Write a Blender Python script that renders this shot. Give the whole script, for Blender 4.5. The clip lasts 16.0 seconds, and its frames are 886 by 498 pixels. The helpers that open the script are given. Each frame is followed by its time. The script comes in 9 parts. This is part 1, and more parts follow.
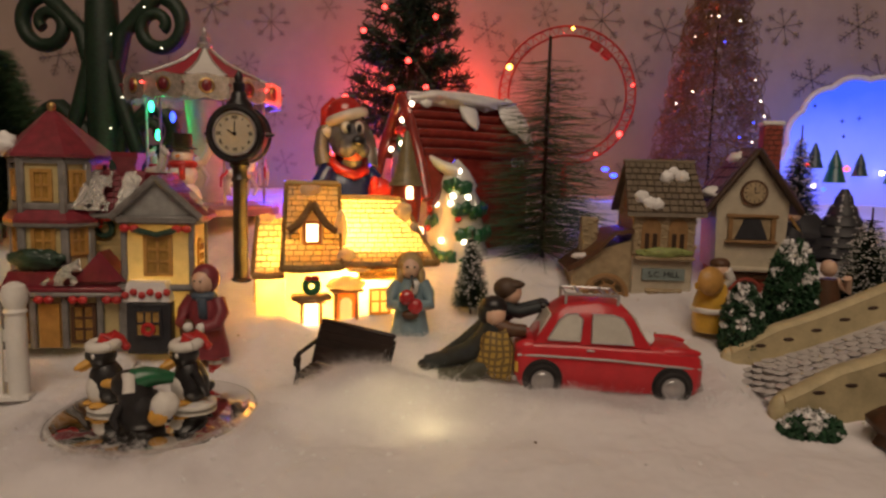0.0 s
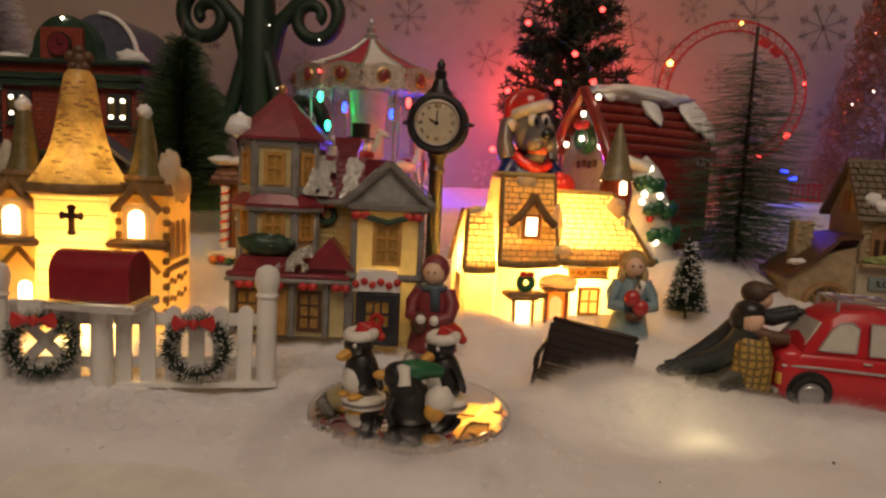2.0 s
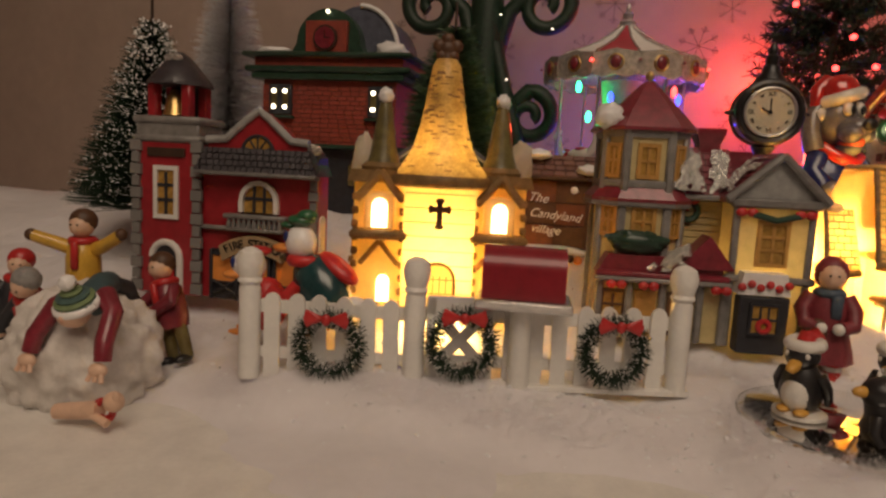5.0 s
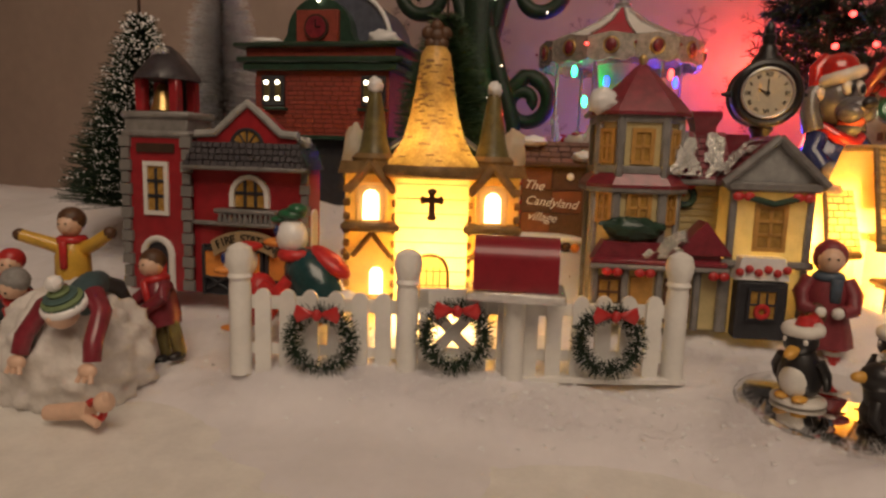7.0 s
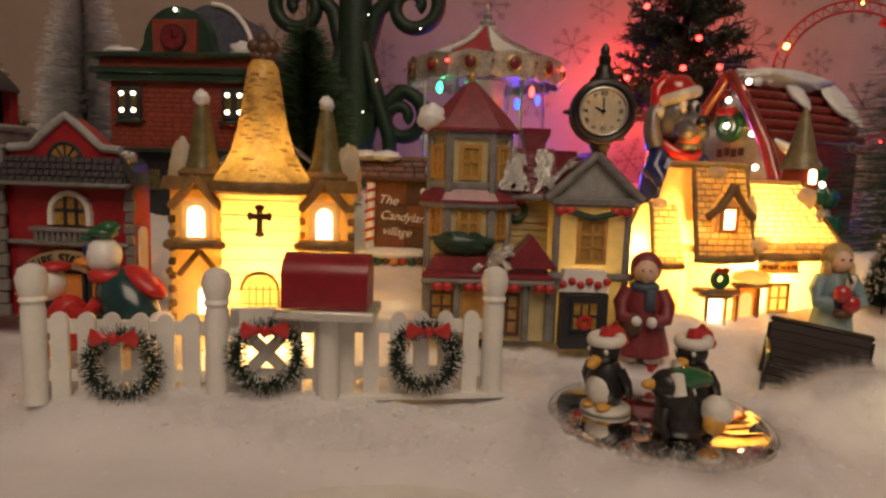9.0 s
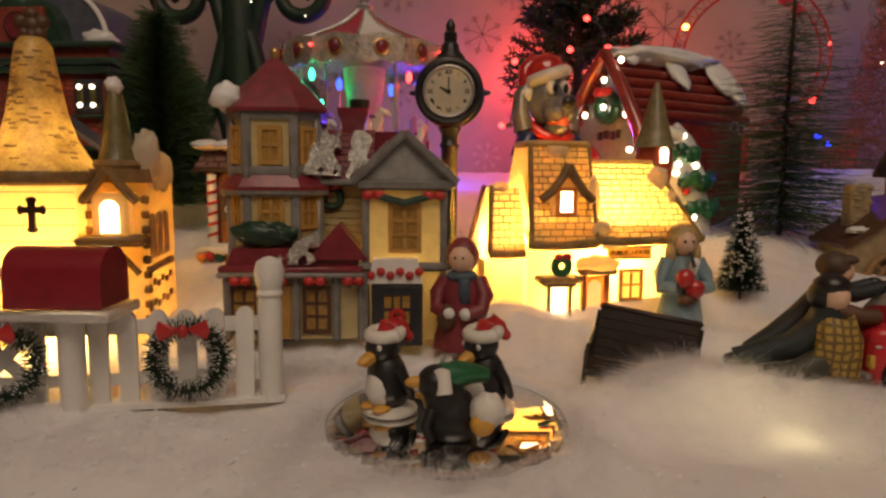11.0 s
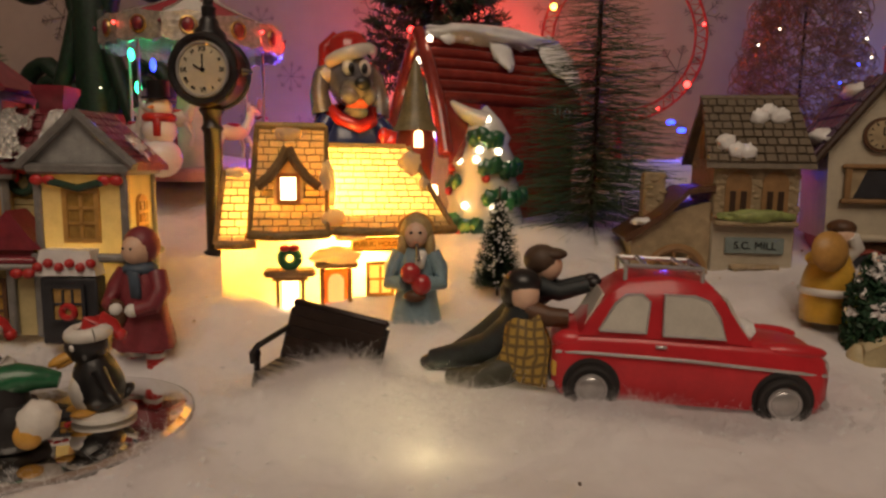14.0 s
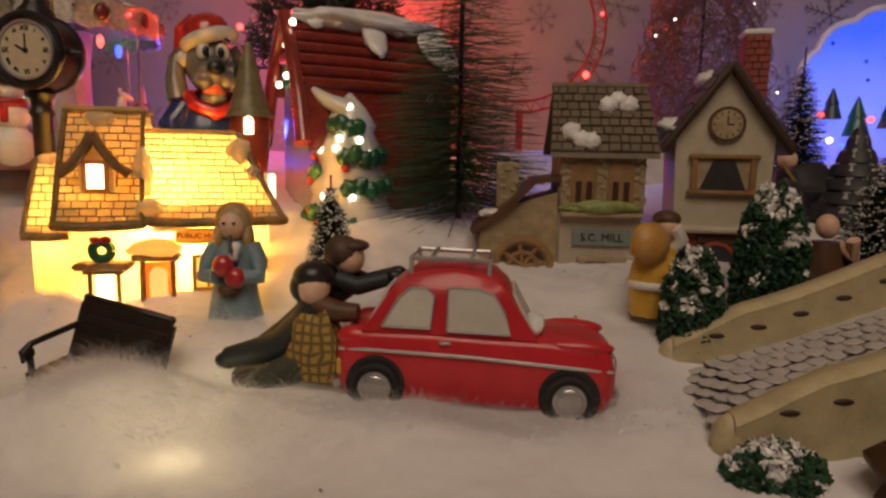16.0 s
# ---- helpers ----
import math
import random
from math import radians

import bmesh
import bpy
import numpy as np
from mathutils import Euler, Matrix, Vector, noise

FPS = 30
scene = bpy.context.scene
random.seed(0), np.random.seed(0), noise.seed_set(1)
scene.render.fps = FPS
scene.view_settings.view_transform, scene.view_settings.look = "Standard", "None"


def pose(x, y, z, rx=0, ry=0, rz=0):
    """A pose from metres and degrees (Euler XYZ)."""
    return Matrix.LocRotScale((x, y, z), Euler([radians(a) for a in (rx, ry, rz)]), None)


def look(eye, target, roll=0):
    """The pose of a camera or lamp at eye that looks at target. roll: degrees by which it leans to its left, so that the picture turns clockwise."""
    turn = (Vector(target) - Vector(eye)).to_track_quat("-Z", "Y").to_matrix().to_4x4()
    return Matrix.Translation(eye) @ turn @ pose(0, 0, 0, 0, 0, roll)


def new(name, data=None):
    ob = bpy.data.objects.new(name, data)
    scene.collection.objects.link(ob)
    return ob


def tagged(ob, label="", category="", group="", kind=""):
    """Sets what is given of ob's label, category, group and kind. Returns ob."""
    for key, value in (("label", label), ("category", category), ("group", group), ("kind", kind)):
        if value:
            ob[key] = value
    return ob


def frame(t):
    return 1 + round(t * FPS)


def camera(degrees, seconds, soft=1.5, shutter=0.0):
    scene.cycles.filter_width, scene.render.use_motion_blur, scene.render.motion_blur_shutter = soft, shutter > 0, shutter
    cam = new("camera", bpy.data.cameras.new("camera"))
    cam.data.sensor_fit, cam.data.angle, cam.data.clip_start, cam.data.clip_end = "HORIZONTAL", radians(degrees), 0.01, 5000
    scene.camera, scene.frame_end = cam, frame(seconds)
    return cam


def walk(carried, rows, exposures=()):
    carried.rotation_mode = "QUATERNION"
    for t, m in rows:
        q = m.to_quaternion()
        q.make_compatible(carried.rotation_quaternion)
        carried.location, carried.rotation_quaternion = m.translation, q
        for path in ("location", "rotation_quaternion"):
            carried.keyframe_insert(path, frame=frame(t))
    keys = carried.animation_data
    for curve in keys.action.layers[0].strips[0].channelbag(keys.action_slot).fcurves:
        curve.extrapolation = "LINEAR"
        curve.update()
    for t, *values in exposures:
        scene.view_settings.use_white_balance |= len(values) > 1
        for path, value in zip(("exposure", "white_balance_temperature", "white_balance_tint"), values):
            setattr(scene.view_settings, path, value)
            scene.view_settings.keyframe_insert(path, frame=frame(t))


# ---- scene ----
cam = camera(69.2, 16.0, soft=2.5)
PATH = [
    (0, (0.037, -0.003, 0.141), (-0.02, 1.984, -0.085), 1.4),
    (0.5, (0.006, 0.006, 0.137), (-0.065, 1.994, -0.071), 1.6),
    (1, (-0.024, 0.008, 0.135), (-0.139, 1.994, -0.074), 2.1),
    (1.5, (-0.058, 0.009, 0.132), (-0.221, 1.991, -0.082), 2.8),
    (2, (-0.084, 0.01, 0.128), (-0.298, 1.987, -0.091), 2.9),
    (2.5, (-0.114, 0.007, 0.126), (-0.376, 1.978, -0.097), 2.9),
    (3, (-0.144, 0.004, 0.125), (-0.459, 1.966, -0.103), 2.9),
    (3.5, (-0.176, 0.004, 0.125), (-0.539, 1.957, -0.106), 2.8),
    (4, (-0.215, 0.002, 0.119), (-0.62, 1.947, -0.115), 3.2),
    (4.5, (-0.253, 0.0, 0.118), (-0.682, 1.938, -0.123), 3.3),
    (4.7, (-0.267, 0.001, 0.118), (-0.705, 1.937, -0.126), 3.3),
    (6.8, (-0.27, 0.008, 0.122), (-0.74, 1.93, -0.17), 1.8),
    (7, (-0.263, 0.009, 0.12), (-0.717, 1.936, -0.169), 1.8),
    (7.5, (-0.248, 0.013, 0.119), (-0.628, 1.956, -0.164), 1.9),
    (8, (-0.237, 0.016, 0.119), (-0.55, 1.972, -0.153), 2.1),
    (8.5, (-0.231, 0.019, 0.126), (-0.494, 1.984, -0.135), 2.2),
    (9, (-0.209, 0.022, 0.123), (-0.434, 1.995, -0.118), 1.9),
    (9.5, (-0.171, 0.04, 0.111), (-0.377, 2.017, -0.115), 1.3),
    (10, (-0.146, 0.055, 0.114), (-0.332, 2.033, -0.117), 0.5),
    (10.2, (-0.14, 0.056, 0.116), (-0.307, 2.035, -0.117), 0.3),
    (12.3, (-0.043, 0.087, 0.111), (-0.247, 2.062, -0.128), 1.1),
    (12.5, (-0.03, 0.091, 0.112), (-0.236, 2.066, -0.13), 1.1),
    (13, (0.006, 0.104, 0.112), (-0.202, 2.078, -0.136), 0.9),
    (13.5, (0.034, 0.109, 0.113), (-0.176, 2.081, -0.143), 0.9),
    (14, (0.053, 0.11, 0.113), (-0.157, 2.081, -0.152), 0.8),
    (14.5, (0.075, 0.117, 0.116), (-0.125, 2.089, -0.15), 0.8),
    (15, (0.092, 0.12, 0.116), (-0.091, 2.092, -0.161), 0.8),
    (15.5, (0.109, 0.125, 0.115), (-0.046, 2.098, -0.17), 1.2),
    (16, (0.134, 0.133, 0.111), (0.002, 2.108, -0.171), 1.1),
]
walk(cam, [(t, look(eye, target, roll)) for t, eye, target, roll in PATH], ((0.0, 0.20), (3.0, 0.10), (4.7, 0.23), (7.0, 0.40), (8.5, 0.38), (10.0, 0.11), (12.5, 0.09), (16.0, 0.06)))

# ---- light ----
world = bpy.data.worlds.new("room_air")
scene.world = world
world.use_nodes = True
world.node_tree.nodes["Background"].inputs[0].default_value = (1.0, 0.82, 0.68, 1)
world.node_tree.nodes["Background"].inputs[1].default_value = 0.02


def lamp(name, kind, place, watts, colour, size=0.01, target=None):
    data = bpy.data.lights.new(name, kind)
    data.energy, data.color = watts, colour
    if kind == "AREA":
        data.size = size
    else:
        data.shadow_soft_size = size
    ob = new(name, data)
    ob.matrix_basis = look(place, target) if target else Matrix.Translation(place)
    return ob


WARM = (1.0, 0.68, 0.25)
lamp("ceiling_lamp_light", "AREA", (0.1, -0.75, 1.62), 17.5, (1.0, 0.78, 0.58), 1.3, (-0.1, 0.5, 0.0))
lamp("church_bulb", "POINT", (-0.364, 0.420, 0.058), 0.62, WARM, 0.010)
lamp("church_spire_bulb", "POINT", (-0.3620, 0.3960, 0.118), 0.070, WARM, 0.005)
lamp("pub_bulb", "POINT", (-0.050, 0.512, 0.066), 1.75, WARM, 0.008)
# three small lamps added behind roof and annex to strengthen the house bulb's glow
lamp("pub_roof_bulb", "POINT", (-0.0541, 0.4915, 0.0960), 0.15, WARM, 0.004)
lamp("pub_roof_bulb", "POINT", (-0.0812, 0.4890, 0.1050), 0.075, WARM, 0.004)
lamp("pub_annex_bulb", "POINT", (-0.1128, 0.4935, 0.070), 0.30, WARM, 0.004)
# weak lamp added inside the unlit townhouse to warm its right side wall
lamp("townhouse_bulb", "POINT", (-0.1665, 0.432, 0.066), 0.06, WARM, 0.006)
RED, BLUE, GREEN = (1.0, 0.075, 0.04), (0.04, 0.05, 1.0), (0.02, 1.0, 0.18)
lamp("red_bulb_light", "POINT", (-0.070, 0.950, 0.245), 0.62, RED, 0.01)
lamp("red_bulb_light", "POINT", (-0.095, 0.70, 0.15), 0.13, RED, 0.01)
lamp("red_bulb_light", "POINT", (0.030, 0.945, 0.255), 0.40, RED, 0.01)
lamp("carousel_blue_light", "POINT", (-0.225, 0.86, 0.14), 0.24, BLUE, 0.01)
lamp("carousel_blue_light", "POINT", (-0.16, 0.80, 0.14), 0.08, BLUE, 0.01)
lamp("carousel_green_light", "POINT", (-0.29, 0.70, 0.195), 0.02, GREEN, 0.006)
lamp("village_panel_light", "POINT", (0.50, 0.82, 0.17), 0.30, (0.10, 0.14, 1.0), 0.03)

for sx, sy, sz, w in ((0.010, 0.392, -0.002, 0.085), (0.022, 0.350, -0.010, 0.016), (-0.045, 0.292, -0.017, 0.110), (-0.31, 0.285, -0.016, 0.050), (-0.40, 0.45, 0.012, 0.012), (-0.29, 0.47, 0.018, 0.012)):
    lamp("buried_led", "POINT", (sx, sy, sz), w, (1.0, 0.86, 0.42), 0.003)

# ---- materials ----
def mat(name, colour, rough=0.5, var=0.25, scale=120.0, bump=0.15, metal=0.0, coat=0.0, glow=0.0, through_=0.0, spec=0.5, dirt=None, tone=None):
    """A painted or glazed surface: two scales of tone, fine relief, optional gloss coat, own light or translucency."""
    m = bpy.data.materials.new(name)
    m.use_nodes = True
    nt = m.node_tree
    b = nt.nodes["Principled BSDF"]
    L = nt.links.new
    co = nt.nodes.new("ShaderNodeTexCoord")
    n1 = nt.nodes.new("ShaderNodeTexNoise")
    n1.inputs["Scale"].default_value, n1.inputs["Detail"].default_value = scale, 4
    n2 = nt.nodes.new("ShaderNodeTexNoise")
    n2.inputs["Scale"].default_value, n2.inputs["Detail"].default_value = scale * 7, 3
    L(co.outputs["Object"], n1.inputs["Vector"]); L(co.outputs["Object"], n2.inputs["Vector"])
    ramp = nt.nodes.new("ShaderNodeValToRGB")
    c = Vector(colour)
    lo = dirt if dirt else c * (1 - var)
    hi = tone if tone else [min(1, q * (1 + var * 0.6)) for q in c]
    ramp.color_ramp.elements[0].position, ramp.color_ramp.elements[1].position = 0.32, 0.68
    ramp.color_ramp.elements[0].color = (*lo, 1)
    ramp.color_ramp.elements[1].color = (*hi, 1)
    mixf = nt.nodes.new("ShaderNodeMath"); mixf.operation = "MULTIPLY_ADD"
    mixf.inputs[1].default_value = 0.7
    half = nt.nodes.new("ShaderNodeMath"); half.operation = "MULTIPLY"; half.inputs[1].default_value = 0.3
    L(n2.outputs[0], half.inputs[0]); L(n1.outputs[0], mixf.inputs[0]); L(half.outputs[0], mixf.inputs[2])
    L(mixf.outputs[0], ramp.inputs[0])
    info = nt.nodes.new("ShaderNodeObjectInfo")
    hsv = nt.nodes.new("ShaderNodeHueSaturation")
    rnd = nt.nodes.new("ShaderNodeMapRange")
    rnd.inputs[3].default_value, rnd.inputs[4].default_value = 1 - var * 0.35, 1 + var * 0.35
    L(info.outputs["Random"], rnd.inputs[0]); L(rnd.outputs[0], hsv.inputs["Value"])
    L(ramp.outputs[0], hsv.inputs["Color"])
    L(hsv.outputs[0], b.inputs["Base Color"])
    b.inputs["Roughness"].default_value, b.inputs["Metallic"].default_value = rough, metal
    b.inputs["Specular IOR Level"].default_value = spec
    b.inputs["Coat Weight"].default_value, b.inputs["Coat Roughness"].default_value = coat, 0.08
    if bump:
        bp = nt.nodes.new("ShaderNodeBump")
        bp.inputs["Strength"].default_value, bp.inputs["Distance"].default_value = bump, 0.0015
        L(mixf.outputs[0], bp.inputs["Height"]); L(bp.outputs[0], b.inputs["Normal"])
    if glow:
        b.inputs["Emission Color"].default_value = (*colour, 1)
        b.inputs["Emission Strength"].default_value = glow
    if through_:
        tr = nt.nodes.new("ShaderNodeBsdfTranslucent")
        L(hsv.outputs[0], tr.inputs[0])
        mx = nt.nodes.new("ShaderNodeMixShader")
        mx.inputs[0].default_value = through_
        L(b.outputs[0], mx.inputs[1]); L(tr.outputs[0], mx.inputs[2])
        L(mx.outputs[0], nt.nodes["Material Output"].inputs["Surface"])
    return m


def light_mat(name, colour, strength):
    m = bpy.data.materials.new(name)
    m.use_nodes = True
    b = m.node_tree.nodes["Principled BSDF"]
    b.inputs["Base Color"].default_value = (*colour, 1)
    b.inputs["Emission Color"].default_value = (*colour, 1)
    b.inputs["Emission Strength"].default_value = strength
    b.inputs["Roughness"].default_value = 0.2
    return m


WHITE = mat("white_paint", (0.78, 0.76, 0.72), 0.45, 0.10, 60, 0.08)
SNOW = mat("painted_snow", (0.82, 0.81, 0.80), 0.35, 0.12, 90, 0.3, coat=0.3)
GLITTER = mat("glitter_snow", (0.80, 0.79, 0.76), 0.20, 0.35, 700, 0.5, metal=0.8)
COTTON = mat("cotton_snow", (0.84, 0.81, 0.83), 0.95, 0.06, 28, 0.16, spec=0.05, through_=0.12)
COTTON.node_tree.nodes["Principled BSDF"].inputs["Sheen Weight"].default_value = 0.6
COTTON.node_tree.nodes["Principled BSDF"].inputs["Sheen Roughness"].default_value = 0.6
FIBRE = mat("cotton_fibre", (0.92, 0.90, 0.91), 0.9, 0.05, 60, 0, spec=0.1, through_=0.5)
GREY = mat("grey_glaze", (0.22, 0.21, 0.20), 0.35, 0.3, 150, 0.15, coat=0.3)
LGREY = mat("light_grey_glaze", (0.34, 0.34, 0.33), 0.35, 0.25, 150, 0.12, coat=0.3)
CREAM = mat("cream_glaze", (0.66, 0.54, 0.27), 0.35, 0.15, 140, 0.12, coat=0.3, through_=0.16)
MAROON = mat("maroon_glaze", (0.20, 0.022, 0.035), 0.3, 0.35, 160, 0.2, coat=0.35)
FIRERED = mat("fire_red_glaze", (0.36, 0.022, 0.030), 0.3, 0.25, 140, 0.2, coat=0.35)
BRICKRED = mat("brick_red_paint", (0.30, 0.055, 0.035), 0.5, 0.3, 140, 0.2)
DARKROOF = mat("dark_slate_glaze", (0.045, 0.038, 0.045), 0.4, 0.4, 200, 0.3, coat=0.2)
DKGREEN = mat("dark_green_paint", (0.018, 0.050, 0.030), 0.4, 0.4, 160, 0.2, coat=0.2)
GREEN_P = mat("green_glaze", (0.015, 0.11, 0.045), 0.3, 0.4, 200, 0.3, coat=0.4)
BLACK = mat("black_gloss", (0.010, 0.009, 0.010), 0.38, 0.3, 120, 0.12, coat=0.22)
CHARCOAL = mat("charcoal_paint", (0.030, 0.030, 0.036), 0.5, 0.3, 150, 0.2)
BROWN = mat("brown_paint", (0.10, 0.045, 0.020), 0.5, 0.35, 160, 0.25)
DKBROWN = mat("dark_brown_paint", (0.045, 0.022, 0.012), 0.5, 0.35, 160, 0.25)
OCHRE = mat("ochre_window", (0.50, 0.27, 0.07), 0.4, 0.25, 200, 0.1)
YELLOW = mat("yellow_glaze", (0.68, 0.40, 0.05), 0.35, 0.2, 140, 0.1, coat=0.3)
ORANGE = mat("orange_paint", (0.75, 0.28, 0.06), 0.45, 0.2, 140, 0.1)
SKIN = mat("painted_flesh", (0.72, 0.48, 0.34), 0.45, 0.12, 140, 0.05)
REDCLOTH = mat("red_paint", (0.50, 0.025, 0.025), 0.4, 0.25, 160, 0.15, coat=0.2)
CARRED = mat("car_red_paint", (0.55, 0.022, 0.032), 0.33, 0.15, 90, 0.08, coat=0.25)
BLUECOAT = mat("pale_blue_paint", (0.22, 0.32, 0.36), 0.45, 0.25, 160, 0.15)
NAVY = mat("navy_glaze", (0.015, 0.025, 0.13), 0.25, 0.3, 140, 0.1, coat=0.5)
DOGGREY = mat("grey_dog_glaze", (0.16, 0.145, 0.15), 0.22, 0.2, 140, 0.08, coat=0.6)
LOGRED = mat("log_red_glaze", (0.24, 0.030, 0.022), 0.2, 0.35, 120, 0.2, coat=0.7)
STONE = mat("mill_stone_paint", (0.38, 0.29, 0.17), 0.5, 0.3, 160, 0.3)
MILLROOF = mat("mill_shingle_paint", (0.17, 0.13, 0.085), 0.55, 0.35, 160, 0.3)
MILLWALL = mat("mill_plaster_paint", (0.50, 0.44, 0.33), 0.5, 0.15, 140, 0.15)
PURPLE = mat("purple_tile_glaze", (0.10, 0.052, 0.095), 0.4, 0.35, 160, 0.25)
SILVER = mat("silver_paint", (0.55, 0.54, 0.54), 0.3, 0.15, 160, 0.1, metal=0.7)
FROST = mat("frosted_window_paint", (0.55, 0.53, 0.47), 0.45, 0.12, 120, 0.05)
GOLD = mat("gold_metal", (0.62, 0.42, 0.16), 0.3, 0.3, 200, 0.1, metal=0.9)
IVORY = mat("ivory_plastic", (0.70, 0.64, 0.52), 0.35, 0.12, 140, 0.1, coat=0.3)
BRIDGE = mat("bridge_cream_paint", (0.52, 0.44, 0.26), 0.5, 0.2, 120, 0.2)
COBBLE = mat("bridge_cobble_paint", (0.56, 0.53, 0.52), 0.6, 0.15, 120, 0.4)
PINE = mat("pine_bristle", (0.016, 0.040, 0.020), 0.6, 0.5, 300, 0)
PINE2 = mat("brush_bristle", (0.055, 0.105, 0.050), 0.5, 0.5, 300, 0)
BUSH = mat("bush_green", (0.020, 0.075, 0.030), 0.6, 0.5, 300, 0.3)
TINSEL = mat("silver_tinsel", (0.72, 0.72, 0.73), 0.3, 0.4, 300, 0, metal=0.25)
COPPER = mat("gold_tinsel", (0.40, 0.26, 0.14), 0.28, 0.4, 300, 0, metal=0.85)
WALLM = mat("backdrop_wall_paint", (0.46, 0.36, 0.30), 0.75, 0.12, 7, 0.35, spec=0.2)
FLAKEM = mat("snowflake_print", (0.15, 0.115, 0.105), 0.5, 0.3, 60, 0)
FLAKEL = mat("pale_snowflake_foil", (0.75, 0.66, 0.50), 0.4, 0.2, 60, 0)
LIT_WALL = mat("lit_porcelain", (0.90, 0.71, 0.34), 0.3, 0.10, 90, 0.15, coat=0.3, through_=0.38)
LIT_ROOF = mat("lit_roof_porcelain", (0.78, 0.57, 0.22), 0.35, 0.30, 130, 0.25, coat=0.2, through_=0.30)
LIT_TRIM = mat("lit_trim_porcelain", (0.34, 0.21, 0.085), 0.4, 0.35, 160, 0.35, through_=0.32)
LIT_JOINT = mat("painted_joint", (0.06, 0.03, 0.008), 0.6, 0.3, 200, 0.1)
LIT_SNOW = mat("lit_snow_porcelain", (0.97, 0.92, 0.78), 0.3, 0.04, 90, 0.3, coat=0.3, through_=0.75)
# panes emit by themselves, in place of bulb light coming through them
PANE_GLOW = light_mat("self_lit_pane", (1.0, 0.68, 0.36), 5.0)
SPOT_W = light_mat("warm_led", (1.0, 0.86, 0.62), 5.0)
BULB_R = light_mat("red_bulb_glass", (1.0, 0.05, 0.04), 6.0)
BULB_B = light_mat("blue_bulb_glass", (0.03, 0.06, 1.0), 5.0)
BULB_G = light_mat("green_bulb_glass", (0.03, 1.0, 0.35), 8.0)
BULB_Y = light_mat("amber_bulb_glass", (1.0, 0.55, 0.08), 9.0)
MIRROR = mat("pond_mirror", (0.75, 0.74, 0.72), 0.03, 0.03, 30, 0, metal=1.0)

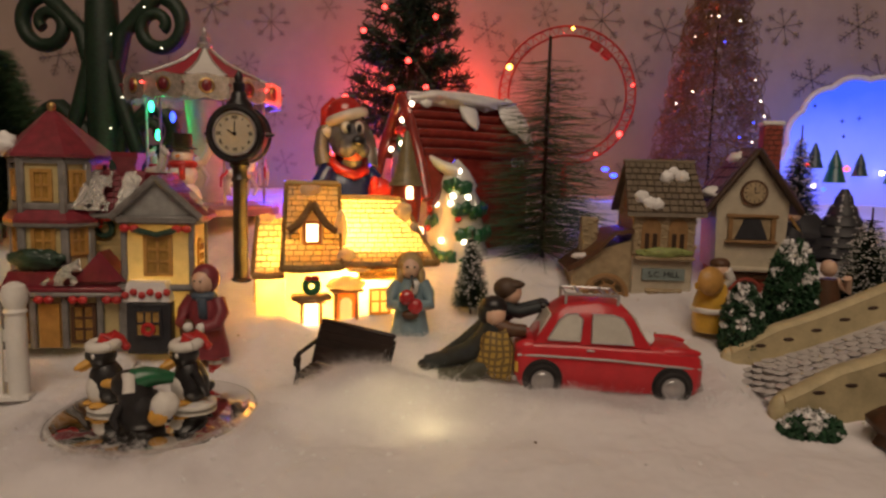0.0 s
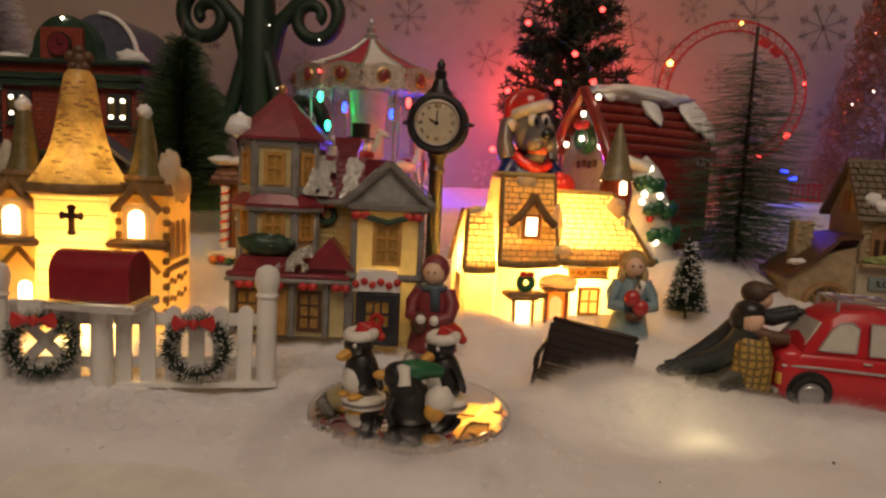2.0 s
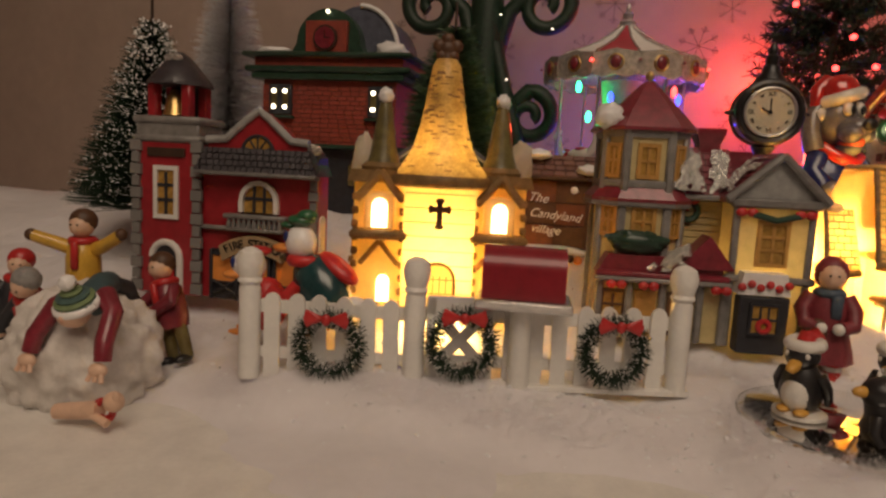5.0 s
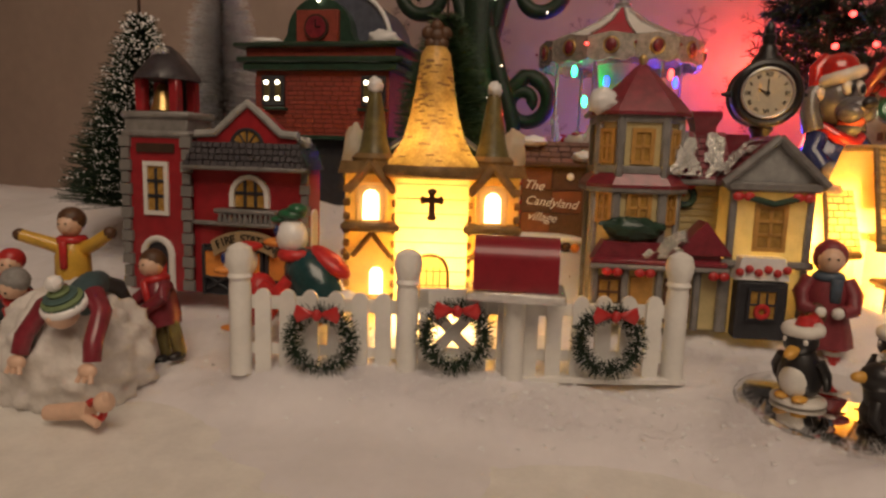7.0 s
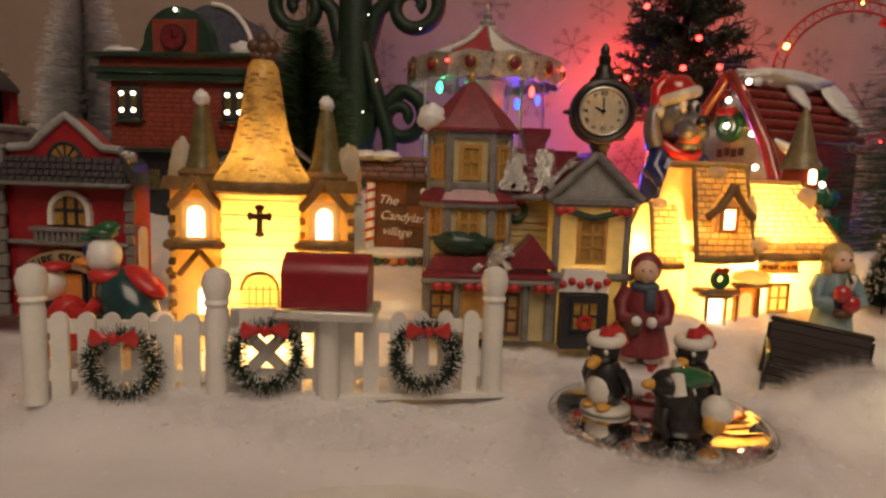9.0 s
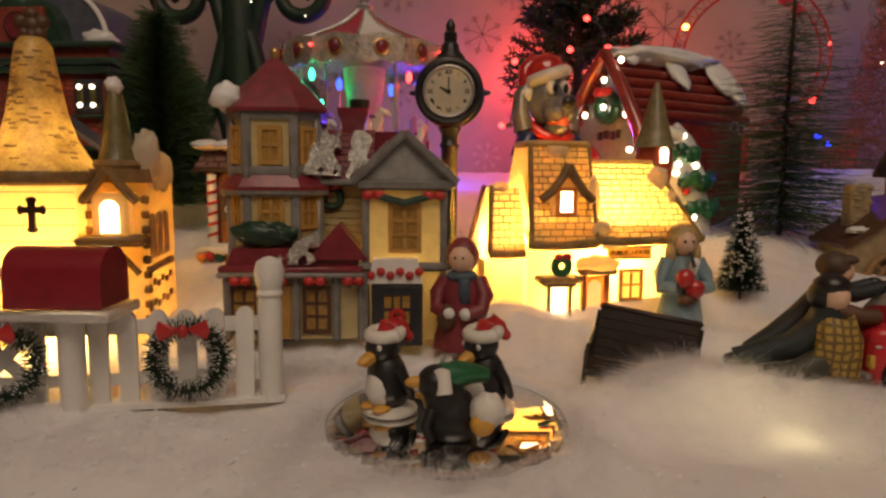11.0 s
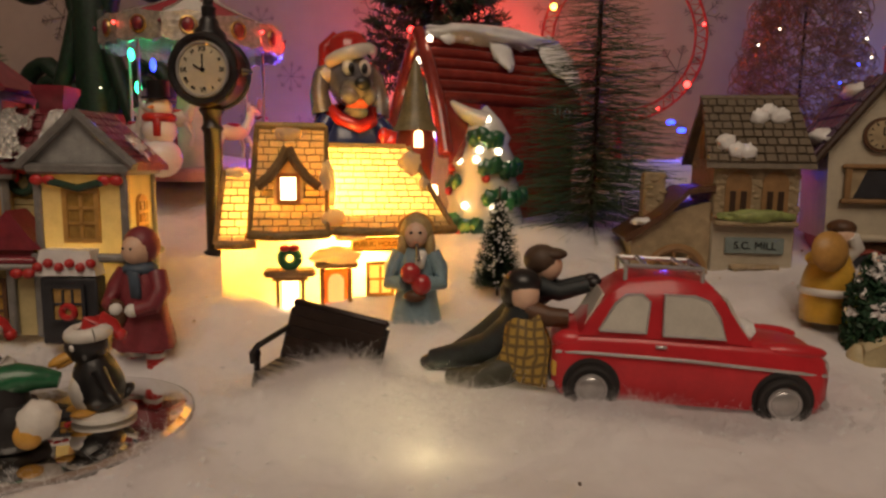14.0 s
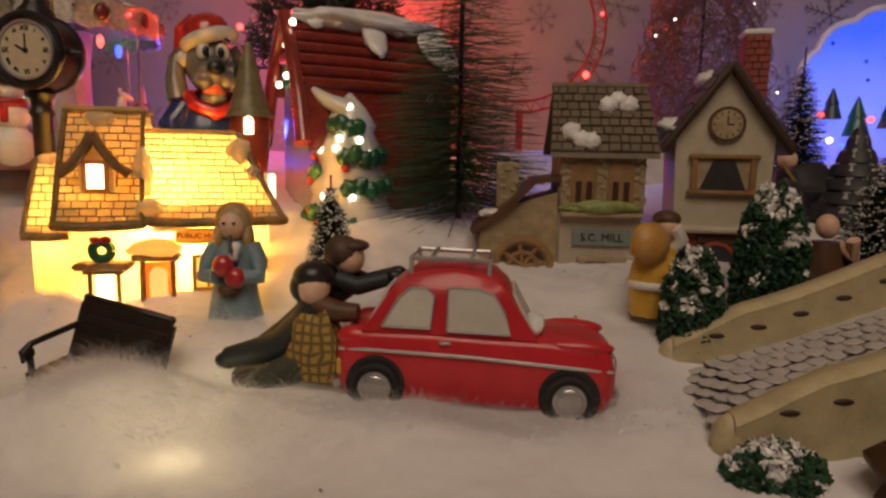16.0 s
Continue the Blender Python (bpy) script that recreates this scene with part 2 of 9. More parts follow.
# ---- mesh helpers ----
class B:
    """Collects simple closed shapes, each with a material slot, into one mesh."""

    def __init__(self):
        self.v, self.f, self.m, self.M = [], [], [], Matrix()

    def add(self, vs, fs, mi=0, M=None):
        T = self.M @ M if M is not None else self.M
        o = len(self.v)
        self.v += [T @ Vector(p) for p in vs]
        self.f += [[o + i for i in q] for q in fs]
        self.m += [mi] * len(fs)
        return self

    def box(self, c, s, mi=0, bev=0.12, rz=0.0, rx=0.0, ry=0.0):
        x, y, z = s[0] / 2, s[1] / 2, s[2] / 2
        b = min(x, y, z) * 2 * bev
        vs, idx = [], {}
        for sx in (-1, 1):
            for sy in (-1, 1):
                for sz in (-1, 1):
                    for a in range(3):
                        p = [sx * (x - b), sy * (y - b), sz * (z - b)]
                        p[a] = (sx * x, sy * y, sz * z)[a]
                        idx[(sx, sy, sz, a)] = len(vs)
                        vs.append(p)
        fs = []
        for a in range(3):
            o1, o2 = [(1, 2), (2, 0), (0, 1)][a]
            for s_ in (-1, 1):
                q = []
                for (p1, p2) in ((-1, -1), (1, -1), (1, 1), (-1, 1)):
                    k = [0, 0, 0]
                    k[a], k[o1], k[o2] = s_, p1, p2
                    q.append(idx[(*k, a)])
                fs.append(q if s_ > 0 else q[::-1])
        for a in range(3):
            o1, o2 = [(1, 2), (2, 0), (0, 1)][a]
            for p1 in (-1, 1):
                for p2 in (-1, 1):
                    def g(s_, w):
                        k = [0, 0, 0]
                        k[a], k[o1], k[o2] = s_, p1, p2
                        return idx[(*k, w)]
                    q = [g(-1, o1), g(1, o1), g(1, o2), g(-1, o2)]
                    fs.append(q if p1 * p2 < 0 else q[::-1])
        for sx in (-1, 1):
            for sy in (-1, 1):
                for sz in (-1, 1):
                    q = [idx[(sx, sy, sz, a)] for a in range(3)]
                    fs.append(q if sx * sy * sz > 0 else q[::-1])
        return self.add(vs, fs, mi, pose(*c, rx, ry, rz))

    def cyl(self, p0, p1, r0, r1=None, mi=0, n=14, caps=True):
        r1 = r0 if r1 is None else r1
        p0, p1 = Vector(p0), Vector(p1)
        q = (p1 - p0).to_track_quat("Z", "Y").to_matrix()
        vs, fs = [], []
        for p, r in ((p0, r0), (p1, r1)):
            for i in range(n):
                a = 2 * math.pi * i / n
                vs.append(p + q @ Vector((r * math.cos(a), r * math.sin(a), 0)))
        fs = [[i, (i + 1) % n, n + (i + 1) % n, n + i] for i in range(n)]
        if caps:
            fs += [list(range(n))[::-1], list(range(n, 2 * n))]
        return self.add(vs, fs, mi)

    def ell(self, c, r, mi=0, n=14, k=9, rx=0.0, ry=0.0, rz=0.0, lump=0.0, seed=0.0, fq=2.2):
        if not hasattr(r, "__len__"):
            r = (r, r, r)
        vs, fs = [], []
        for j in range(1, k):
            t = math.pi * j / k
            for i in range(n):
                a = 2 * math.pi * i / n
                d = Vector((math.sin(t) * math.cos(a), math.sin(t) * math.sin(a), math.cos(t)))
                w = 1 + lump * noise.noise(d * fq + Vector((seed, seed * 2, 0))) if lump else 1
                vs.append((d.x * r[0] * w, d.y * r[1] * w, d.z * r[2] * w))
        top, bot = len(vs), len(vs) + 1
        vs += [(0, 0, r[2]), (0, 0, -r[2])]
        for j in range(k - 2):
            for i in range(n):
                fs.append([j * n + i, (j + 1) * n + i, (j + 1) * n + (i + 1) % n, j * n + (i + 1) % n])
        fs += [[top, i, (i + 1) % n] for i in range(n)]
        fs += [[bot, (k - 2) * n + (i + 1) % n, (k - 2) * n + i] for i in range(n)]
        return self.add(vs, fs, mi, pose(*c, rx, ry, rz))

    def lathe(self, prof, c=(0, 0, 0), mi=0, n=20, sx=1.0, sy=1.0, cap=True, twist=0.0):
        vs, fs = [], []
        for j, (r, z) in enumerate(prof):
            for i in range(n):
                a = 2 * math.pi * (i + 0.5) / n + twist
                vs.append((c[0] + sx * r * math.cos(a), c[1] + sy * r * math.sin(a), c[2] + z))
        for j in range(len(prof) - 1):
            for i in range(n):
                fs.append([j * n + i, j * n + (i + 1) % n, (j + 1) * n + (i + 1) % n, (j + 1) * n + i])
        if cap:
            fs += [list(range(n))[::-1], [(len(prof) - 1) * n + i for i in range(n)]]
        return self.add(vs, fs, mi)

    def prism(self, poly, y0, y1, mi=0, front=True, back=True):
        """A polygon in x and z, drawn out from y0 (towards the viewer) to y1."""
        n = len(poly)
        vs = [(x, y0, z) for x, z in poly] + [(x, y1, z) for x, z in poly]
        fs = [[i, n + i, n + (i + 1) % n, (i + 1) % n] for i in range(n)]
        if front:
            fs.append(list(range(n)))
        if back:
            fs.append(list(range(n, 2 * n))[::-1])
        return self.add(vs, fs, mi)

    def tube(self, pts, r, mi=0, n=8, taper=None):
        pts = [Vector(p) for p in pts]
        vs, fs = [], []
        ref = Vector((0.13, 0.97, 0.2))
        for i, p in enumerate(pts):
            d = (pts[min(i + 1, len(pts) - 1)] - pts[max(i - 1, 0)]).normalized()
            u = d.cross(ref)
            if u.length < 0.05:
                u = d.cross(Vector((1, 0, 0)))
            u.normalize()
            w = d.cross(u)
            rr = r if taper is None else r + (taper - r) * i / (len(pts) - 1)
            for k in range(n):
                a = 2 * math.pi * k / n
                vs.append(p + u * rr * math.cos(a) + w * rr * math.sin(a))
        for i in range(len(pts) - 1):
            for k in range(n):
                fs.append([i * n + k, i * n + (k + 1) % n, (i + 1) * n + (k + 1) % n, (i + 1) * n + k])
        fs += [list(range(n))[::-1], [(len(pts) - 1) * n + k for k in range(n)]]
        return self.add(vs, fs, mi)

    def ring(self, c, R, r, mi=0, n=28, k=8, plane="xz", a0=0.0, a1=360.0):
        pts = []
        full = abs(a1 - a0) >= 359.9
        for i in range(n + 1):
            a = radians(a0 + (a1 - a0) * i / n)
            u, w = R * math.cos(a), R * math.sin(a)
            pts.append((c[0] + u, c[1], c[2] + w) if plane == "xz" else (c[0] + u, c[1] + w, c[2]))
        return self.tube(pts, r, mi, k)

    def mesh(self, name, mats, angle=40):
        me = bpy.data.meshes.new(name)
        me.from_pydata(self.v, [], self.f)
        for m in (mats if isinstance(mats, (list, tuple)) else [mats]):
            me.materials.append(m)
        me.polygons.foreach_set("material_index", self.m)
        me.polygons.foreach_set("use_smooth", [True] * len(self.f))
        bm = bmesh.new()
        bm.from_mesh(me)
        bmesh.ops.recalc_face_normals(bm, faces=bm.faces)
        bm.to_mesh(me)
        bm.free()
        me.set_sharp_from_angle(angle=radians(angle))
        return me


def thing(name, label, category, m=None, group="", kind=""):
    """An Empty at the base of a thing."""
    ob = new(name)
    ob.empty_display_size = 0.01
    if m is not None:
        ob.matrix_basis = m
    return tagged(ob, label, category, group, kind)


def part(name, b, mats, parent=None, label="", angle=40):
    ob = new(name, b.mesh(name, mats, angle))
    if parent is not None:
        ob.parent = parent
    return tagged(ob, label)


def single(name, b, mats, label, category, m=None, group="", kind="", angle=50):
    ob = new(name, b.mesh(name, mats, angle))
    if m is not None:
        ob.matrix_basis = m
    return tagged(ob, label, category, group, kind)


def lettering(text, size, material, parent, m, name="lettering", depth=0.0003, shear=0.0, align="CENTER"):
    cu = bpy.data.curves.new(name, "FONT")
    cu.body, cu.size, cu.extrude, cu.shear = text, size, depth, shear
    cu.align_x, cu.align_y = align, "CENTER"
    tmp = new("tmp_text", cu)
    bpy.context.view_layer.update()
    me = bpy.data.meshes.new_from_object(tmp.evaluated_get(bpy.context.evaluated_depsgraph_get()))
    bpy.data.objects.remove(tmp)
    me.materials.clear()
    me.materials.append(material)
    ob = new(name, me)
    ob.parent = parent
    ob.matrix_basis = m @ pose(0, 0, 0, 90, 0, 0)
    return ob


def unit_tile():
    b = B()
    x = y = 0.5
    vs = [(-x, -y, 0), (x, -y, 0), (x, y, 0), (-x, y, 0), (-x * 0.94, -y * 0.90, 1), (x * 0.94, -y * 0.90, 1), (x * 0.94, y * 0.94, 0.8), (-x * 0.94, y * 0.94, 0.8)]
    b.add(vs, [[4, 5, 6, 7], [0, 1, 5, 4], [1, 2, 6, 5], [2, 3, 7, 6], [3, 0, 4, 7]])
    return b


TILES = {}


def tiles(parent, name, corners, rows, wide, material, joint, thick=0.0009, gap=0.0006, rnd=None, bond=True):
    """Rows of separate shingles or bricks over a four-cornered slope (low left, low right, high right, high left), with the joints as strips below."""
    rnd = rnd or random.Random(5)
    key = (name, material.name)
    if key not in TILES:
        TILES[key] = unit_tile().mesh(name, material, 30)
    me = TILES[key]
    ll, lr, hr, hl = [Vector(c) for c in corners]
    up = ((hl + hr) - (ll + lr)) / 2
    nrm = (lr - ll).cross(hl - ll).normalized()
    jb = B()
    made = []
    for r in range(rows):
        t0, t1 = r / rows, (r + 1) / rows
        tm = (t0 + t1) / 2
        a, b_ = ll.lerp(hl, tm), lr.lerp(hr, tm)
        L = (b_ - a).length
        u = (b_ - a).normalized()
        v = nrm.cross(u)
        h = up.length / rows
        xs = [0.0]
        x = wide * (0.5 + 0.1 * rnd.random()) if (bond and r % 2) else wide * (0.9 + 0.2 * rnd.random())
        while x < L - wide * 0.35:
            xs.append(x)
            x += wide * (0.82 + 0.36 * rnd.random())
        xs.append(L)
        for i in range(len(xs) - 1):
            w = xs[i + 1] - xs[i]
            c = a + u * (xs[i] + w / 2)
            ob = new(name, me)
            ob.parent = parent
            k = thick * (0.75 + 0.5 * rnd.random())
            R = Matrix((u, v, nrm)).transposed().to_4x4()
            ob.matrix_basis = Matrix.Translation(c) @ R @ pose(0, 0, 0, rnd.uniform(-1, 1), rnd.uniform(-1, 1), rnd.uniform(-1.2, 1.2)) @ Matrix.Diagonal((max(w - gap, gap), h - gap, k, 1))
            made.append(ob)
            if i:
                p = a + u * xs[i]
                jb.add([p - u * gap * 0.8 - v * h / 2, p + u * gap * 0.8 - v * h / 2, p + u * gap * 0.8 + v * h / 2, p - u * gap * 0.8 + v * h / 2], [[0, 1, 2, 3]])
        if r:
            a0, b0 = ll.lerp(hl, t0), lr.lerp(hr, t0)
            jb.add([a0 - v * gap * 0.8, b0 - v * gap * 0.8, b0 + v * gap * 0.8, a0 + v * gap * 0.8], [[0, 1, 2, 3]])
    part("joints", jb, joint, parent, "dark painted joints")
    return made

# ---- ground ----
def steps(v, pts):
    for (a, za), (b, zb) in zip(pts, pts[1:]):
        if v <= b:
            t = max(0.0, min(1.0, (v - a) / (b - a)))
            return za + (zb - za) * t * t * (3 - 2 * t)
    return pts[-1][1]


PROFILE = ((-0.3, -0.016), (0.27, -0.014), (0.33, -0.006), (0.385, 0.006), (0.46, 0.026), (0.53, 0.048), (0.62, 0.066), (0.72, 0.092), (1.0, 0.115))


def hump(x, y, cx, cy, rx, ry, h):
    return h * math.exp(-((x - cx) / rx) ** 2 - ((y - cy) / ry) ** 2)


def ground_z(x, y):
    z = steps(y, PROFILE)
    z += hump(x, y, -0.33, 0.322, 0.13, 0.030, 0.018) + hump(x, y, -0.41, 0.300, 0.05, 0.016, 0.008) + hump(x, y, -0.030, 0.378, 0.030, 0.010, 0.009) + hump(x, y, 0.006, 0.374, 0.048, 0.016, 0.016) + hump(x, y, -0.105, 0.455, 0.026, 0.022, 0.009)
    z += hump(x, y, 0.085, 0.56, 0.05, 0.03, 0.012) + hump(x, y, 0.34, 0.52, 0.10, 0.09, 0.010) + hump(x, y, 0.205, 0.400, 0.018, 0.030, 0.010)
    z += hump(x, y, -0.72, 0.62, 0.15, 0.12, 0.02)
    far = max(0.0, min(1.0, (-0.60 - x) / 0.25))
    z -= far * far * (3 - 2 * far) * max(0.0, y - 0.5) * 0.16
    z += 0.006 * noise.noise((x * 9, y * 9, 0.3)) + 0.0030 * noise.noise((x * 24, y * 24, 3.1)) + (0.0005 + 0.0010 * min(1.0, max(0.0, (y - 0.26) * 10))) * noise.noise((x * 85, y * 85, 7.7))
    w = min(1.0, max(0.15, (y - 0.25) * 12))
    z += w * (0.0010 * abs(noise.noise((x * 130, y * 130, 5.1))) + 0.0005 * noise.noise((x * 260, y * 260, 1.7)))
    d = math.hypot((x + 0.134) / 0.0535, (y - 0.345) / 0.0590)
    if d < 1.7:
        bank = max(z, 0.0044 + 0.0040 * noise.noise((x * 60, y * 60, 2.0))) if d > 1.0 else 0.0
        k = max(0.0, min(1.0, (d - 0.96) / 0.10))
        k = k * k * (3 - 2 * k)
        f = max(0.0, min(1.0, (d - 1.12) / 0.58))
        f = f * f * (3 - 2 * f)
        z = 0.0 + (bank + (z - bank) * f) * k
    return z


def build_ground():
    # finer rows and columns in the middle
    xs = [-1.45 + 0.65 * i / 40 for i in range(40)] + [-0.80 + 1.35 * i / 640 for i in range(640)] + [0.55 + 0.80 * i / 40 for i in range(41)]
    ys = [-0.12 + 0.30 * j / 40 for j in range(40)] + [0.18 + 0.50 * j / 300 for j in range(300)] + [0.68 + 0.319 * j / 40 for j in range(41)]
    nx, ny = len(xs) - 1, len(ys) - 1
    vs = [(x, y, ground_z(x, y)) for y in ys for x in xs]
    n = nx + 1
    fs = [(j * n + i, j * n + i + 1, (j + 1) * n + i + 1, (j + 1) * n + i) for j in range(ny) for i in range(nx)]
    me = bpy.data.meshes.new("ground")
    me.from_pydata(vs, [], fs)
    me.materials.append(COTTON)
    me.polygons.foreach_set("use_smooth", [True] * len(fs))
    return tagged(new("ground", me), "fluffy white cotton snow spread over the table", "ground", kind="structure")


build_ground()


def wall(name, c, s, label, material=WALLM):
    return single(name, B().box(c, s, 0, 0.01), material, label, name.split("_")[0], kind="structure")


wall("wall_back", (0, 1.03, 0.55), (3.6, 0.06, 2.7), "beige textured wall behind the display")
wall("wall_left", (-1.78, -0.6, 0.55), (0.06, 3.2, 2.7), "plain beige wall")
wall("wall_right", (1.78, -0.6, 0.55), (0.06, 3.2, 2.7), "plain beige wall")
wall("wall_front", (0, -2.23, 0.55), (3.6, 0.06, 2.7), "plain beige wall behind the viewer")
wall("ceiling", (0, -0.6, 1.93), (3.6, 3.3, 0.06), "white painted ceiling", WHITE)
wall("floor", (0, -0.6, -0.83), (3.6, 3.3, 0.06), "brown carpet floor", BROWN)
tbl = thing("display_table", "long plain display table under the cotton snow", "table")
part("tabletop", B().box((-0.05, 0.45, -0.028), (2.9, 1.1, 0.03)), WHITE, tbl)
for lx in (-1.4, 1.3):
    for ly in (-0.05, 0.95):
        part("leg", B().box((lx, ly, -0.42), (0.05, 0.05, 0.754)), WHITE, tbl)

# ---- house helpers ----
def shell(b, x0, x1, y0, y1, z0, z1, mi=0, skip=""):
    """Four thin walls, open above and below."""
    vs = [(x0, y0, z0), (x1, y0, z0), (x1, y1, z0), (x0, y1, z0), (x0, y0, z1), (x1, y0, z1), (x1, y1, z1), (x0, y1, z1)]
    fs = {"f": [0, 1, 5, 4], "r": [1, 2, 6, 5], "b": [2, 3, 7, 6], "l": [3, 0, 4, 7]}
    return b.add(vs, [f for k, f in fs.items() if k not in skip], mi)


def arch_poly(w, h, n=8):
    """An upright opening with a round head; its foot at z = 0."""
    r = w / 2
    return [(-r, 0), (r, 0)] + [(r * math.cos(math.pi * i / n), h - r + r * math.sin(math.pi * i / n)) for i in range(n + 1)]


def window(parent, c, w, h, frame_m, pane_m, bars=(1, 1), arch=False, t=0.0016, proud=0.0015, bar_m=None, name="window", rz=0.0):
    """A window with its frame, pane and glazing bars; c is the middle of its foot on the wall's face."""
    win = B()
    poly = arch_poly(w + 2 * t, h + t) if arch else [(-w / 2 - t, -t), (w / 2 + t, -t), (w / 2 + t, h + t), (-w / 2 - t, h + t)]
    inner = arch_poly(w, h) if arch else [(-w / 2, 0), (w / 2, 0), (w / 2, h), (-w / 2, h)]
    n = len(poly)
    vs = [(x, -proud, z) for x, z in poly] + [(x, -proud, z) for x, z in inner] + [(x, 0.0004, z) for x, z in poly] + [(x, 0.0004, z) for x, z in inner]
    fs = []
    for i in range(n):
        j = (i + 1) % n
        fs += [[i, j, n + j, n + i], [2 * n + i, i, j, 2 * n + j][::-1], [n + i, n + j, 3 * n + j, 3 * n + i]]
    win.M = Matrix.Translation(c) @ pose(0, 0, 0, 0, 0, rz)
    win.add(vs, fs)
    fr = part(name, win, frame_m, parent)
    pb = B()
    pb.M = win.M
    pb.prism(inner, -0.0004, 0.0003)
    part("pane", pb, pane_m, fr)
    bb = B()
    bb.M = win.M
    for i in range(bars[0]):
        x = -w / 2 + w * (i + 1) / (bars[0] + 1)
        bb.box((x, -0.0008, h * 0.48), (t * 0.7, 0.0008, h * 0.95))
    for i in range(bars[1]):
        z = h * (i + 1) / (bars[1] + 1)
        bb.box((0, -0.0008, z), (w, 0.0008, t * 0.7))
    if bb.f:
        part("glazing_bar", bb, bar_m or frame_m, fr)
    return fr


def gable_roof(b, x0, x1, y0, y1, z0, z1, mi=0, over=0.003, t=0.002):
    """Two slabs with the ridge running away from the viewer."""
    xm = (x0 + x1) / 2
    for s in (-1, 1):
        xe = xm + s * ((x1 - x0) / 2 + over)
        ze = z0 - over * (z1 - z0) / ((x1 - x0) / 2)
        vs = [(xe, y0 - over, ze), (xm, y0 - over, z1), (xm, y1, z1), (xe, y1, ze), (xe, y0 - over, ze + t * 1.3), (xm, y0 - over, z1 + t * 1.3), (xm, y1, z1 + t * 1.3), (xe, y1, ze + t * 1.3)]
        b.add(vs, [[0, 1, 2, 3], [4, 7, 6, 5], [0, 4, 5, 1], [1, 5, 6, 2], [2, 6, 7, 3], [3, 7, 4, 0]], mi)
    return b


def snow_lump(parent, c, r, m=None, name="snow_patch", seed=1.0):
    if m is GLITTER:
        return part(name, B().ell(c, (r[0] * 0.75, r[1] * 0.50, r[2] * 0.55), 0, 36, 24, lump=0.55, seed=seed, fq=9.0), m, parent, "silver glitter snow", 12)
    return part(name, B().ell(c, r, 0, 16, 11, lump=0.45, seed=seed), m or SNOW, parent, "", 80)


def plan(b, pts, levels, c=(0, 0, 0), mi=0):
    """A plan of x and y raised through levels of (spread about its middle, height)."""
    n = len(pts)
    mx_, my_ = sum(p[0] for p in pts) / n, sum(p[1] for p in pts) / n
    vs = [(c[0] + mx_ + (x - mx_) * k, c[1] + my_ + (y - my_) * k, c[2] + z) for k, z in levels for x, y in pts]
    fs = [[j * n + i, j * n + (i + 1) % n, (j + 1) * n + (i + 1) % n, (j + 1) * n + i] for j in range(len(levels) - 1) for i in range(n)]
    fs += [list(range(n))[::-1], [(len(levels) - 1) * n + i for i in range(n)]]
    return b.add(vs, fs, mi)


def foil(parent, corners, seed, name="glitter_patch", ragged=0.10, lift=0.0012):
    """A ragged crust of crinkled silver glitter lying on a slope (low left, low right, high right, high left)."""
    ll, lr, hr, hl = [Vector(c) for c in corners]
    nrm = (lr - ll).cross(hl - ll).normalized()
    rnd = random.Random(seed)
    n = 30
    b = B()
    top, keep = [], {}
    for j in range(n + 1):
        for i in range(n + 1):
            u, v = i / n, j / n
            p = ll.lerp(lr, u).lerp(hl.lerp(hr, u), v)
            edge = min(u, 1 - u, v, 1 - v)
            h = lift * (0.4 + 1.6 * abs(noise.noise(p * 420 + Vector((seed, 0, 0)))) + 0.9 * rnd.random()) * min(1, edge * 7)
            keep[(i, j)] = edge + 0.42 * noise.noise(p * 150 + Vector((0, seed, 0))) > ragged * 0.28
            top.append(p + nrm * (h + 0.0003) + (lr - ll) * rnd.uniform(-0.012, 0.012))
    fs = []
    for j in range(n):
        for i in range(n):
            if keep[(i, j)] and keep[(i + 1, j + 1)]:
                a = j * (n + 1) + i
                fs += [[a, a + 1, a + n + 2], [a, a + n + 2, a + n + 1]] if (i + j) % 2 else [[a, a + 1, a + n + 1], [a + 1, a + n + 2, a + n + 1]]
    b.add(top, fs)
    return part(name, b, GLITTER, parent, "crinkled silver glitter snow", 8)


OLIVE = mat("olive_spire_porcelain", (0.16, 0.13, 0.045), 0.35, 0.4, 160, 0.3, coat=0.3, through_=0.12)
SLATE = mat("blue_slate_glaze", (0.10, 0.11, 0.15), 0.4, 0.35, 160, 0.3, coat=0.2)

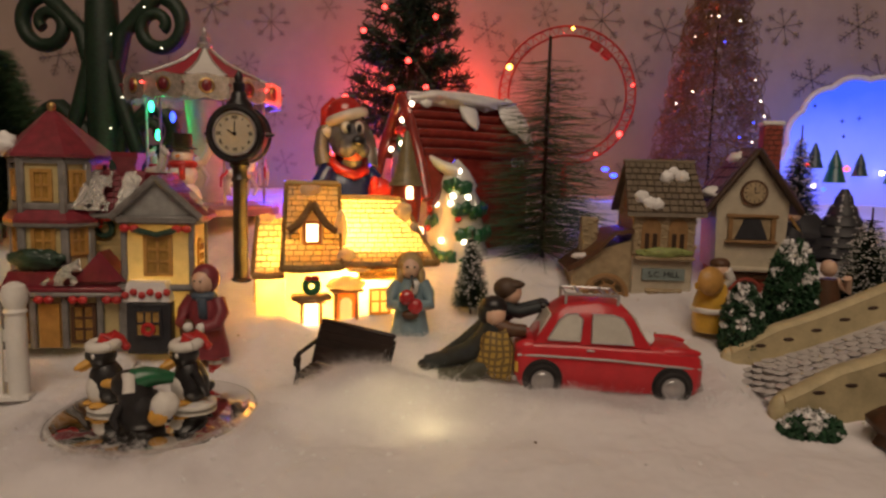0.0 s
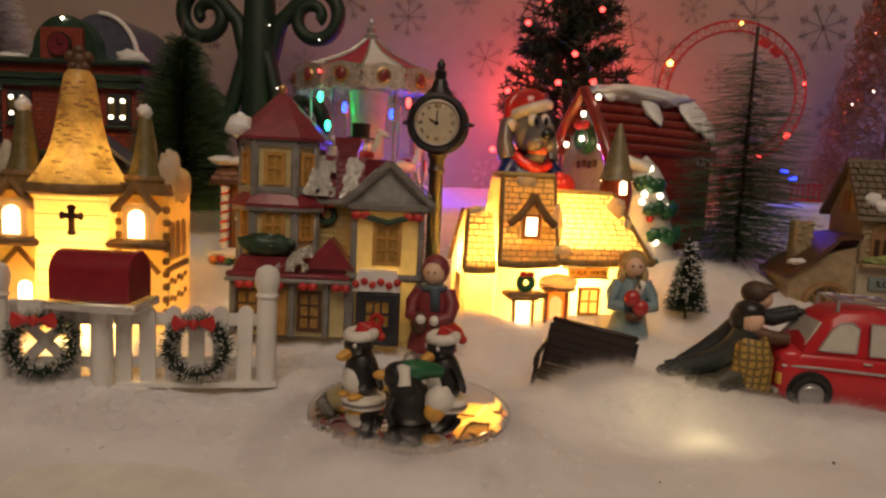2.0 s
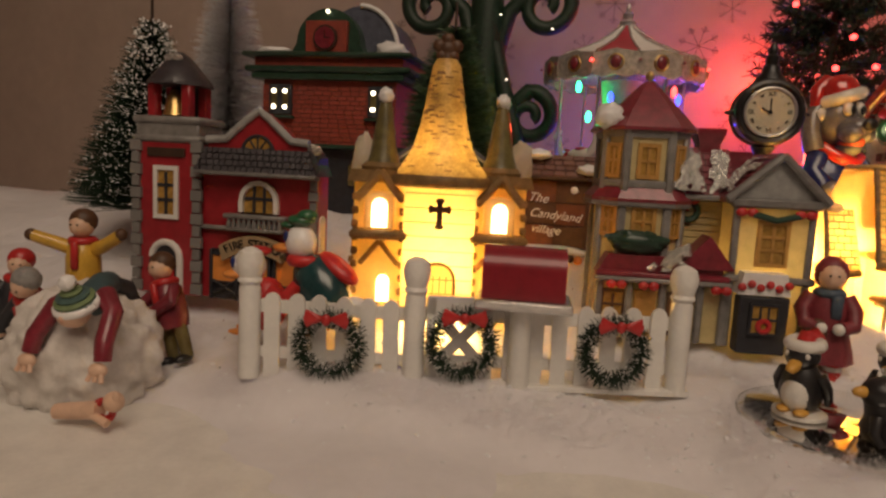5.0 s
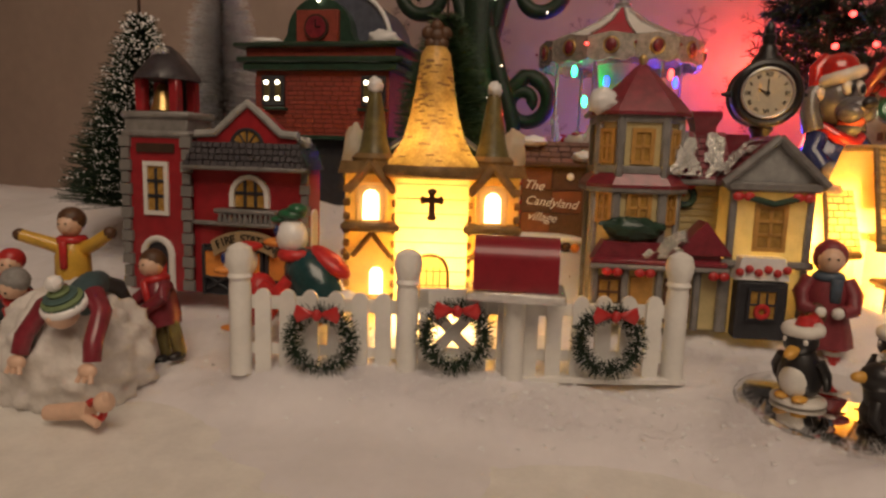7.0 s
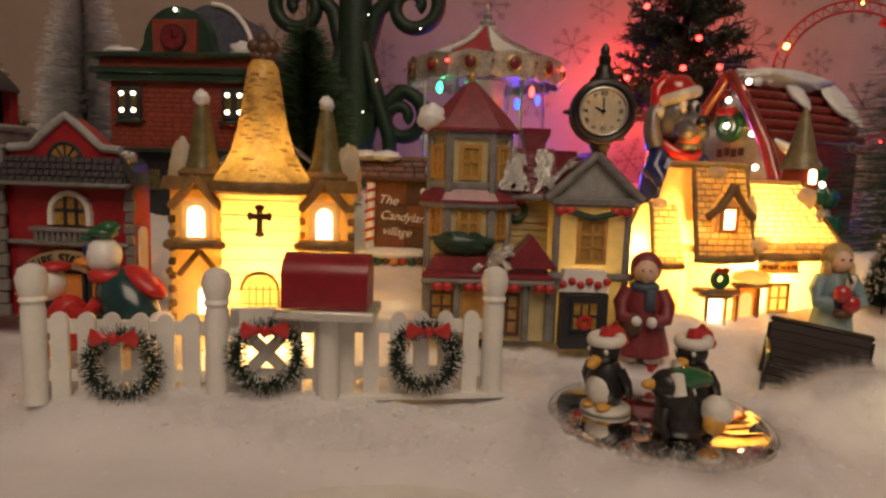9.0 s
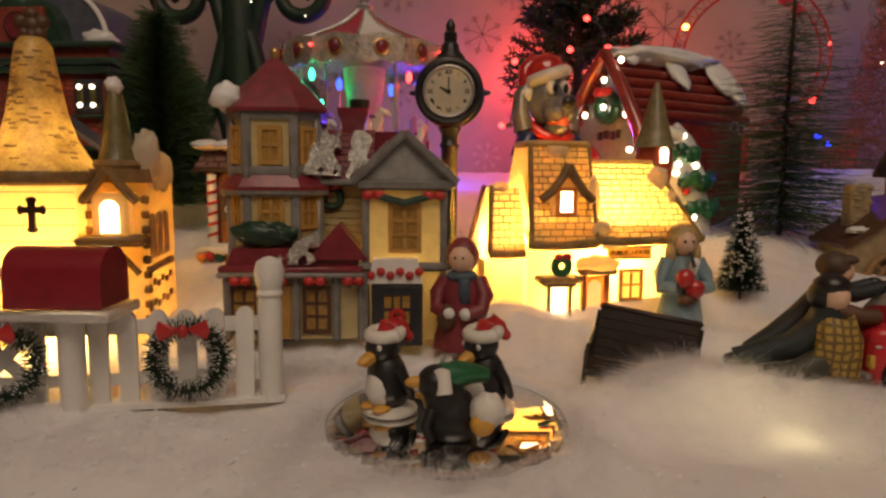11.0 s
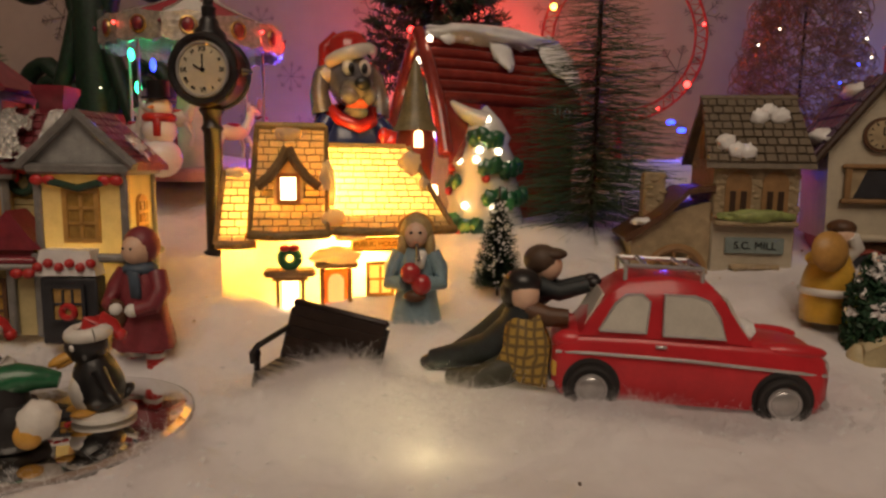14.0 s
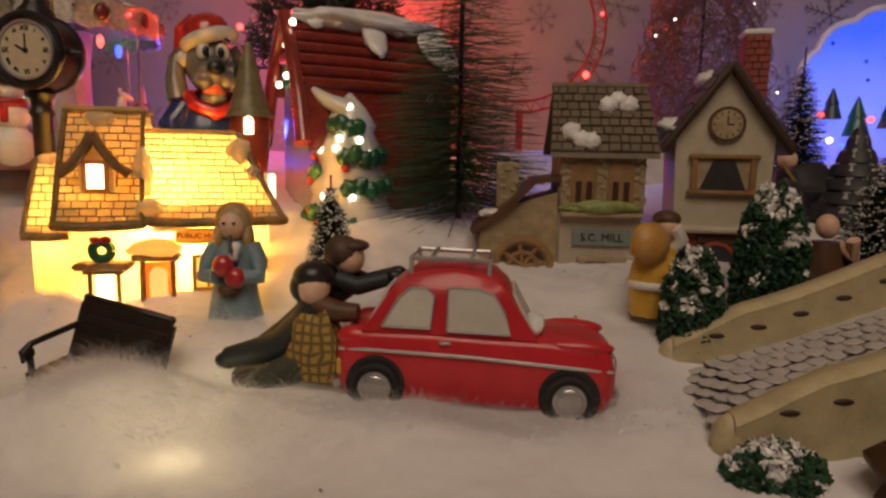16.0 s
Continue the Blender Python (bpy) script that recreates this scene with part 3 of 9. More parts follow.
# ---- church ----
def church():
    ch = thing("lit_church", "glowing cream porcelain church with brown trim and tall spire", "model church", pose(-0.3590, 0.3835, 0.024, 0, 0, 14))
    b = B()
    shell(b, -0.022, 0.022, 0.0, 0.064, 0, 0.088)
    part("wall", b, LIT_WALL, ch, "translucent cream wall lit from inside")
    front = set(ch.children)
    for s in (-1, 1):
        b = B()
        shell(b, s * 0.038 - 0.016, s * 0.038 + 0.016, 0.005, 0.06, 0, 0.088, 0, "l" if s > 0 else "r")
        part("side_tower", b, LIT_WALL, ch)
        for z in range(9):
            for e in (-1, 1):
                part("corner_stone", B().box((s * 0.038 + e * 0.0150, 0.0045, 0.006 + z * 0.0085), (0.004, 0.004, 0.0045), 0, 0.2, 0, 0, 4 * (-1) ** z), LIT_TRIM, ch)
        # bay with pointed hood
        bay = part("bay_window", B().box((s * 0.037, 0.001, 0.066), (0.019, 0.010, 0.024)), LIT_WALL, ch)
        part("pane", B().prism([(s * 0.037 + x, 0.056 + z) for x, z in arch_poly(0.0095, 0.018)], -0.0052, -0.0038), PANE_GLOW, bay, "bright window pane")
        h = B()
        for e in (-1, 1):
            h.tube([(s * 0.037 + e * 0.0145, -0.004, 0.073), (s * 0.037 + e * 0.007, -0.005, 0.0815), (s * 0.037, -0.005, 0.0905)], 0.0026)
        part("hood", h, LIT_TRIM, bay, "brown pointed hood")
        part("ledge", B().box((s * 0.037, -0.001, 0.0515), (0.036, 0.016, 0.0055), 0, 0.3), LIT_TRIM, bay, "brown rounded ledge")
        l = B()
        for e in (-1, 1):
            l.tube([(s * 0.037 + e * 0.012, 0.003, 0.032), (s * 0.037, 0.002, 0.047)], 0.0017)
        part("lower_hood", l, LIT_TRIM, bay)
        part("pane", B().prism([(s * 0.034 + x, 0.008 + z) for x, z in arch_poly(0.008, 0.017)], 0.0035, 0.0048), PANE_GLOW, ch, "bright window pane")
        cone = B().lathe([(0.0115, 0.094), (0.0085, 0.104), (0.0065, 0.118), (0.0045, 0.130), (0.003, 0.136)], (s * 0.037, 0.014, 0), 0, 9)
        pin = part("small_spire", cone, OLIVE, ch, "fluted olive brown side spire")
        part("spire_foot", B().lathe([(0.0135, 0.090), (0.0145, 0.093), (0.012, 0.096)], (s * 0.037, 0.014, 0), 0, 14), LIT_TRIM, ch)
        snow_lump(pin, (s * 0.037, 0.013, 0.137), (0.0045, 0.0045, 0.005), SNOW, seed=s)
        snow_lump(ch, (s * 0.0500, 0.019, 0.096), (0.0078, 0.010, 0.0165), LIT_SNOW, seed=3 + s)
    for ob in ch.children:
        if ob not in front:
            ob.location.y += 0.008  # the middle stands proud of the side towers
    # ledge under the spire
    b = B()
    b.prism([(-0.0575, 0.0835), (0.0575, 0.0835), (0.0555, 0.091), (-0.0555, 0.091)], 0.005, 0.014, 0)
    b.lathe([(0.0285, 0.0820), (0.0310, 0.0835), (0.0318, 0.0865), (0.0305, 0.0895)], (0, 0.013, 0), 0, 30)
    part("cornice", b, LIT_TRIM, ch, "rounded brown cornice")
    prof = [(0.0300, 0.0885), (0.0285, 0.0905), (0.0240, 0.0970), (0.0187, 0.1065), (0.0148, 0.1200), (0.0124, 0.1330), (0.0105, 0.1460), (0.0088, 0.1560), (0.0062, 0.1600)]
    sp = part("spire", B().lathe(prof, (0, 0.013, 0), 0, 24), mat("lit_spire_porcelain", (0.66, 0.46, 0.16), 0.4, 0.45, 90, 0.35, coat=0.2, through_=0.42, dirt=(0.30, 0.19, 0.055)), ch, "glowing bell-shaped spire with brick pattern")
    rnd = random.Random(3)
    me = unit_tile().mesh("brick", LIT_TRIM, 30)
    for k in range(70):
        z = 0.0925 + 0.06 * (k / 70) + 0.001 * rnd.random()
        for (r0, z0), (r1, z1) in zip(prof, prof[1:]):
            if z0 <= z <= z1:
                r = r0 + (r1 - r0) * (z - z0) / (z1 - z0)
                slope = math.degrees(math.atan2(r0 - r1, z1 - z0))
        a = rnd.uniform(-175, -5)
        ob = new("brick", me)
        ob.parent = sp
        ob.matrix_basis = Matrix.Translation((r * math.cos(radians(a)), 0.013 + r * math.sin(radians(a)), z)) @ pose(0, 0, 0, 0, 0, a + 90) @ pose(0, 0, 0, 90 - slope, 0, 0) @ Matrix.Diagonal((rnd.uniform(0.003, 0.006), rnd.uniform(0.0008, 0.0016), 0.00035, 1))
    o = B()
    for k in range(5):
        a = radians(90 + 72 * k)
        o.ell((0.0055 * math.cos(a), 0.013, 0.1665 + 0.0055 * math.sin(a)), (0.0040, 0.003, 0.0040), 0, 10, 7)
    o.ell((0, 0.013, 0.1665), (0.005, 0.0035, 0.005))
    o.cyl((0, 0.013, 0.158), (0, 0.013, 0.164), 0.004, 0.003)
    part("star_finial", o, BROWN, ch, "brown star finial")
    # rear roof
    b = B()
    gable_roof(b, -0.044, 0.044, 0.030, 0.060, 0.088, 0.120)
    part("roof", b, SLATE, ch, "blue slate rear roof")
    for s in (-1, 1):
        snow_lump(ch, (s * 0.0495, 0.044, 0.089), (0.0095, 0.021, 0.012), LIT_SNOW, seed=9 + s)
        for yy in (0.020, 0.034, 0.048):
            ww = B()
            ww.M = pose(s * 0.0543, yy, 0.040, 0, 0, 90)
            ww.prism(arch_poly(0.010, 0.026), -0.0006, 0.0006)
            part("side_window", ww, OCHRE, ch, "painted arched side window")
        part("side_ledge", B().box((s * 0.0545, 0.034, 0.0345), (0.003, 0.052, 0.004), 0, 0.35), LIT_TRIM, ch, "brown ledge")
        for k in range(12):
            part("side_stone", B().box((s * 0.0543, 0.012 + 0.0086 * (k % 6), 0.012 + 0.012 * (k // 6) + 0.002 * (k % 2)), (0.0012, 0.005, 0.0036), 0, 0.3), LIT_TRIM, ch)
    # cross, door, siding
    part("cross", B().box((0, -0.001, 0.066), (0.0034, 0.0022, 0.016), 0, 0.2).box((0, -0.001, 0.0690), (0.011, 0.0024, 0.0034), 0, 0.2).ell((0, -0.001, 0.0585), (0.0028, 0.0014, 0.0018)).ell((0, -0.001, 0.0742), (0.0028, 0.0014, 0.0018)).ell((-0.0055, -0.001, 0.069), (0.0016, 0.0014, 0.0026)).ell((0.0055, -0.001, 0.069), (0.0016, 0.0014, 0.0026)), BROWN, ch, "small brown cross")
    d = part("door", B().prism(arch_poly(0.022, 0.036), -0.0012, 0.0002, True, False), LIT_SNOW, ch, "arched planked door")
    rim = B()
    pts = [(x, -0.001, z) for x, z in arch_poly(0.022, 0.036)][1:]
    rim.tube(pts, 0.0009)
    for x in (-0.006, -0.002, 0.002, 0.006):
        rim.box((x, -0.0014, 0.015), (0.0006, 0.0006, 0.026))
    part("door_trim", rim, LIT_TRIM, d)
    for z in range(9):
        part("siding_line", B().box((0, -0.0002, 0.008 + z * 0.0088), (0.0425, 0.0006, 0.0005)), LIT_TRIM, ch)


church()

# ---- public house ----
def public_house():
    pub = thing("lit_public_house", "glowing yellow porcelain cottage with brick-marked roof and snow", "model cottage", pose(-0.0587, 0.4786, 0.026, 0, 0, 18) @ Matrix.Scale(1.02, 4))
    EDGE = mat("lit_thatch_edge", (0.40, 0.26, 0.09), 0.45, 0.4, 160, 0.4, through_=0.30)
    b = B()
    shell(b, -0.036, 0.066, 0.0, 0.060, 0, 0.052)
    for x in (-0.0345, 0.001):
        b.add([(x, -0.013, 0.047), (x, 0.060, 0.050), (x, 0.034, 0.1040), (x, 0.004, 0.1040)], [[0, 1, 2, 3]])
    b.add([(-0.0345, 0.060, 0.05), (0.001, 0.060, 0.05), (0.001, 0.034, 0.104), (-0.0345, 0.034, 0.104)], [[0, 1, 2, 3]])
    b.add([(-0.0345, 0.034, 0.104), (0.001, 0.034, 0.104), (0.001, 0.004, 0.104), (-0.0345, 0.004, 0.104)], [[0, 1, 2, 3]])
    b.add([(0.001, 0.060, 0.05), (0.066, 0.060, 0.05), (0.050, 0.030, 0.0935), (0.001, 0.030, 0.0935)], [[0, 1, 2, 3]])
    b.add([(0.001, 0.030, 0.0935), (0.050, 0.030, 0.0935), (0.050, 0.008, 0.0935), (0.001, 0.008, 0.0935)], [[0, 1, 2, 3]])
    b.add([(0.073, -0.008, 0.048), (0.066, 0.060, 0.050), (0.050, 0.030, 0.0935), (0.050, 0.008, 0.0935)], [[0, 1, 2, 3]])
    b.add([(-0.036, 0.0, 0.050), (0.072, 0.0, 0.050), (0.072, -0.012, 0.047), (-0.036, -0.013, 0.045)], [[0, 1, 2, 3]])
    part("wall", b, LIT_WALL, pub, "translucent cream wall lit from inside")
    lw = part("left_roof", B().box((-0.0165, 0.016, 0.1050), (0.040, 0.032, 0.0040), 0, 0.45), LIT_ROOF, pub, "steep front roof with brick pattern")
    rw = part("right_roof", B().box((0.026, 0.018, 0.0945), (0.050, 0.024, 0.0035), 0, 0.45), LIT_ROOF, pub, "long roof with brick pattern")
    rnd = random.Random(8)
    tiles(lw, "shingle", [(-0.0385, -0.0145, 0.0455), (0.0025, -0.0145, 0.0455), (0.0025, 0.003, 0.1045), (-0.0345, 0.003, 0.1045)], 15, 0.0070, LIT_ROOF, LIT_JOINT, 0.0005, 0.00038, rnd)
    tiles(rw, "shingle", [(0.0025, -0.0120, 0.0475), (0.0750, -0.0120, 0.0475), (0.0505, 0.0075, 0.0940), (0.0025, 0.0075, 0.0940)], 13, 0.0072, LIT_ROOF, LIT_JOINT, 0.0005, 0.00042, rnd)
    for x0, x1, y, z, par in ((-0.0395, 0.0035, -0.0150, 0.0450, lw), (0.0035, 0.0765, -0.0125, 0.0468, rw)):
        e = B()
        e.tube([(x0, y + 0.002, z), (x0 + 0.002, y, z - 0.0002), ((x0 * 2 + x1) / 3, y - 0.0008, z - 0.001), ((x0 + 2 * x1) / 3, y - 0.0006, z - 0.0004), (x1 - 0.002, y, z), (x1, y + 0.002, z + 0.0004)], 0.0027, 0, 10)
        part("eave", e, EDGE, par, "rolled brown thatch eave")
    part("verge", B().tube([(-0.0392, -0.0142, 0.0465), (-0.0372, -0.006, 0.075), (-0.0350, 0.003, 0.1050)], 0.0016), EDGE, lw)
    part("verge", B().tube([(0.0030, -0.0142, 0.0465), (0.0030, -0.006, 0.075), (0.0030, 0.003, 0.1050)], 0.0013), EDGE, lw)
    part("verge", B().tube([(0.0755, -0.0115, 0.0478), (0.0630, -0.002, 0.0710), (0.0515, 0.0080, 0.0945)], 0.0018), EDGE, rw)
    # side annex
    a = B()
    shell(a, -0.057, -0.036, 0.008, 0.052, 0, 0.042)
    a.add([(-0.0565, 0.004, 0.040), (-0.0565, 0.054, 0.040), (-0.0530, 0.036, 0.0770), (-0.0530, 0.018, 0.0770)], [[0, 1, 2, 3]])
    a.add([(-0.0530, 0.018, 0.0775), (-0.036, 0.018, 0.0775), (-0.036, 0.036, 0.0775), (-0.0530, 0.036, 0.0775)], [[0, 1, 2, 3]])
    a.add([(-0.0565, 0.054, 0.040), (-0.036, 0.054, 0.040), (-0.036, 0.036, 0.0775), (-0.0530, 0.036, 0.0775)], [[0, 1, 2, 3]])
    ax = part("annex", a, LIT_WALL, pub, "small side annex")
    tiles(ax, "shingle", [(-0.0585, 0.003, 0.0385), (-0.036, 0.003, 0.0385), (-0.036, 0.0175, 0.0780), (-0.0545, 0.0175, 0.0780)], 9, 0.0078, LIT_ROOF, LIT_JOINT, 0.0005, 0.0005, rnd)
    part("eave", B().tube([(-0.0595, 0.003, 0.0375), (-0.048, 0.0022, 0.0370), (-0.037, 0.003, 0.0375)], 0.0025, 0, 10), EDGE, ax)
    part("verge", B().tube([(-0.0595, 0.003, 0.0380), (-0.0575, 0.010, 0.0590), (-0.0550, 0.0178, 0.0785), (-0.0550, 0.034, 0.0785), (-0.0590, 0.056, 0.0380)], 0.0014), EDGE, ax)
    sw = B()
    sw.M = pose(-0.0573, 0.030, 0.014, 0, 0, -90)
    sw.box((0, 0, 0.008), (0.013, 0.001, 0.018)).box((0, -0.0006, 0.008), (0.001, 0.001, 0.018)).box((0, -0.0006, 0.008), (0.013, 0.001, 0.001))
    part("side_window", sw, OCHRE, ax)
    for c, r, sd in (((0.0035, -0.006, 0.072), (0.007, 0.004, 0.020), 1), ((0.0065, -0.012, 0.054), (0.010, 0.004, 0.007), 2), ((-0.018, 0.002, 0.100), (0.012, 0.005, 0.007), 3), ((0.052, 0.004, 0.084), (0.010, 0.008, 0.011), 4), ((-0.049, 0.020, 0.078), (0.010, 0.009, 0.005), 5), ((0.060, 0.000, 0.072), (0.006, 0.005, 0.008), 6), ((0.016, -0.012, 0.0435), (0.014, 0.004, 0.004), 7)):
        snow_lump(pub, c, [q * 0.66 for q in r], LIT_SNOW, seed=sd)
    # dormer
    d = part("dormer", B().prism([(-0.008, 0.062), (0.008, 0.062), (0.008, 0.077), (0, 0.086), (-0.008, 0.077)], -0.010, 0.02), LIT_WALL, pub, "small pointed dormer")
    d.location = (-0.018, -0.0035, 0)
    h = B()
    for s in (-1, 1):
        h.tube([(s * 0.0165, -0.012, 0.0715), (s * 0.010, -0.013, 0.0765), (s * 0.003, -0.013, 0.086), (0, -0.013, 0.0925)], 0.0027)
    part("hood", h, LIT_TRIM, d, "dark pointed hood")
    window(d, (0, -0.0102, 0.064), 0.0082, 0.0125, ORANGE, PANE_GLOW, (0, 0), t=0.0022)
    # lantern bay with wreath
    bay = part("bay_window", B().box((-0.018, -0.007, 0.0225), (0.029, 0.014, 0.004), 0, 0.4).box((-0.018, -0.006, 0.0195), (0.020, 0.010, 0.003)), LIT_TRIM, pub, "small bay with brown ledge")
    part("pane", B().box((-0.018, -0.007, 0.0095), (0.0085, 0.004, 0.016)), PANE_GLOW, bay, "bright window pane")
    part("post", B().box((-0.025, -0.008, 0.009), (0.002, 0.002, 0.020)).box((-0.011, -0.008, 0.009), (0.002, 0.002, 0.020)), LIT_TRIM, bay)
    wr = part("wreath", B().ring((-0.018, -0.010, 0.031), 0.0045, 0.0026, n=18), GREEN_P, bay, "small green wreath")
    part("bow", B().ell((-0.0205, -0.012, 0.037), (0.003, 0.0018, 0.002)).ell((-0.0155, -0.012, 0.037), (0.003, 0.0018, 0.002)), REDCLOTH, wr, "red bow")
    # door, canopy, sign, window
    dr = part("door", B().box((0.008, -0.001, 0.012), (0.014, 0.002, 0.022)), mat("lit_orange_porcelain", (0.85, 0.42, 0.16), 0.4, 0.2, 120, 0.1, through_=0.7), pub, "glowing orange door")
    part("door_frame", B().box((0.0, -0.003, 0.012), (0.0025, 0.004, 0.026)).box((0.016, -0.003, 0.012), (0.0025, 0.004, 0.026)).box((0.008, -0.005, 0.0265), (0.025, 0.010, 0.004), 0, 0.4), LIT_TRIM, dr, "brown door frame with canopy")
    # emissive pane laid on the door, since too little bulb light passes its layers
    part("door_pane", B().prism([(0.008 + x, 0.0035 + z) for x, z in arch_poly(0.0092, 0.017)], -0.0030, -0.0022), light_mat("self_lit_door_pane", (1.0, 0.50, 0.14), 1.0), dr, "glowing arched door pane")
    snow_lump(dr, (0.008, -0.006, 0.031), (0.014, 0.006, 0.005), LIT_SNOW, seed=12)
    sg = part("sign", B().box((0.032, -0.0012, 0.0375), (0.030, 0.0022, 0.0068)), LIT_WALL, pub, "small sign over the window")
    rim = B()
    for z in (0.0338, 0.0412):
        rim.box((0.032, -0.002, z), (0.031, 0.002, 0.0008))
    part("sign_rim", rim, LIT_TRIM, sg)
    lettering("PUBLIC HOUSE", 0.0041, LIT_JOINT, sg, Matrix.Translation((0.032, -0.0026, 0.0375)))
    window(pub, (0.034, -0.0004, 0.008), 0.013, 0.017, OCHRE, LIT_SNOW, (1, 1), t=0.0018)
    # turret
    tu = part("turret", B().lathe([(0.0085, 0.035), (0.0095, 0.085), (0.0115, 0.100), (0.0122, 0.108), (0.0105, 0.1185)], (0.0575, 0.0180, -0.012), 0, 16), mat("lit_red_turret", (0.42, 0.08, 0.035), 0.35, 0.3, 140, 0.2, coat=0.3, through_=0.25), pub, "red brown round turret")
    part("turret_roof", B().lathe([(0.0142, 0.1165), (0.0118, 0.1200), (0.0088, 0.1300), (0.0060, 0.1420), (0.0034, 0.1520), (0.0012, 0.1590)], (0.0575, 0.0180, -0.012), 0, 16), mat("turret_shingle_paint", (0.26, 0.20, 0.09), 0.45, 0.4, 170, 0.4, coat=0.2), tu, "tall olive cone roof")
    part("pane", B().prism([(0.0575 + x, 0.0945 + z) for x, z in arch_poly(0.0052, 0.010)], 0.0050, 0.0068), PANE_GLOW, tu, "bright window pane")
    part("pane", B().box((0.0695, 0.0170, 0.062), (0.004, 0.006, 0.020), 0, 0.3), PANE_GLOW, tu, "bright slot window")


public_house()

# ---- victorian townhouse ----
def townhouse():
    th = thing("victorian_townhouse", "cream and grey porcelain townhouse with maroon roofs and snow", "model house", pose(-0.1985, 0.4155, 0.0205, 0, 0, 8))
    # tower, three storeys: a broad front with a slanted face on each side
    gp = mat("dull_gold_pane", (0.42, 0.24, 0.06), 0.25, 0.4, 300, 0.1, coat=0.5)
    TX = -0.040
    base = [(TX - 0.0135, 0.0), (TX + 0.0135, 0.0), (TX + 0.0245, 0.0115), (TX + 0.0245, 0.042), (TX - 0.0245, 0.042), (TX - 0.0245, 0.0115)]
    tw = part("tower_wall", plan(plan(B(), base, [(1, 0), (1, 0.086)]), base, [(0.96, 0.086), (0.96, 0.128)]), CREAM, th, "cream tower with slanted sides")
    for k, (x, y) in enumerate(base):
        part("corner_board", B().box((x, y, 0.043), (0.0052, 0.0052, 0.086), 0, 0.25, (0, 0, 45, 0, 0, 45)[k]).box((TX + (x - TX) * 0.96, y * 0.96 + 0.0008, 0.108), (0.0052, 0.0052, 0.042), 0, 0.25, (0, 0, 45, 0, 0, 45)[k]), GREY, tw, "grey corner board")
    for z, k in ((0.0945, 1.05), (0.1245, 1.05)):
        part("band", plan(B(), base, [(k, z - 0.0022), (k + 0.03, z), (k, z + 0.0022)]), GREY, tw, "grey band")
    part("tower_roof", plan(B(), base, [(1.20, 0.1265), (1.22, 0.1285), (0.86, 0.1385), (0.50, 0.1475), (0.20, 0.1555), (0.08, 0.158)]), MAROON, tw, "maroon pointed tower roof", 25)
    part("finial", B().ell((TX, 0.0178, 0.1605), (0.0028, 0.0028, 0.0032)).cyl((TX, 0.0178, 0.156), (TX, 0.0178, 0.1590), 0.0022), GOLD, tw, "small gold finial")
    part("skirt_roof", plan(B(), base, [(1.24, 0.0835), (1.25, 0.0855), (1.10, 0.0900), (0.98, 0.0935)]), MAROON, tw, "maroon skirt roof", 25)
    part("skirt_edge", plan(B(), base, [(1.20, 0.0805), (1.24, 0.0815), (1.24, 0.0833), (1.16, 0.0838)]), GREY, tw, "grey eave", 25)
    snow_lump(tw, (TX - 0.0245, 0.006, 0.1345), (0.0085, 0.008, 0.0075), SNOW, seed=2)
    for z, h, w in ((0.100, 0.0165, 0.0085), (0.064, 0.0155, 0.0100)):
        window(tw, (TX, -0.0002 + (0.0008 if z > 0.09 else 0), z), w, h, OCHRE, gp, (1, 1), t=0.0024)
        for sd in (-1, 1):
            window(tw, (TX + sd * 0.0192, 0.0056 + (0.0008 if z > 0.09 else 0), z), w * 0.72, h, OCHRE, gp, (1, 1), t=0.0022, rz=sd * 45)
    part("hedge", B().ell((TX - 0.003, -0.0035, 0.0595), (0.0175, 0.0065, 0.0070), 0, 26, 14, lump=0.45, seed=4, fq=5.0), DKGREEN, th, "dark green window box hedge", 80)
    # middle and back
    m = B().box((-0.002, 0.034, 0.043), (0.040, 0.028, 0.086), 0, 0.02).box((-0.010, 0.040, 0.043), (0.072, 0.030, 0.086), 0, 0.02)
    mw = part("middle_wall", m, CREAM, th, "cream clapboard wall")
    for z in range(8):
        part("clapboard", B().box((-0.004, 0.0196, 0.052 + z * 0.0042), (0.036, 0.0010, 0.0034), 0, 0.25), CREAM, mw)
    wr = part("wreath", B().ring((-0.009, 0.0175, 0.079), 0.0054, 0.0022, n=20), DKGREEN, mw, "small dark green wreath")
    part("bow", B().ell((-0.012, 0.0150, 0.086), (0.0034, 0.002, 0.0022), ry=20).ell((-0.006, 0.0150, 0.086), (0.0034, 0.002, 0.0022), ry=-20).ell((-0.0105, 0.0150, 0.082), (0.0014, 0.0012, 0.003)), REDCLOTH, wr, "red bow")
    roof = part("main_roof", B().prism([(-0.040, 0.086), (0.036, 0.086), (0.030, 0.118), (-0.030, 0.118)], 0.029, 0.055), MAROON, th, "maroon shingled main roof")
    tiles(roof, "shingle", [(-0.022, 0.010, 0.088), (0.016, 0.010, 0.088), (0.016, 0.030, 0.119), (-0.020, 0.030, 0.119)], 8, 0.0055, MAROON, DKBROWN, 0.0009, 0.0005)
    part("eave", B().box((-0.003, 0.010, 0.0880), (0.038, 0.004, 0.004), 0, 0.3), GREY, th)
    # right wing with its gable
    w = B().box((0.034, 0.011, 0.043), (0.044, 0.034, 0.086), 0, 0.02)
    rw = part("right_wall", w, CREAM, th, "cream front wing")
    g = B()
    for x in (0.0125, 0.0555):
        g.box((x, -0.0055, 0.044), (0.004, 0.004, 0.088), 0, 0.2)
        g.box((x, 0.027, 0.044), (0.004, 0.004, 0.088), 0, 0.2)
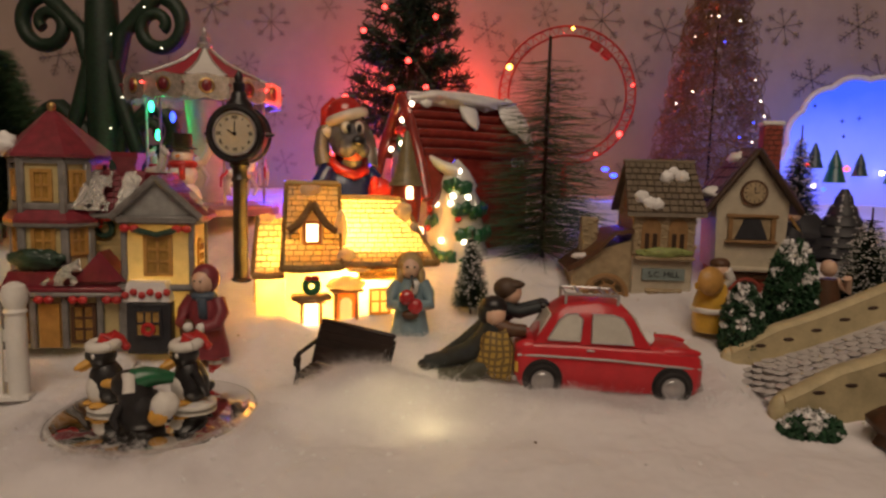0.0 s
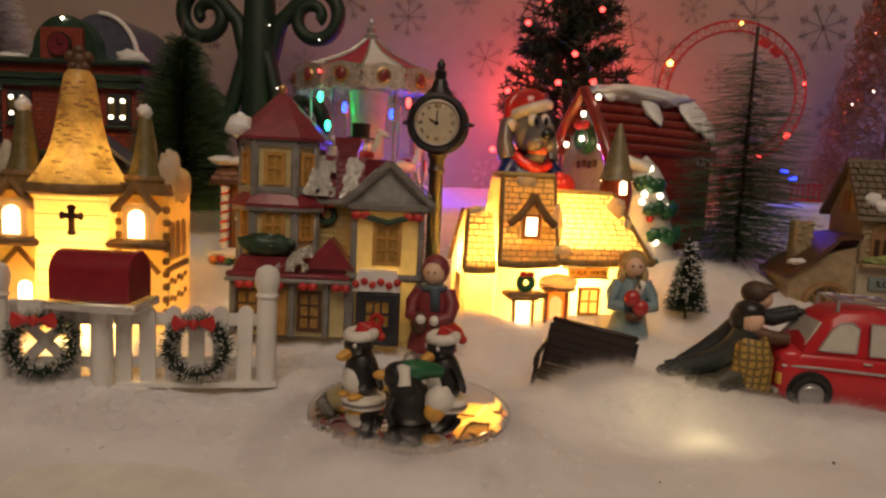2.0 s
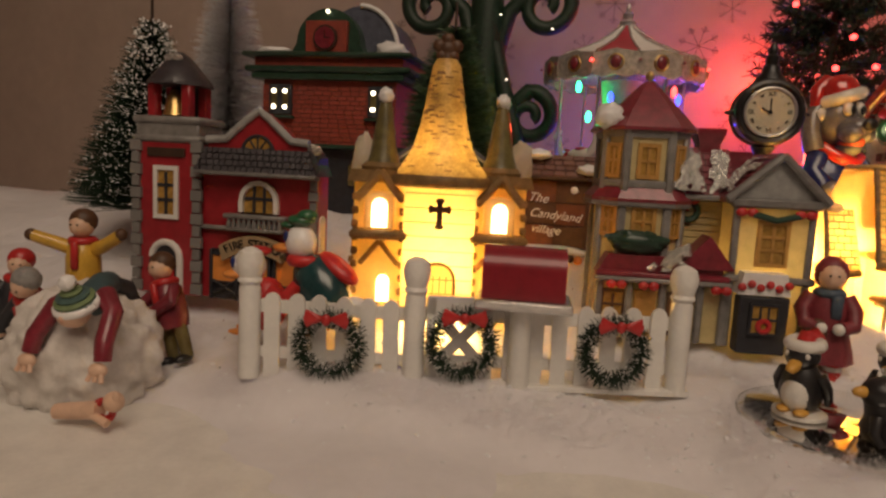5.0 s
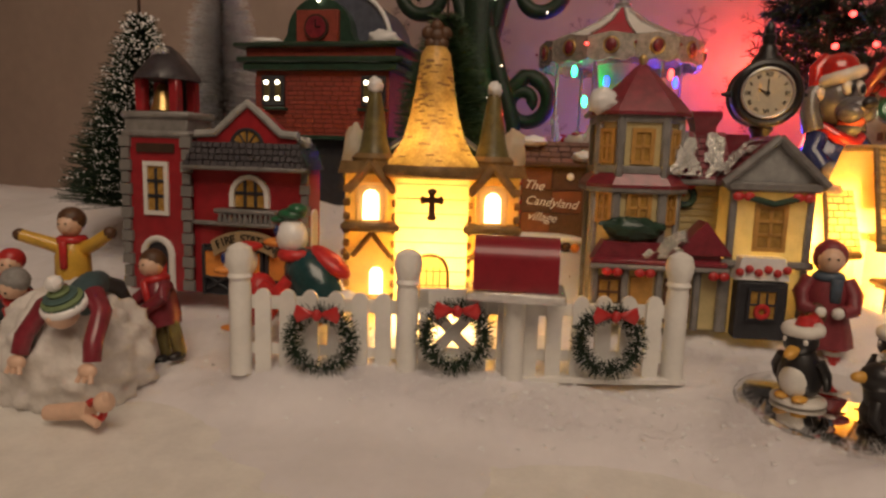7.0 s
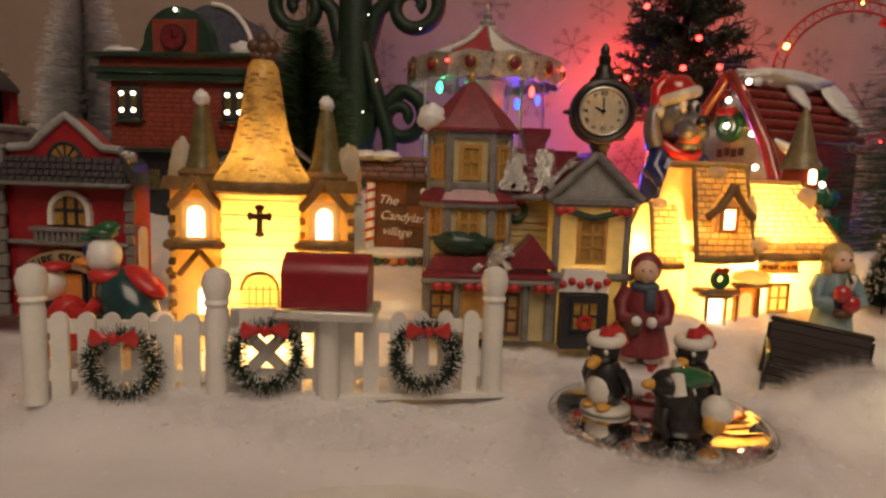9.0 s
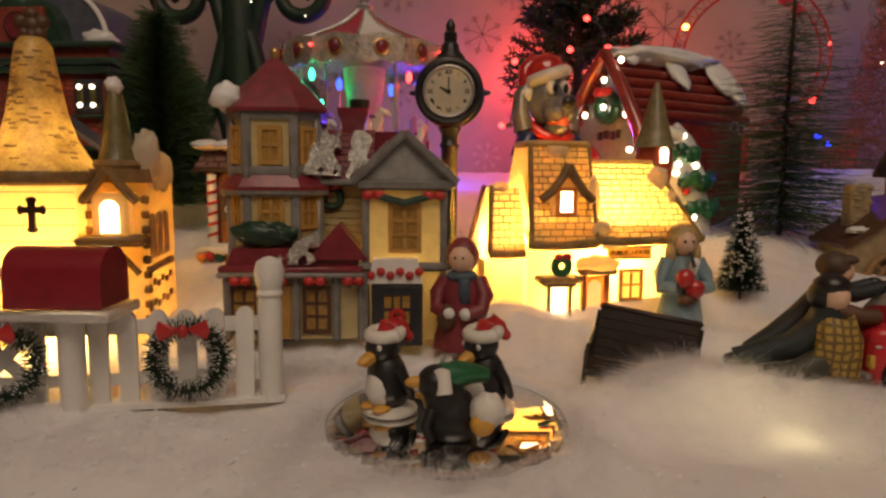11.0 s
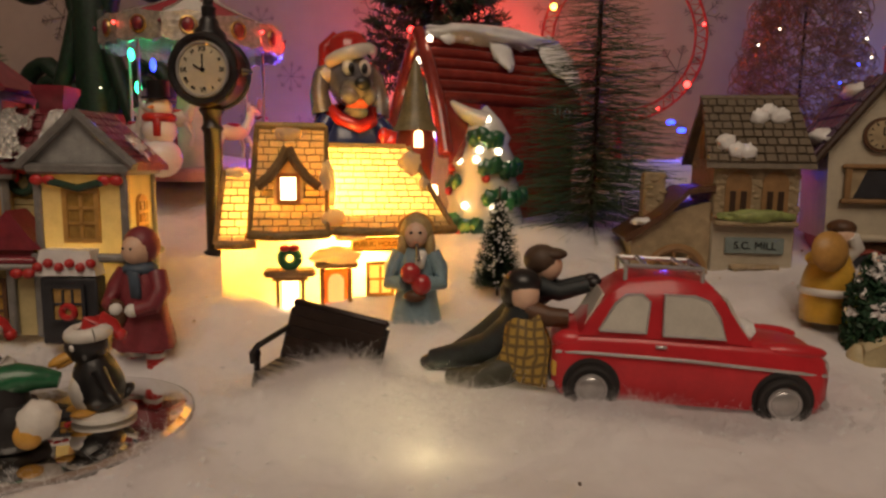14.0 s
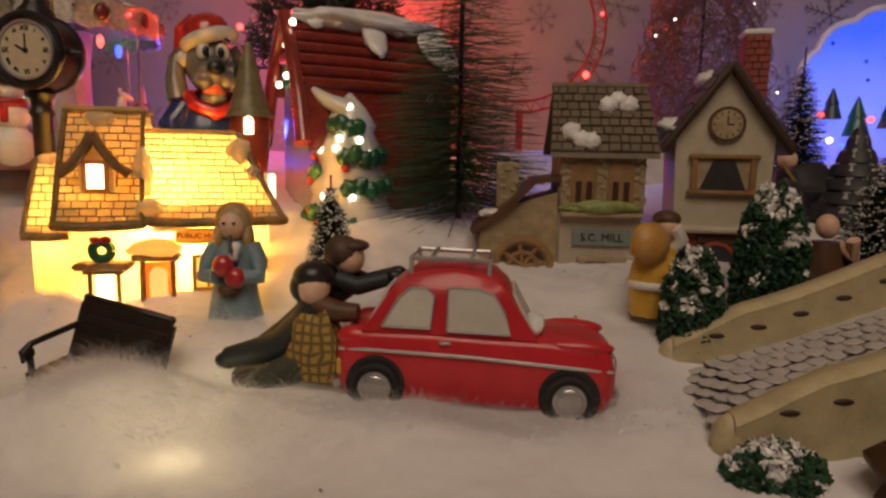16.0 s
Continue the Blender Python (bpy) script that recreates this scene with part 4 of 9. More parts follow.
    for z in (0.042, 0.0865):
        g.box((0.034, -0.0065, z), (0.052, 0.006, 0.0045), 0, 0.3)
        g.box((0.0575, 0.011, z), (0.006, 0.038, 0.0045), 0, 0.3)
    part("corner_trim", g, GREY, rw, "grey corner boards")
    part("gable", B().prism([(0.008, 0.0885), (0.060, 0.0885), (0.034, 0.1125)], -0.006, 0.004), LGREY, rw, "plain light grey gable")
    rr = B()
    gable_roof(rr, 0.008, 0.060, -0.006, 0.036, 0.0885, 0.1135, 0, 0.002, 0.0022)
    wing = part("wing_roof", rr, MAROON, th, "maroon wing roof")
    rim = B()
    for s in (-1, 1):
        rim.tube([(0.034 + s * 0.0285, -0.0085, 0.0885), (0.034, -0.0085, 0.1150)], 0.0026)
    rim.box((0.034, -0.0075, 0.0880), (0.058, 0.004, 0.004), 0, 0.3)
    part("bargeboard", rim, GREY, rw)
    for s in (-1, 1):
        x_e, z_e = 0.034 + s * 0.0275, 0.0895
        q = [(x_e, -0.006, z_e), (x_e, 0.034, z_e), (0.034, 0.034, 0.1165), (0.034, -0.006, 0.1165)]
        if s < 0:
            q = [q[1], q[0], q[3], q[2]]
        tiles(wing, "shingle", q, 7, 0.0058, MAROON, DKBROWN, 0.0008, 0.0005, random.Random(4))
    window(th, (0.034, -0.0062, 0.052), 0.0135, 0.0230, OCHRE, gp, (1, 2), arch=False, t=0.0024)
    side = B()
    side.M = pose(0.0564, 0.011, 0.050, 0, 0, 90)
    side.prism(arch_poly(0.012, 0.024), -0.0010, 0.0004)
    sw = part("side_window", side, OCHRE, th, "ochre side window")
    sp = B()
    sp.M = pose(0.0568, 0.011, 0.052, 0, 0, 90)
    for xx in (-0.0026, 0.0026):
        for zz in (0.003, 0.0095, 0.016):
            sp.box((xx, -0.0008, zz), (0.0036, 0.001, 0.0045))
    part("pane", sp, gp, sw)
    for x in (0.017, 0.050):
        part("bow", B().ell((x - 0.003, -0.009, 0.0815), (0.0034, 0.002, 0.0026)).ell((x + 0.003, -0.009, 0.0815), (0.0034, 0.002, 0.0026)), REDCLOTH, rw, "red bow")
    part("garland", B().tube([(0.020, -0.009, 0.081), (0.034, -0.009, 0.0775), (0.047, -0.009, 0.081)], 0.0020), DKGREEN, rw, "dark green garland")
    # lower storey: porch roof, bays, door
    pr = part("porch_roof", B().prism([(-0.066, 0.040), (0.011, 0.040), (0.004, 0.052), (-0.060, 0.052)], -0.006, 0.012).box((-0.028, -0.008, 0.0405), (0.079, 0.006, 0.004), 0, 0.3), MAROON, th, "maroon porch roof")
    part("porch_gable", B().prism([(-0.020, 0.046), (0.014, 0.046), (-0.002, 0.066)], -0.009, 0.008), MAROON, pr, "maroon porch gable")
    part("porch_edge", B().box((-0.028, -0.010, 0.0375), (0.080, 0.004, 0.003), 0, 0.3), GREY, pr)
    low = part("lower_wall", B().box((-0.028, 0.008, 0.019), (0.074, 0.024, 0.038), 0, 0.03), CREAM, th, "cream lower storey")
    for x in (-0.064, -0.046, -0.026, -0.004, 0.010):
        part("porch_post", B().box((x, -0.0055, 0.019), (0.0042, 0.004, 0.038), 0, 0.25), GREY, low)
    for x in (-0.055, -0.015):
        window(low, (x, -0.0042, 0.006), 0.0115, 0.0225, BROWN, gp, (1, 2), t=0.0022)
    part("door", B().box((-0.036, -0.005, 0.016), (0.013, 0.003, 0.030)), OCHRE, low, "ochre plank door")
    for k, x in enumerate((-0.055, -0.036, -0.015, 0.006)):
        part("bow", B().ell((x - 0.003, -0.0125, 0.0345), (0.0032, 0.002, 0.0026)).ell((x + 0.003, -0.0125, 0.0345), (0.0032, 0.002, 0.0026)), REDCLOTH, low, "red bow")
    aw = B()
    aw.prism([(0.014, 0.034), (0.044, 0.034), (0.041, 0.047), (0.017, 0.047)], -0.016, -0.006)
    an = part("awning", aw, SNOW, th, "snow covered entrance awning")
    for k in range(6):
        part("ornament", B().ell((0.016 + k * 0.0052, -0.0165, 0.0385 + 0.002 * (k % 2)), 0.0024), REDCLOTH, an, "red berry ornament")
    ent = part("entrance", B().box((0.030, -0.011, 0.016), (0.028, 0.010, 0.034), 0, 0.08), CHARCOAL, th, "dark front entrance")
    window(ent, (0.030, -0.0163, 0.012), 0.014, 0.016, CHARCOAL, gp, (2, 1))
    part("wreath", B().ring((0.030, -0.0172, 0.016), 0.0032, 0.0016, n=16), REDCLOTH, ent, "red door wreath")
    ch = part("chimney", B().lathe([(0.009, 0.110), (0.009, 0.122), (0.0125, 0.128), (0.0125, 0.1315)], (0.003, 0.034, 0), 0, 4), MAROON, th, "maroon chimney pot")
    # glitter crusts: tower foot, valley, wing roof, porch
    foil(roof, [(-0.024, 0.0015, 0.0925), (-0.002, 0.008, 0.0915), (-0.004, 0.026, 0.118), (-0.0165, 0.014, 0.120)], 1, lift=0.0018)
    foil(roof, [(0.000, 0.0095, 0.0905), (0.010, 0.0095, 0.0905), (0.016, 0.0285, 0.1195), (0.002, 0.0285, 0.1195)], 2)
    foil(wing, [(0.0065, 0.030, 0.0915), (0.0065, -0.004, 0.0915), (0.030, 0.002, 0.1145), (0.030, 0.030, 0.1145)], 3, ragged=0.30)
    foil(wing, [(0.0615, -0.004, 0.0915), (0.0615, 0.026, 0.0915), (0.046, 0.026, 0.1065), (0.048, 0.004, 0.1045)], 4, ragged=0.5)
    foil(pr, [(-0.040, -0.0115, 0.0435), (-0.010, -0.0115, 0.0435), (-0.014, -0.0095, 0.0615), (-0.026, -0.0065, 0.0555)], 5, lift=0.0018)


townhouse()

# ---- fire station ----
def fire_station():
    fs = thing("fire_station", "red porcelain fire station with grey stone trim and bell tower", "model building", pose(-0.527, 0.387, 0.022, 0, 0, 2))
    tw = part("tower_wall", B().box((-0.024, 0.015, 0.0525), (0.047, 0.030, 0.105), 0, 0.02), FIRERED, fs, "red tower wall")
    me = unit_tile().mesh("quoin", GREY, 30)
    for sx in (-0.0465, -0.001):
        for k in range(13):
            ob = new("quoin", me)
            ob.parent = tw
            ob.matrix_basis = Matrix.Translation((sx, -0.0002, 0.005 + k * 0.008)) @ pose(0, 0, 0, 90, 0, 0) @ Matrix.Diagonal((0.006 if k % 2 else 0.0085, 0.0075, 0.0022, 1))
    part("cornice", B().box((-0.024, 0.015, 0.106), (0.051, 0.034, 0.005), 0, 0.35).box((-0.024, 0.015, 0.112), (0.047, 0.030, 0.009), 0, 0.1).box((-0.024, 0.015, 0.1185), (0.051, 0.034, 0.005), 0, 0.35), GREY, tw, "grey stone cornice")
    for x in (-0.0365, -0.0115):
        for y in (0.005, 0.025):
            part("belfry_post", B().box((x, y, 0.132), (0.007, 0.007, 0.023), 0, 0.15), FIRERED, tw)
    part("belfry_back", B().box((-0.024, 0.026, 0.131), (0.026, 0.003, 0.022)), CHARCOAL, tw)
    part("bell", B().lathe([(0.0085, 0.122), (0.0072, 0.126), (0.0055, 0.134), (0.003, 0.139), (0.001, 0.140)], (-0.024, 0.010, 0), 0, 16), GOLD, tw, "small gold bell")
    part("tower_roof", B().lathe([(0.0225, 0.142), (0.0215, 0.145), (0.0150, 0.153), (0.008, 0.161), (0.003, 0.165)], (-0.024, 0.015, 0), 0, 8), DARKROOF, tw, "dark slate belfry roof")
    snow_lump(tw, (-0.024, 0.008, 0.160), (0.008, 0.007, 0.006), GLITTER, "glitter_patch", 3)
    gp = bpy.data.materials["dull_gold_pane"]
    window(tw, (-0.024, -0.0003, 0.055), 0.0125, 0.030, WHITE, gp, (1, 2), t=0.0030, bar_m=CHARCOAL)
    part("recess", B().box((-0.024, -0.0006, 0.097), (0.028, 0.002, 0.006)), DKBROWN, tw)
    ad = part("arched_door", B().prism([(-0.024 + x, 0.0 + z) for x, z in arch_poly(0.018, 0.034)], -0.0010, 0.0004), CHARCOAL, tw, "arched side door")
    part("door_arch", B().tube([(-0.024 + x, -0.001, z) for x, z in arch_poly(0.021, 0.036)][1:], 0.0024), WHITE, ad, "white door arch")
    part("door_leaf", B().prism([(-0.022 + x, 0.0 + z) for x, z in arch_poly(0.009, 0.024)], -0.0022, -0.0008), REDCLOTH, ad)
    # main block
    mw = part("main_wall", B().box((0.042, 0.013, 0.046), (0.082, 0.020, 0.092), 0, 0.02), FIRERED, fs, "red main wall")
    for k in range(13):
        ob = new("quoin", me)
        ob.parent = mw
        ob.matrix_basis = Matrix.Translation((0.0815, 0.0026, 0.005 + k * 0.0068)) @ pose(0, 0, 0, 90, 0, 0) @ Matrix.Diagonal((0.005 if k % 2 else 0.007, 0.0064, 0.0022, 1))
    ar = part("awning_roof", B().prism([(0.0, 0.086), (0.086, 0.086), (0.080, 0.102), (0.007, 0.102)], -0.004, 0.022), DARKROOF, mw, "dark slate awning roof")
    tiles(ar, "slate", [(0.0, -0.0075, 0.086), (0.086, -0.0075, 0.086), (0.080, -0.0035, 0.102), (0.007, -0.0035, 0.102)], 4, 0.0045, DARKROOF, BLACK, 0.0012, 0.0005)
    part("awning_edge", B().box((0.043, -0.006, 0.0855), (0.086, 0.006, 0.003), 0, 0.3), GREY, mw)
    poly = [(0.006, 0.098), (0.078, 0.098), (0.078, 0.106), (0.066, 0.107), (0.058, 0.114), (0.050, 0.121), (0.043, 0.126), (0.036, 0.121), (0.028, 0.114), (0.020, 0.107), (0.006, 0.106)]
    gb = part("gable", B().prism(poly, 0.001, 0.018), FIRERED, mw, "stepped curved red gable")
    part("coping", B().tube([(x, 0.000, z + 0.001) for x, z in poly[2:]], 0.0026), LGREY, gb, "grey coping")
    fan = part("fan_window", B().prism([(0.043 + x, 0.098 + z) for x, z in arch_poly(0.022, 0.0125, 10)], -0.0012, 0.002), gp, gb)
    fb = B()
    for a in (20, 55, 90, 125, 160):
        fb.tube([(0.043, -0.0015, 0.0995), (0.043 + 0.0105 * math.cos(radians(a)), -0.0015, 0.0995 + 0.0105 * math.sin(radians(a)))], 0.0006)
    fb.ring((0.043, -0.0015, 0.0995), 0.011, 0.0011, n=14, a0=0, a1=180)
    part("fan_bar", fb, CHARCOAL, fan)
    # arched window and balcony
    window(mw, (0.043, 0.0028, 0.060), 0.022, 0.0185, WHITE, gp, (2, 1), arch=True, t=0.0030, proud=0.003, bar_m=CHARCOAL)
    bal = part("balcony", B().box((0.043, -0.002, 0.0575), (0.044, 0.010, 0.003), 0, 0.3).box((0.043, -0.002, 0.049), (0.040, 0.008, 0.003), 0, 0.3), GREY, mw, "grey stone balcony")
    for k in range(11):
        part("baluster", B().lathe([(0.0012, 0.050), (0.0017, 0.052), (0.0011, 0.0545), (0.0014, 0.0565)], (0.025 + k * 0.0036, -0.005, 0), 0, 8), GREY, bal)
    for x, w in ((0.012, 0.022), (0.074, 0.014)):
        part("string_course", B().box((x, 0.001, 0.0485), (w, 0.004, 0.003), 0, 0.3), GREY, mw)
    # arched sign
    outer = [(0.043 + 0.040 * math.cos(radians(a)), 0.008 + 0.037 * math.sin(radians(a))) for a in range(128, 50, -6)]
    inner = [(0.043 + 0.036 * math.cos(radians(a)), 0.002 + 0.032 * math.sin(radians(a))) for a in range(56, 134, 6)]
    sg = part("sign", B().prism(outer + inner, -0.006, -0.001), mat("tan_sign_paint", (0.42, 0.30, 0.17), 0.4, 0.2, 150, 0.15, coat=0.2), fs, "tan arched name board")
    word = "FIRE STATION"
    for k, c in enumerate(word):
        if c != " ":
            a = 120 - k * 5.6
            lettering(c, 0.0078, BLACK, sg, Matrix.Translation((0.043 + 0.0375 * math.cos(radians(a)), -0.0065, 0.0055 + 0.0345 * math.sin(radians(a)))) @ pose(0, 0, 0, 0, 90 - a, 0))
    # garage doors
    dk = part("garage_recess", B().box((0.043, 0.0022, 0.017), (0.070, 0.003, 0.034)), CHARCOAL, mw)
    for x in (0.020, 0.043, 0.066):
        # lit look of the doors is put into the orange paint; nothing glows here
        gd = part("garage_door", B().box((x, 0.000, 0.021), (0.018, 0.002, 0.018)), ORANGE, mw, "garage door panel painted orange as if lit")
        cr = B()
        for s in (-1, 1):
            cr.tube([(x - s * 0.008, -0.0012, 0.004), (x + s * 0.008, -0.0012, 0.013)], 0.0010)
        cr.box((x, -0.001, 0.012), (0.020, 0.002, 0.0015)).box((x - 0.0095, -0.001, 0.017), (0.002, 0.003, 0.034)).box((x + 0.0095, -0.001, 0.017), (0.002, 0.003, 0.034)).box((x, -0.001, 0.031), (0.020, 0.002, 0.002))
        part("door_brace", cr, CHARCOAL, gd)
    part("roof", B().box((0.043, 0.013, 0.095), (0.080, 0.018, 0.008)), DARKROOF, mw)
    snow_lump(mw, (0.080, 0.004, 0.103), (0.006, 0.010, 0.006), GLITTER, "glitter_patch", 5)
    for s in (0.004,):
        sw = B()
        sw.M = pose(0.0832, s + 0.008, 0.030, 0, 0, 90)
        sw.prism(arch_poly(0.009, 0.030), -0.0012, 0.0004)
        part("side_window", sw, WHITE, mw, "white framed side window")


fire_station()

# ---- street clock ----
def street_clock():
    M = pose(-0.149, 0.530, 0.046)
    ck = thing("street_clock", "glossy black post clock with cream roman dial", "street clock", M)
    part("pole", B().lathe([(0.0085, 0), (0.0085, 0.004), (0.0062, 0.006), (0.0058, 0.085), (0.0075, 0.088), (0.0058, 0.091), (0.0060, 0.096), (0.0085, 0.100), (0.0060, 0.104)], (0, 0, 0), 0, 14), BLACK, ck)
    h = B()
    h.cyl((0, -0.010, 0.125), (0, 0.010, 0.125), 0.0225, mi=0, n=36)
    h.ring((0, -0.010, 0.125), 0.0212, 0.0030, n=40)
    h.ring((0, 0.010, 0.125), 0.0212, 0.0030, n=40)
    for s in (-1, 1):
        h.cyl((s * 0.022, 0, 0.125), (s * 0.029, 0, 0.125), 0.0028, 0.0012, n=10)
    hd = part("clock_head", h, BLACK, ck, "round black clock case")
    part("finial", B().lathe([(0.012, 0.143), (0.0105, 0.150), (0.0066, 0.154), (0.0062, 0.158), (0.0044, 0.160), (0.0048, 0.166), (0.0030, 0.168), (0.0035, 0.172), (0.0012, 0.176)], (0, 0, 0), 0, 12), BLACK, hd, "stepped black finial")
    dial = part("dial", B().cyl((0, -0.0112, 0.125), (0, -0.0102, 0.125), 0.0165, n=40), mat("clock_dial", (0.62, 0.55, 0.40), 0.4, 0.12, 140, 0), hd, "cream dial")
    part("bezel", B().ring((0, -0.0115, 0.125), 0.0172, 0.0011, n=40), SILVER, hd)
    for k, w in enumerate(("XII", "I", "II", "III", "IV", "V", "VI", "VII", "VIII", "IX", "X", "XI")):
        a = radians(90 - 30 * k)
        big = k % 3 == 0
        lettering(w, 0.0046 if big else 0.0030, BLACK, dial, Matrix.Translation((0.0130 * math.cos(a), -0.0115, 0.125 + 0.0130 * math.sin(a))) @ pose(0, 0, 0, 0, 0 if big else 30 * k, 0), "numeral")
    part("hand", B().box((0, -0.0118, 0.1295), (0.0008, 0.0006, 0.0105)), BLACK, dial)
    part("hand", B().box((-0.0030, -0.0118, 0.1262), (0.0070, 0.0006, 0.0010), 0, 0.1, 0, 0, 30), BLACK, dial)
    part("hub", B().cyl((0, -0.0122, 0.125), (0, -0.0112, 0.125), 0.0015, n=12), BLACK, dial)


street_clock()

# ---- fence with mailbox and wreaths ----
def fence():
    fe = thing("picket_fence", "white wooden picket fence with knobbed posts and gate", "fence")
    A, Mp, C = Vector((-0.438, 0.300, 0.004)), Vector((-0.353, 0.316, 0.004)), Vector((-0.219, 0.353, 0.006))
    me = B().lathe([(0.0056, 0), (0.0056, 0.047), (0.0050, 0.0495), (0.0064, 0.0515), (0.0054, 0.0535), (0.0068, 0.058), (0.0072, 0.062), (0.0058, 0.0665), (0.0025, 0.0685), (0.0004, 0.069)], (0, 0, 0), 0, 18).mesh("post", WHITE)
    for p in (A, Mp, C):
        ob = new("post", me)
        ob.parent = fe
        ob.location = p
    pk = B().prism([(-0.0041, 0), (0.0041, 0), (0.0041, 0.041)] + [(0.0041 * math.cos(math.pi * i / 8), 0.041 + 0.0046 * math.sin(math.pi * i / 8)) for i in range(9)][1:] , -0.0012, 0.0012).mesh("picket", WHITE)
    def run(a, b, skips=()):
        d = b - a
        ang = math.degrees(math.atan2(d.y, d.x))
        L = d.length
        for z, hgt in ((0.038, 0.0070), (0.0135, 0.0060)):
            part("rail", B().box((0, 0, 0), (L, 0.0016, hgt)), WHITE, fe).matrix_basis = Matrix.Translation((a + b) / 2 + Vector((0, 0.0022, z))) @ pose(0, 0, 0, 0, 0, ang)
        if a is Mp:
            part("base_strip", B().box((0, 0, 0), (L + 0.012, 0.012, 0.003)), WHITE, fe).matrix_basis = Matrix.Translation((a + b) / 2 + Vector((0, 0.001, 0.002))) @ pose(0, 0, 0, 0, 0, ang)
        n = int(L / 0.0128)
        for i in range(n):
            t = (i + 0.95) / (n + 0.9)
            if any(s0 < t < s1 for s0, s1 in skips):
                continue
            ob = new("picket", pk)
            ob.parent = fe
            ob.matrix_basis = Matrix.Translation(a.lerp(b, t)) @ pose(0, 0, 0, 0, 0.8 * math.sin(i * 2.3), ang)
    run(A, Mp)
    run(Mp, C, ((0.02, 0.36),))
    # gate with crossed brace
    d = (C - Mp).normalized()
    ang = math.degrees(math.atan2(d.y, d.x))
    gt = part("gate", B().box((0.023, 0, 0.044), (0.034, 0.0022, 0.010)), WHITE, fe, "gate with crossed braces")
    for c_, s_ in (((0.023, 0, 0.0075), (0.034, 0.0022, 0.008)), ((0.0085, 0, 0.026), (0.005, 0.0022, 0.044)), ((0.0385, 0, 0.026), (0.005, 0.0022, 0.044))):
        part("gate_board", B().box(c_, s_), WHITE, gt)
    for s in (-1, 1):
        part("brace", B().box((0.0235, 0.0005 + 0.0004 * s, 0.026), (0.042, 0.0014, 0.0058), 0, 0.1, 0, 0, s * 47), WHITE, gt)
    gt.matrix_basis = Matrix.Translation(Mp) @ pose(0, 0, 0, 0, 0, ang)
    return d, ang, A, Mp, C


FD, FANG, FA, FM, FC = fence()


def mailbox():
    p = FM.lerp(FC, 0.40)
    mb = thing("mailbox", "dark red mailbox on a white post with snowy tray", "mailbox", Matrix.Translation((p.x, p.y - 0.006, 0.004)) @ pose(0, 0, 0, 0, 0, FANG * 0.4))
    part("post", B().lathe([(0.0056, 0), (0.0056, 0.046)], (0, 0, 0), 0, 16), WHITE, mb, "round white post")
    prof = [(-0.0125, 0.052), (0.0125, 0.052), (0.0125, 0.066)] + [(0.0125 * math.cos(math.pi * i / 12), 0.066 + 0.0115 * math.sin(math.pi * i / 12)) for i in range(13)][1:]
    b = B()
    b.M = pose(0, 0, 0, 0, 0, 90)
    b.prism(prof, -0.0205, 0.0205)
    part("box", b, mat("mailbox_red", (0.24, 0.012, 0.022), 0.35, 0.2, 90, 0.08, coat=0.3), mb, "dark red rounded box")
    part("tray", B().box((0.0005, 0, 0.0490), (0.048, 0.031, 0.0048), 0, 0.2), GLITTER, mb, "white glittery tray")


mailbox()


def wreath(c, ang, R=0.0150, seed=1):
    w = thing("wreath", "frosted green bristle wreath with red bow on the fence", "wreath", Matrix.Translation(c) @ pose(0, 0, 0, 0, 0, ang), "wreaths on the fence")
    rnd = random.Random(seed)
    b, s = B(), B()
    b.ring((0, 0, 0), R, 0.0011, n=30, k=6)
    for i in range(1500):
        a, e = rnd.uniform(0, 2 * math.pi), rnd.uniform(0, 2 * math.pi)
        L = rnd.uniform(0.0035, 0.0066)
        u = Vector((math.cos(a), 0, math.sin(a)))
        d = (u * math.cos(e) + Vector((0, 1, 0)) * math.sin(e) + Vector((rnd.uniform(-.3, .3), rnd.uniform(-.3, .3), rnd.uniform(-.3, .3)))).normalized()
        p = u * R
        q = p + d * L
        t = d.cross(Vector((rnd.random(), rnd.random(), rnd.random() - 0.5))).normalized() * 0.00026
        b.add([p - t, p + t, q + t * 0.6, q - t * 0.6], [[0, 1, 2, 3]])
        if rnd.random() < 0.33:
            s.add([q + Vector((0, 0, 0.0006)), q + Vector((0.0005, 0, -0.0003)), q + Vector((-0.0005, 0, -0.0003)), q + Vector((0, -0.0006, 0))], [[0, 1, 3], [1, 2, 3], [2, 0, 3], [0, 2, 1]])
    tagged(part("bristles", b, PINE, w, "dark green bristles"), kind="stuff")
    tagged(part("frost", s, SNOW, w, "white frost on the tips"), kind="stuff")
    bow = B()
    for e in (-1, 1):
        bow.add([(0, -0.0075, R), (e * 0.010, -0.009, R + 0.0052), (e * 0.0115, -0.0085, R), (e * 0.010, -0.008, R - 0.0042), (e * 0.005, -0.0105, R + 0.001), (0, -0.0055, R)], [[0, 4, 1], [1, 4, 2], [2, 4, 3], [3, 4, 0], [0, 1, 5], [1, 2, 5], [2, 3, 5], [3, 0, 5]])
    bow.ell((0, -0.0085, R), (0.0024, 0.002, 0.003))
    part("bow", bow, REDCLOTH, w, "red ribbon bow", 70)
    return w


NRM = Vector((FD.y, -FD.x, 0))
wreath(FA.lerp(FM, 0.52) + Vector((0, -0.007, 0.0215)), 10, seed=1)
wreath(FM + FD * 0.0245 + NRM * 0.007 + Vector((0, 0, 0.0255)), FANG, seed=2)
wreath(FM.lerp(FC, 0.74) + NRM * 0.007 + Vector((0, 0, 0.0235)), FANG, seed=3)

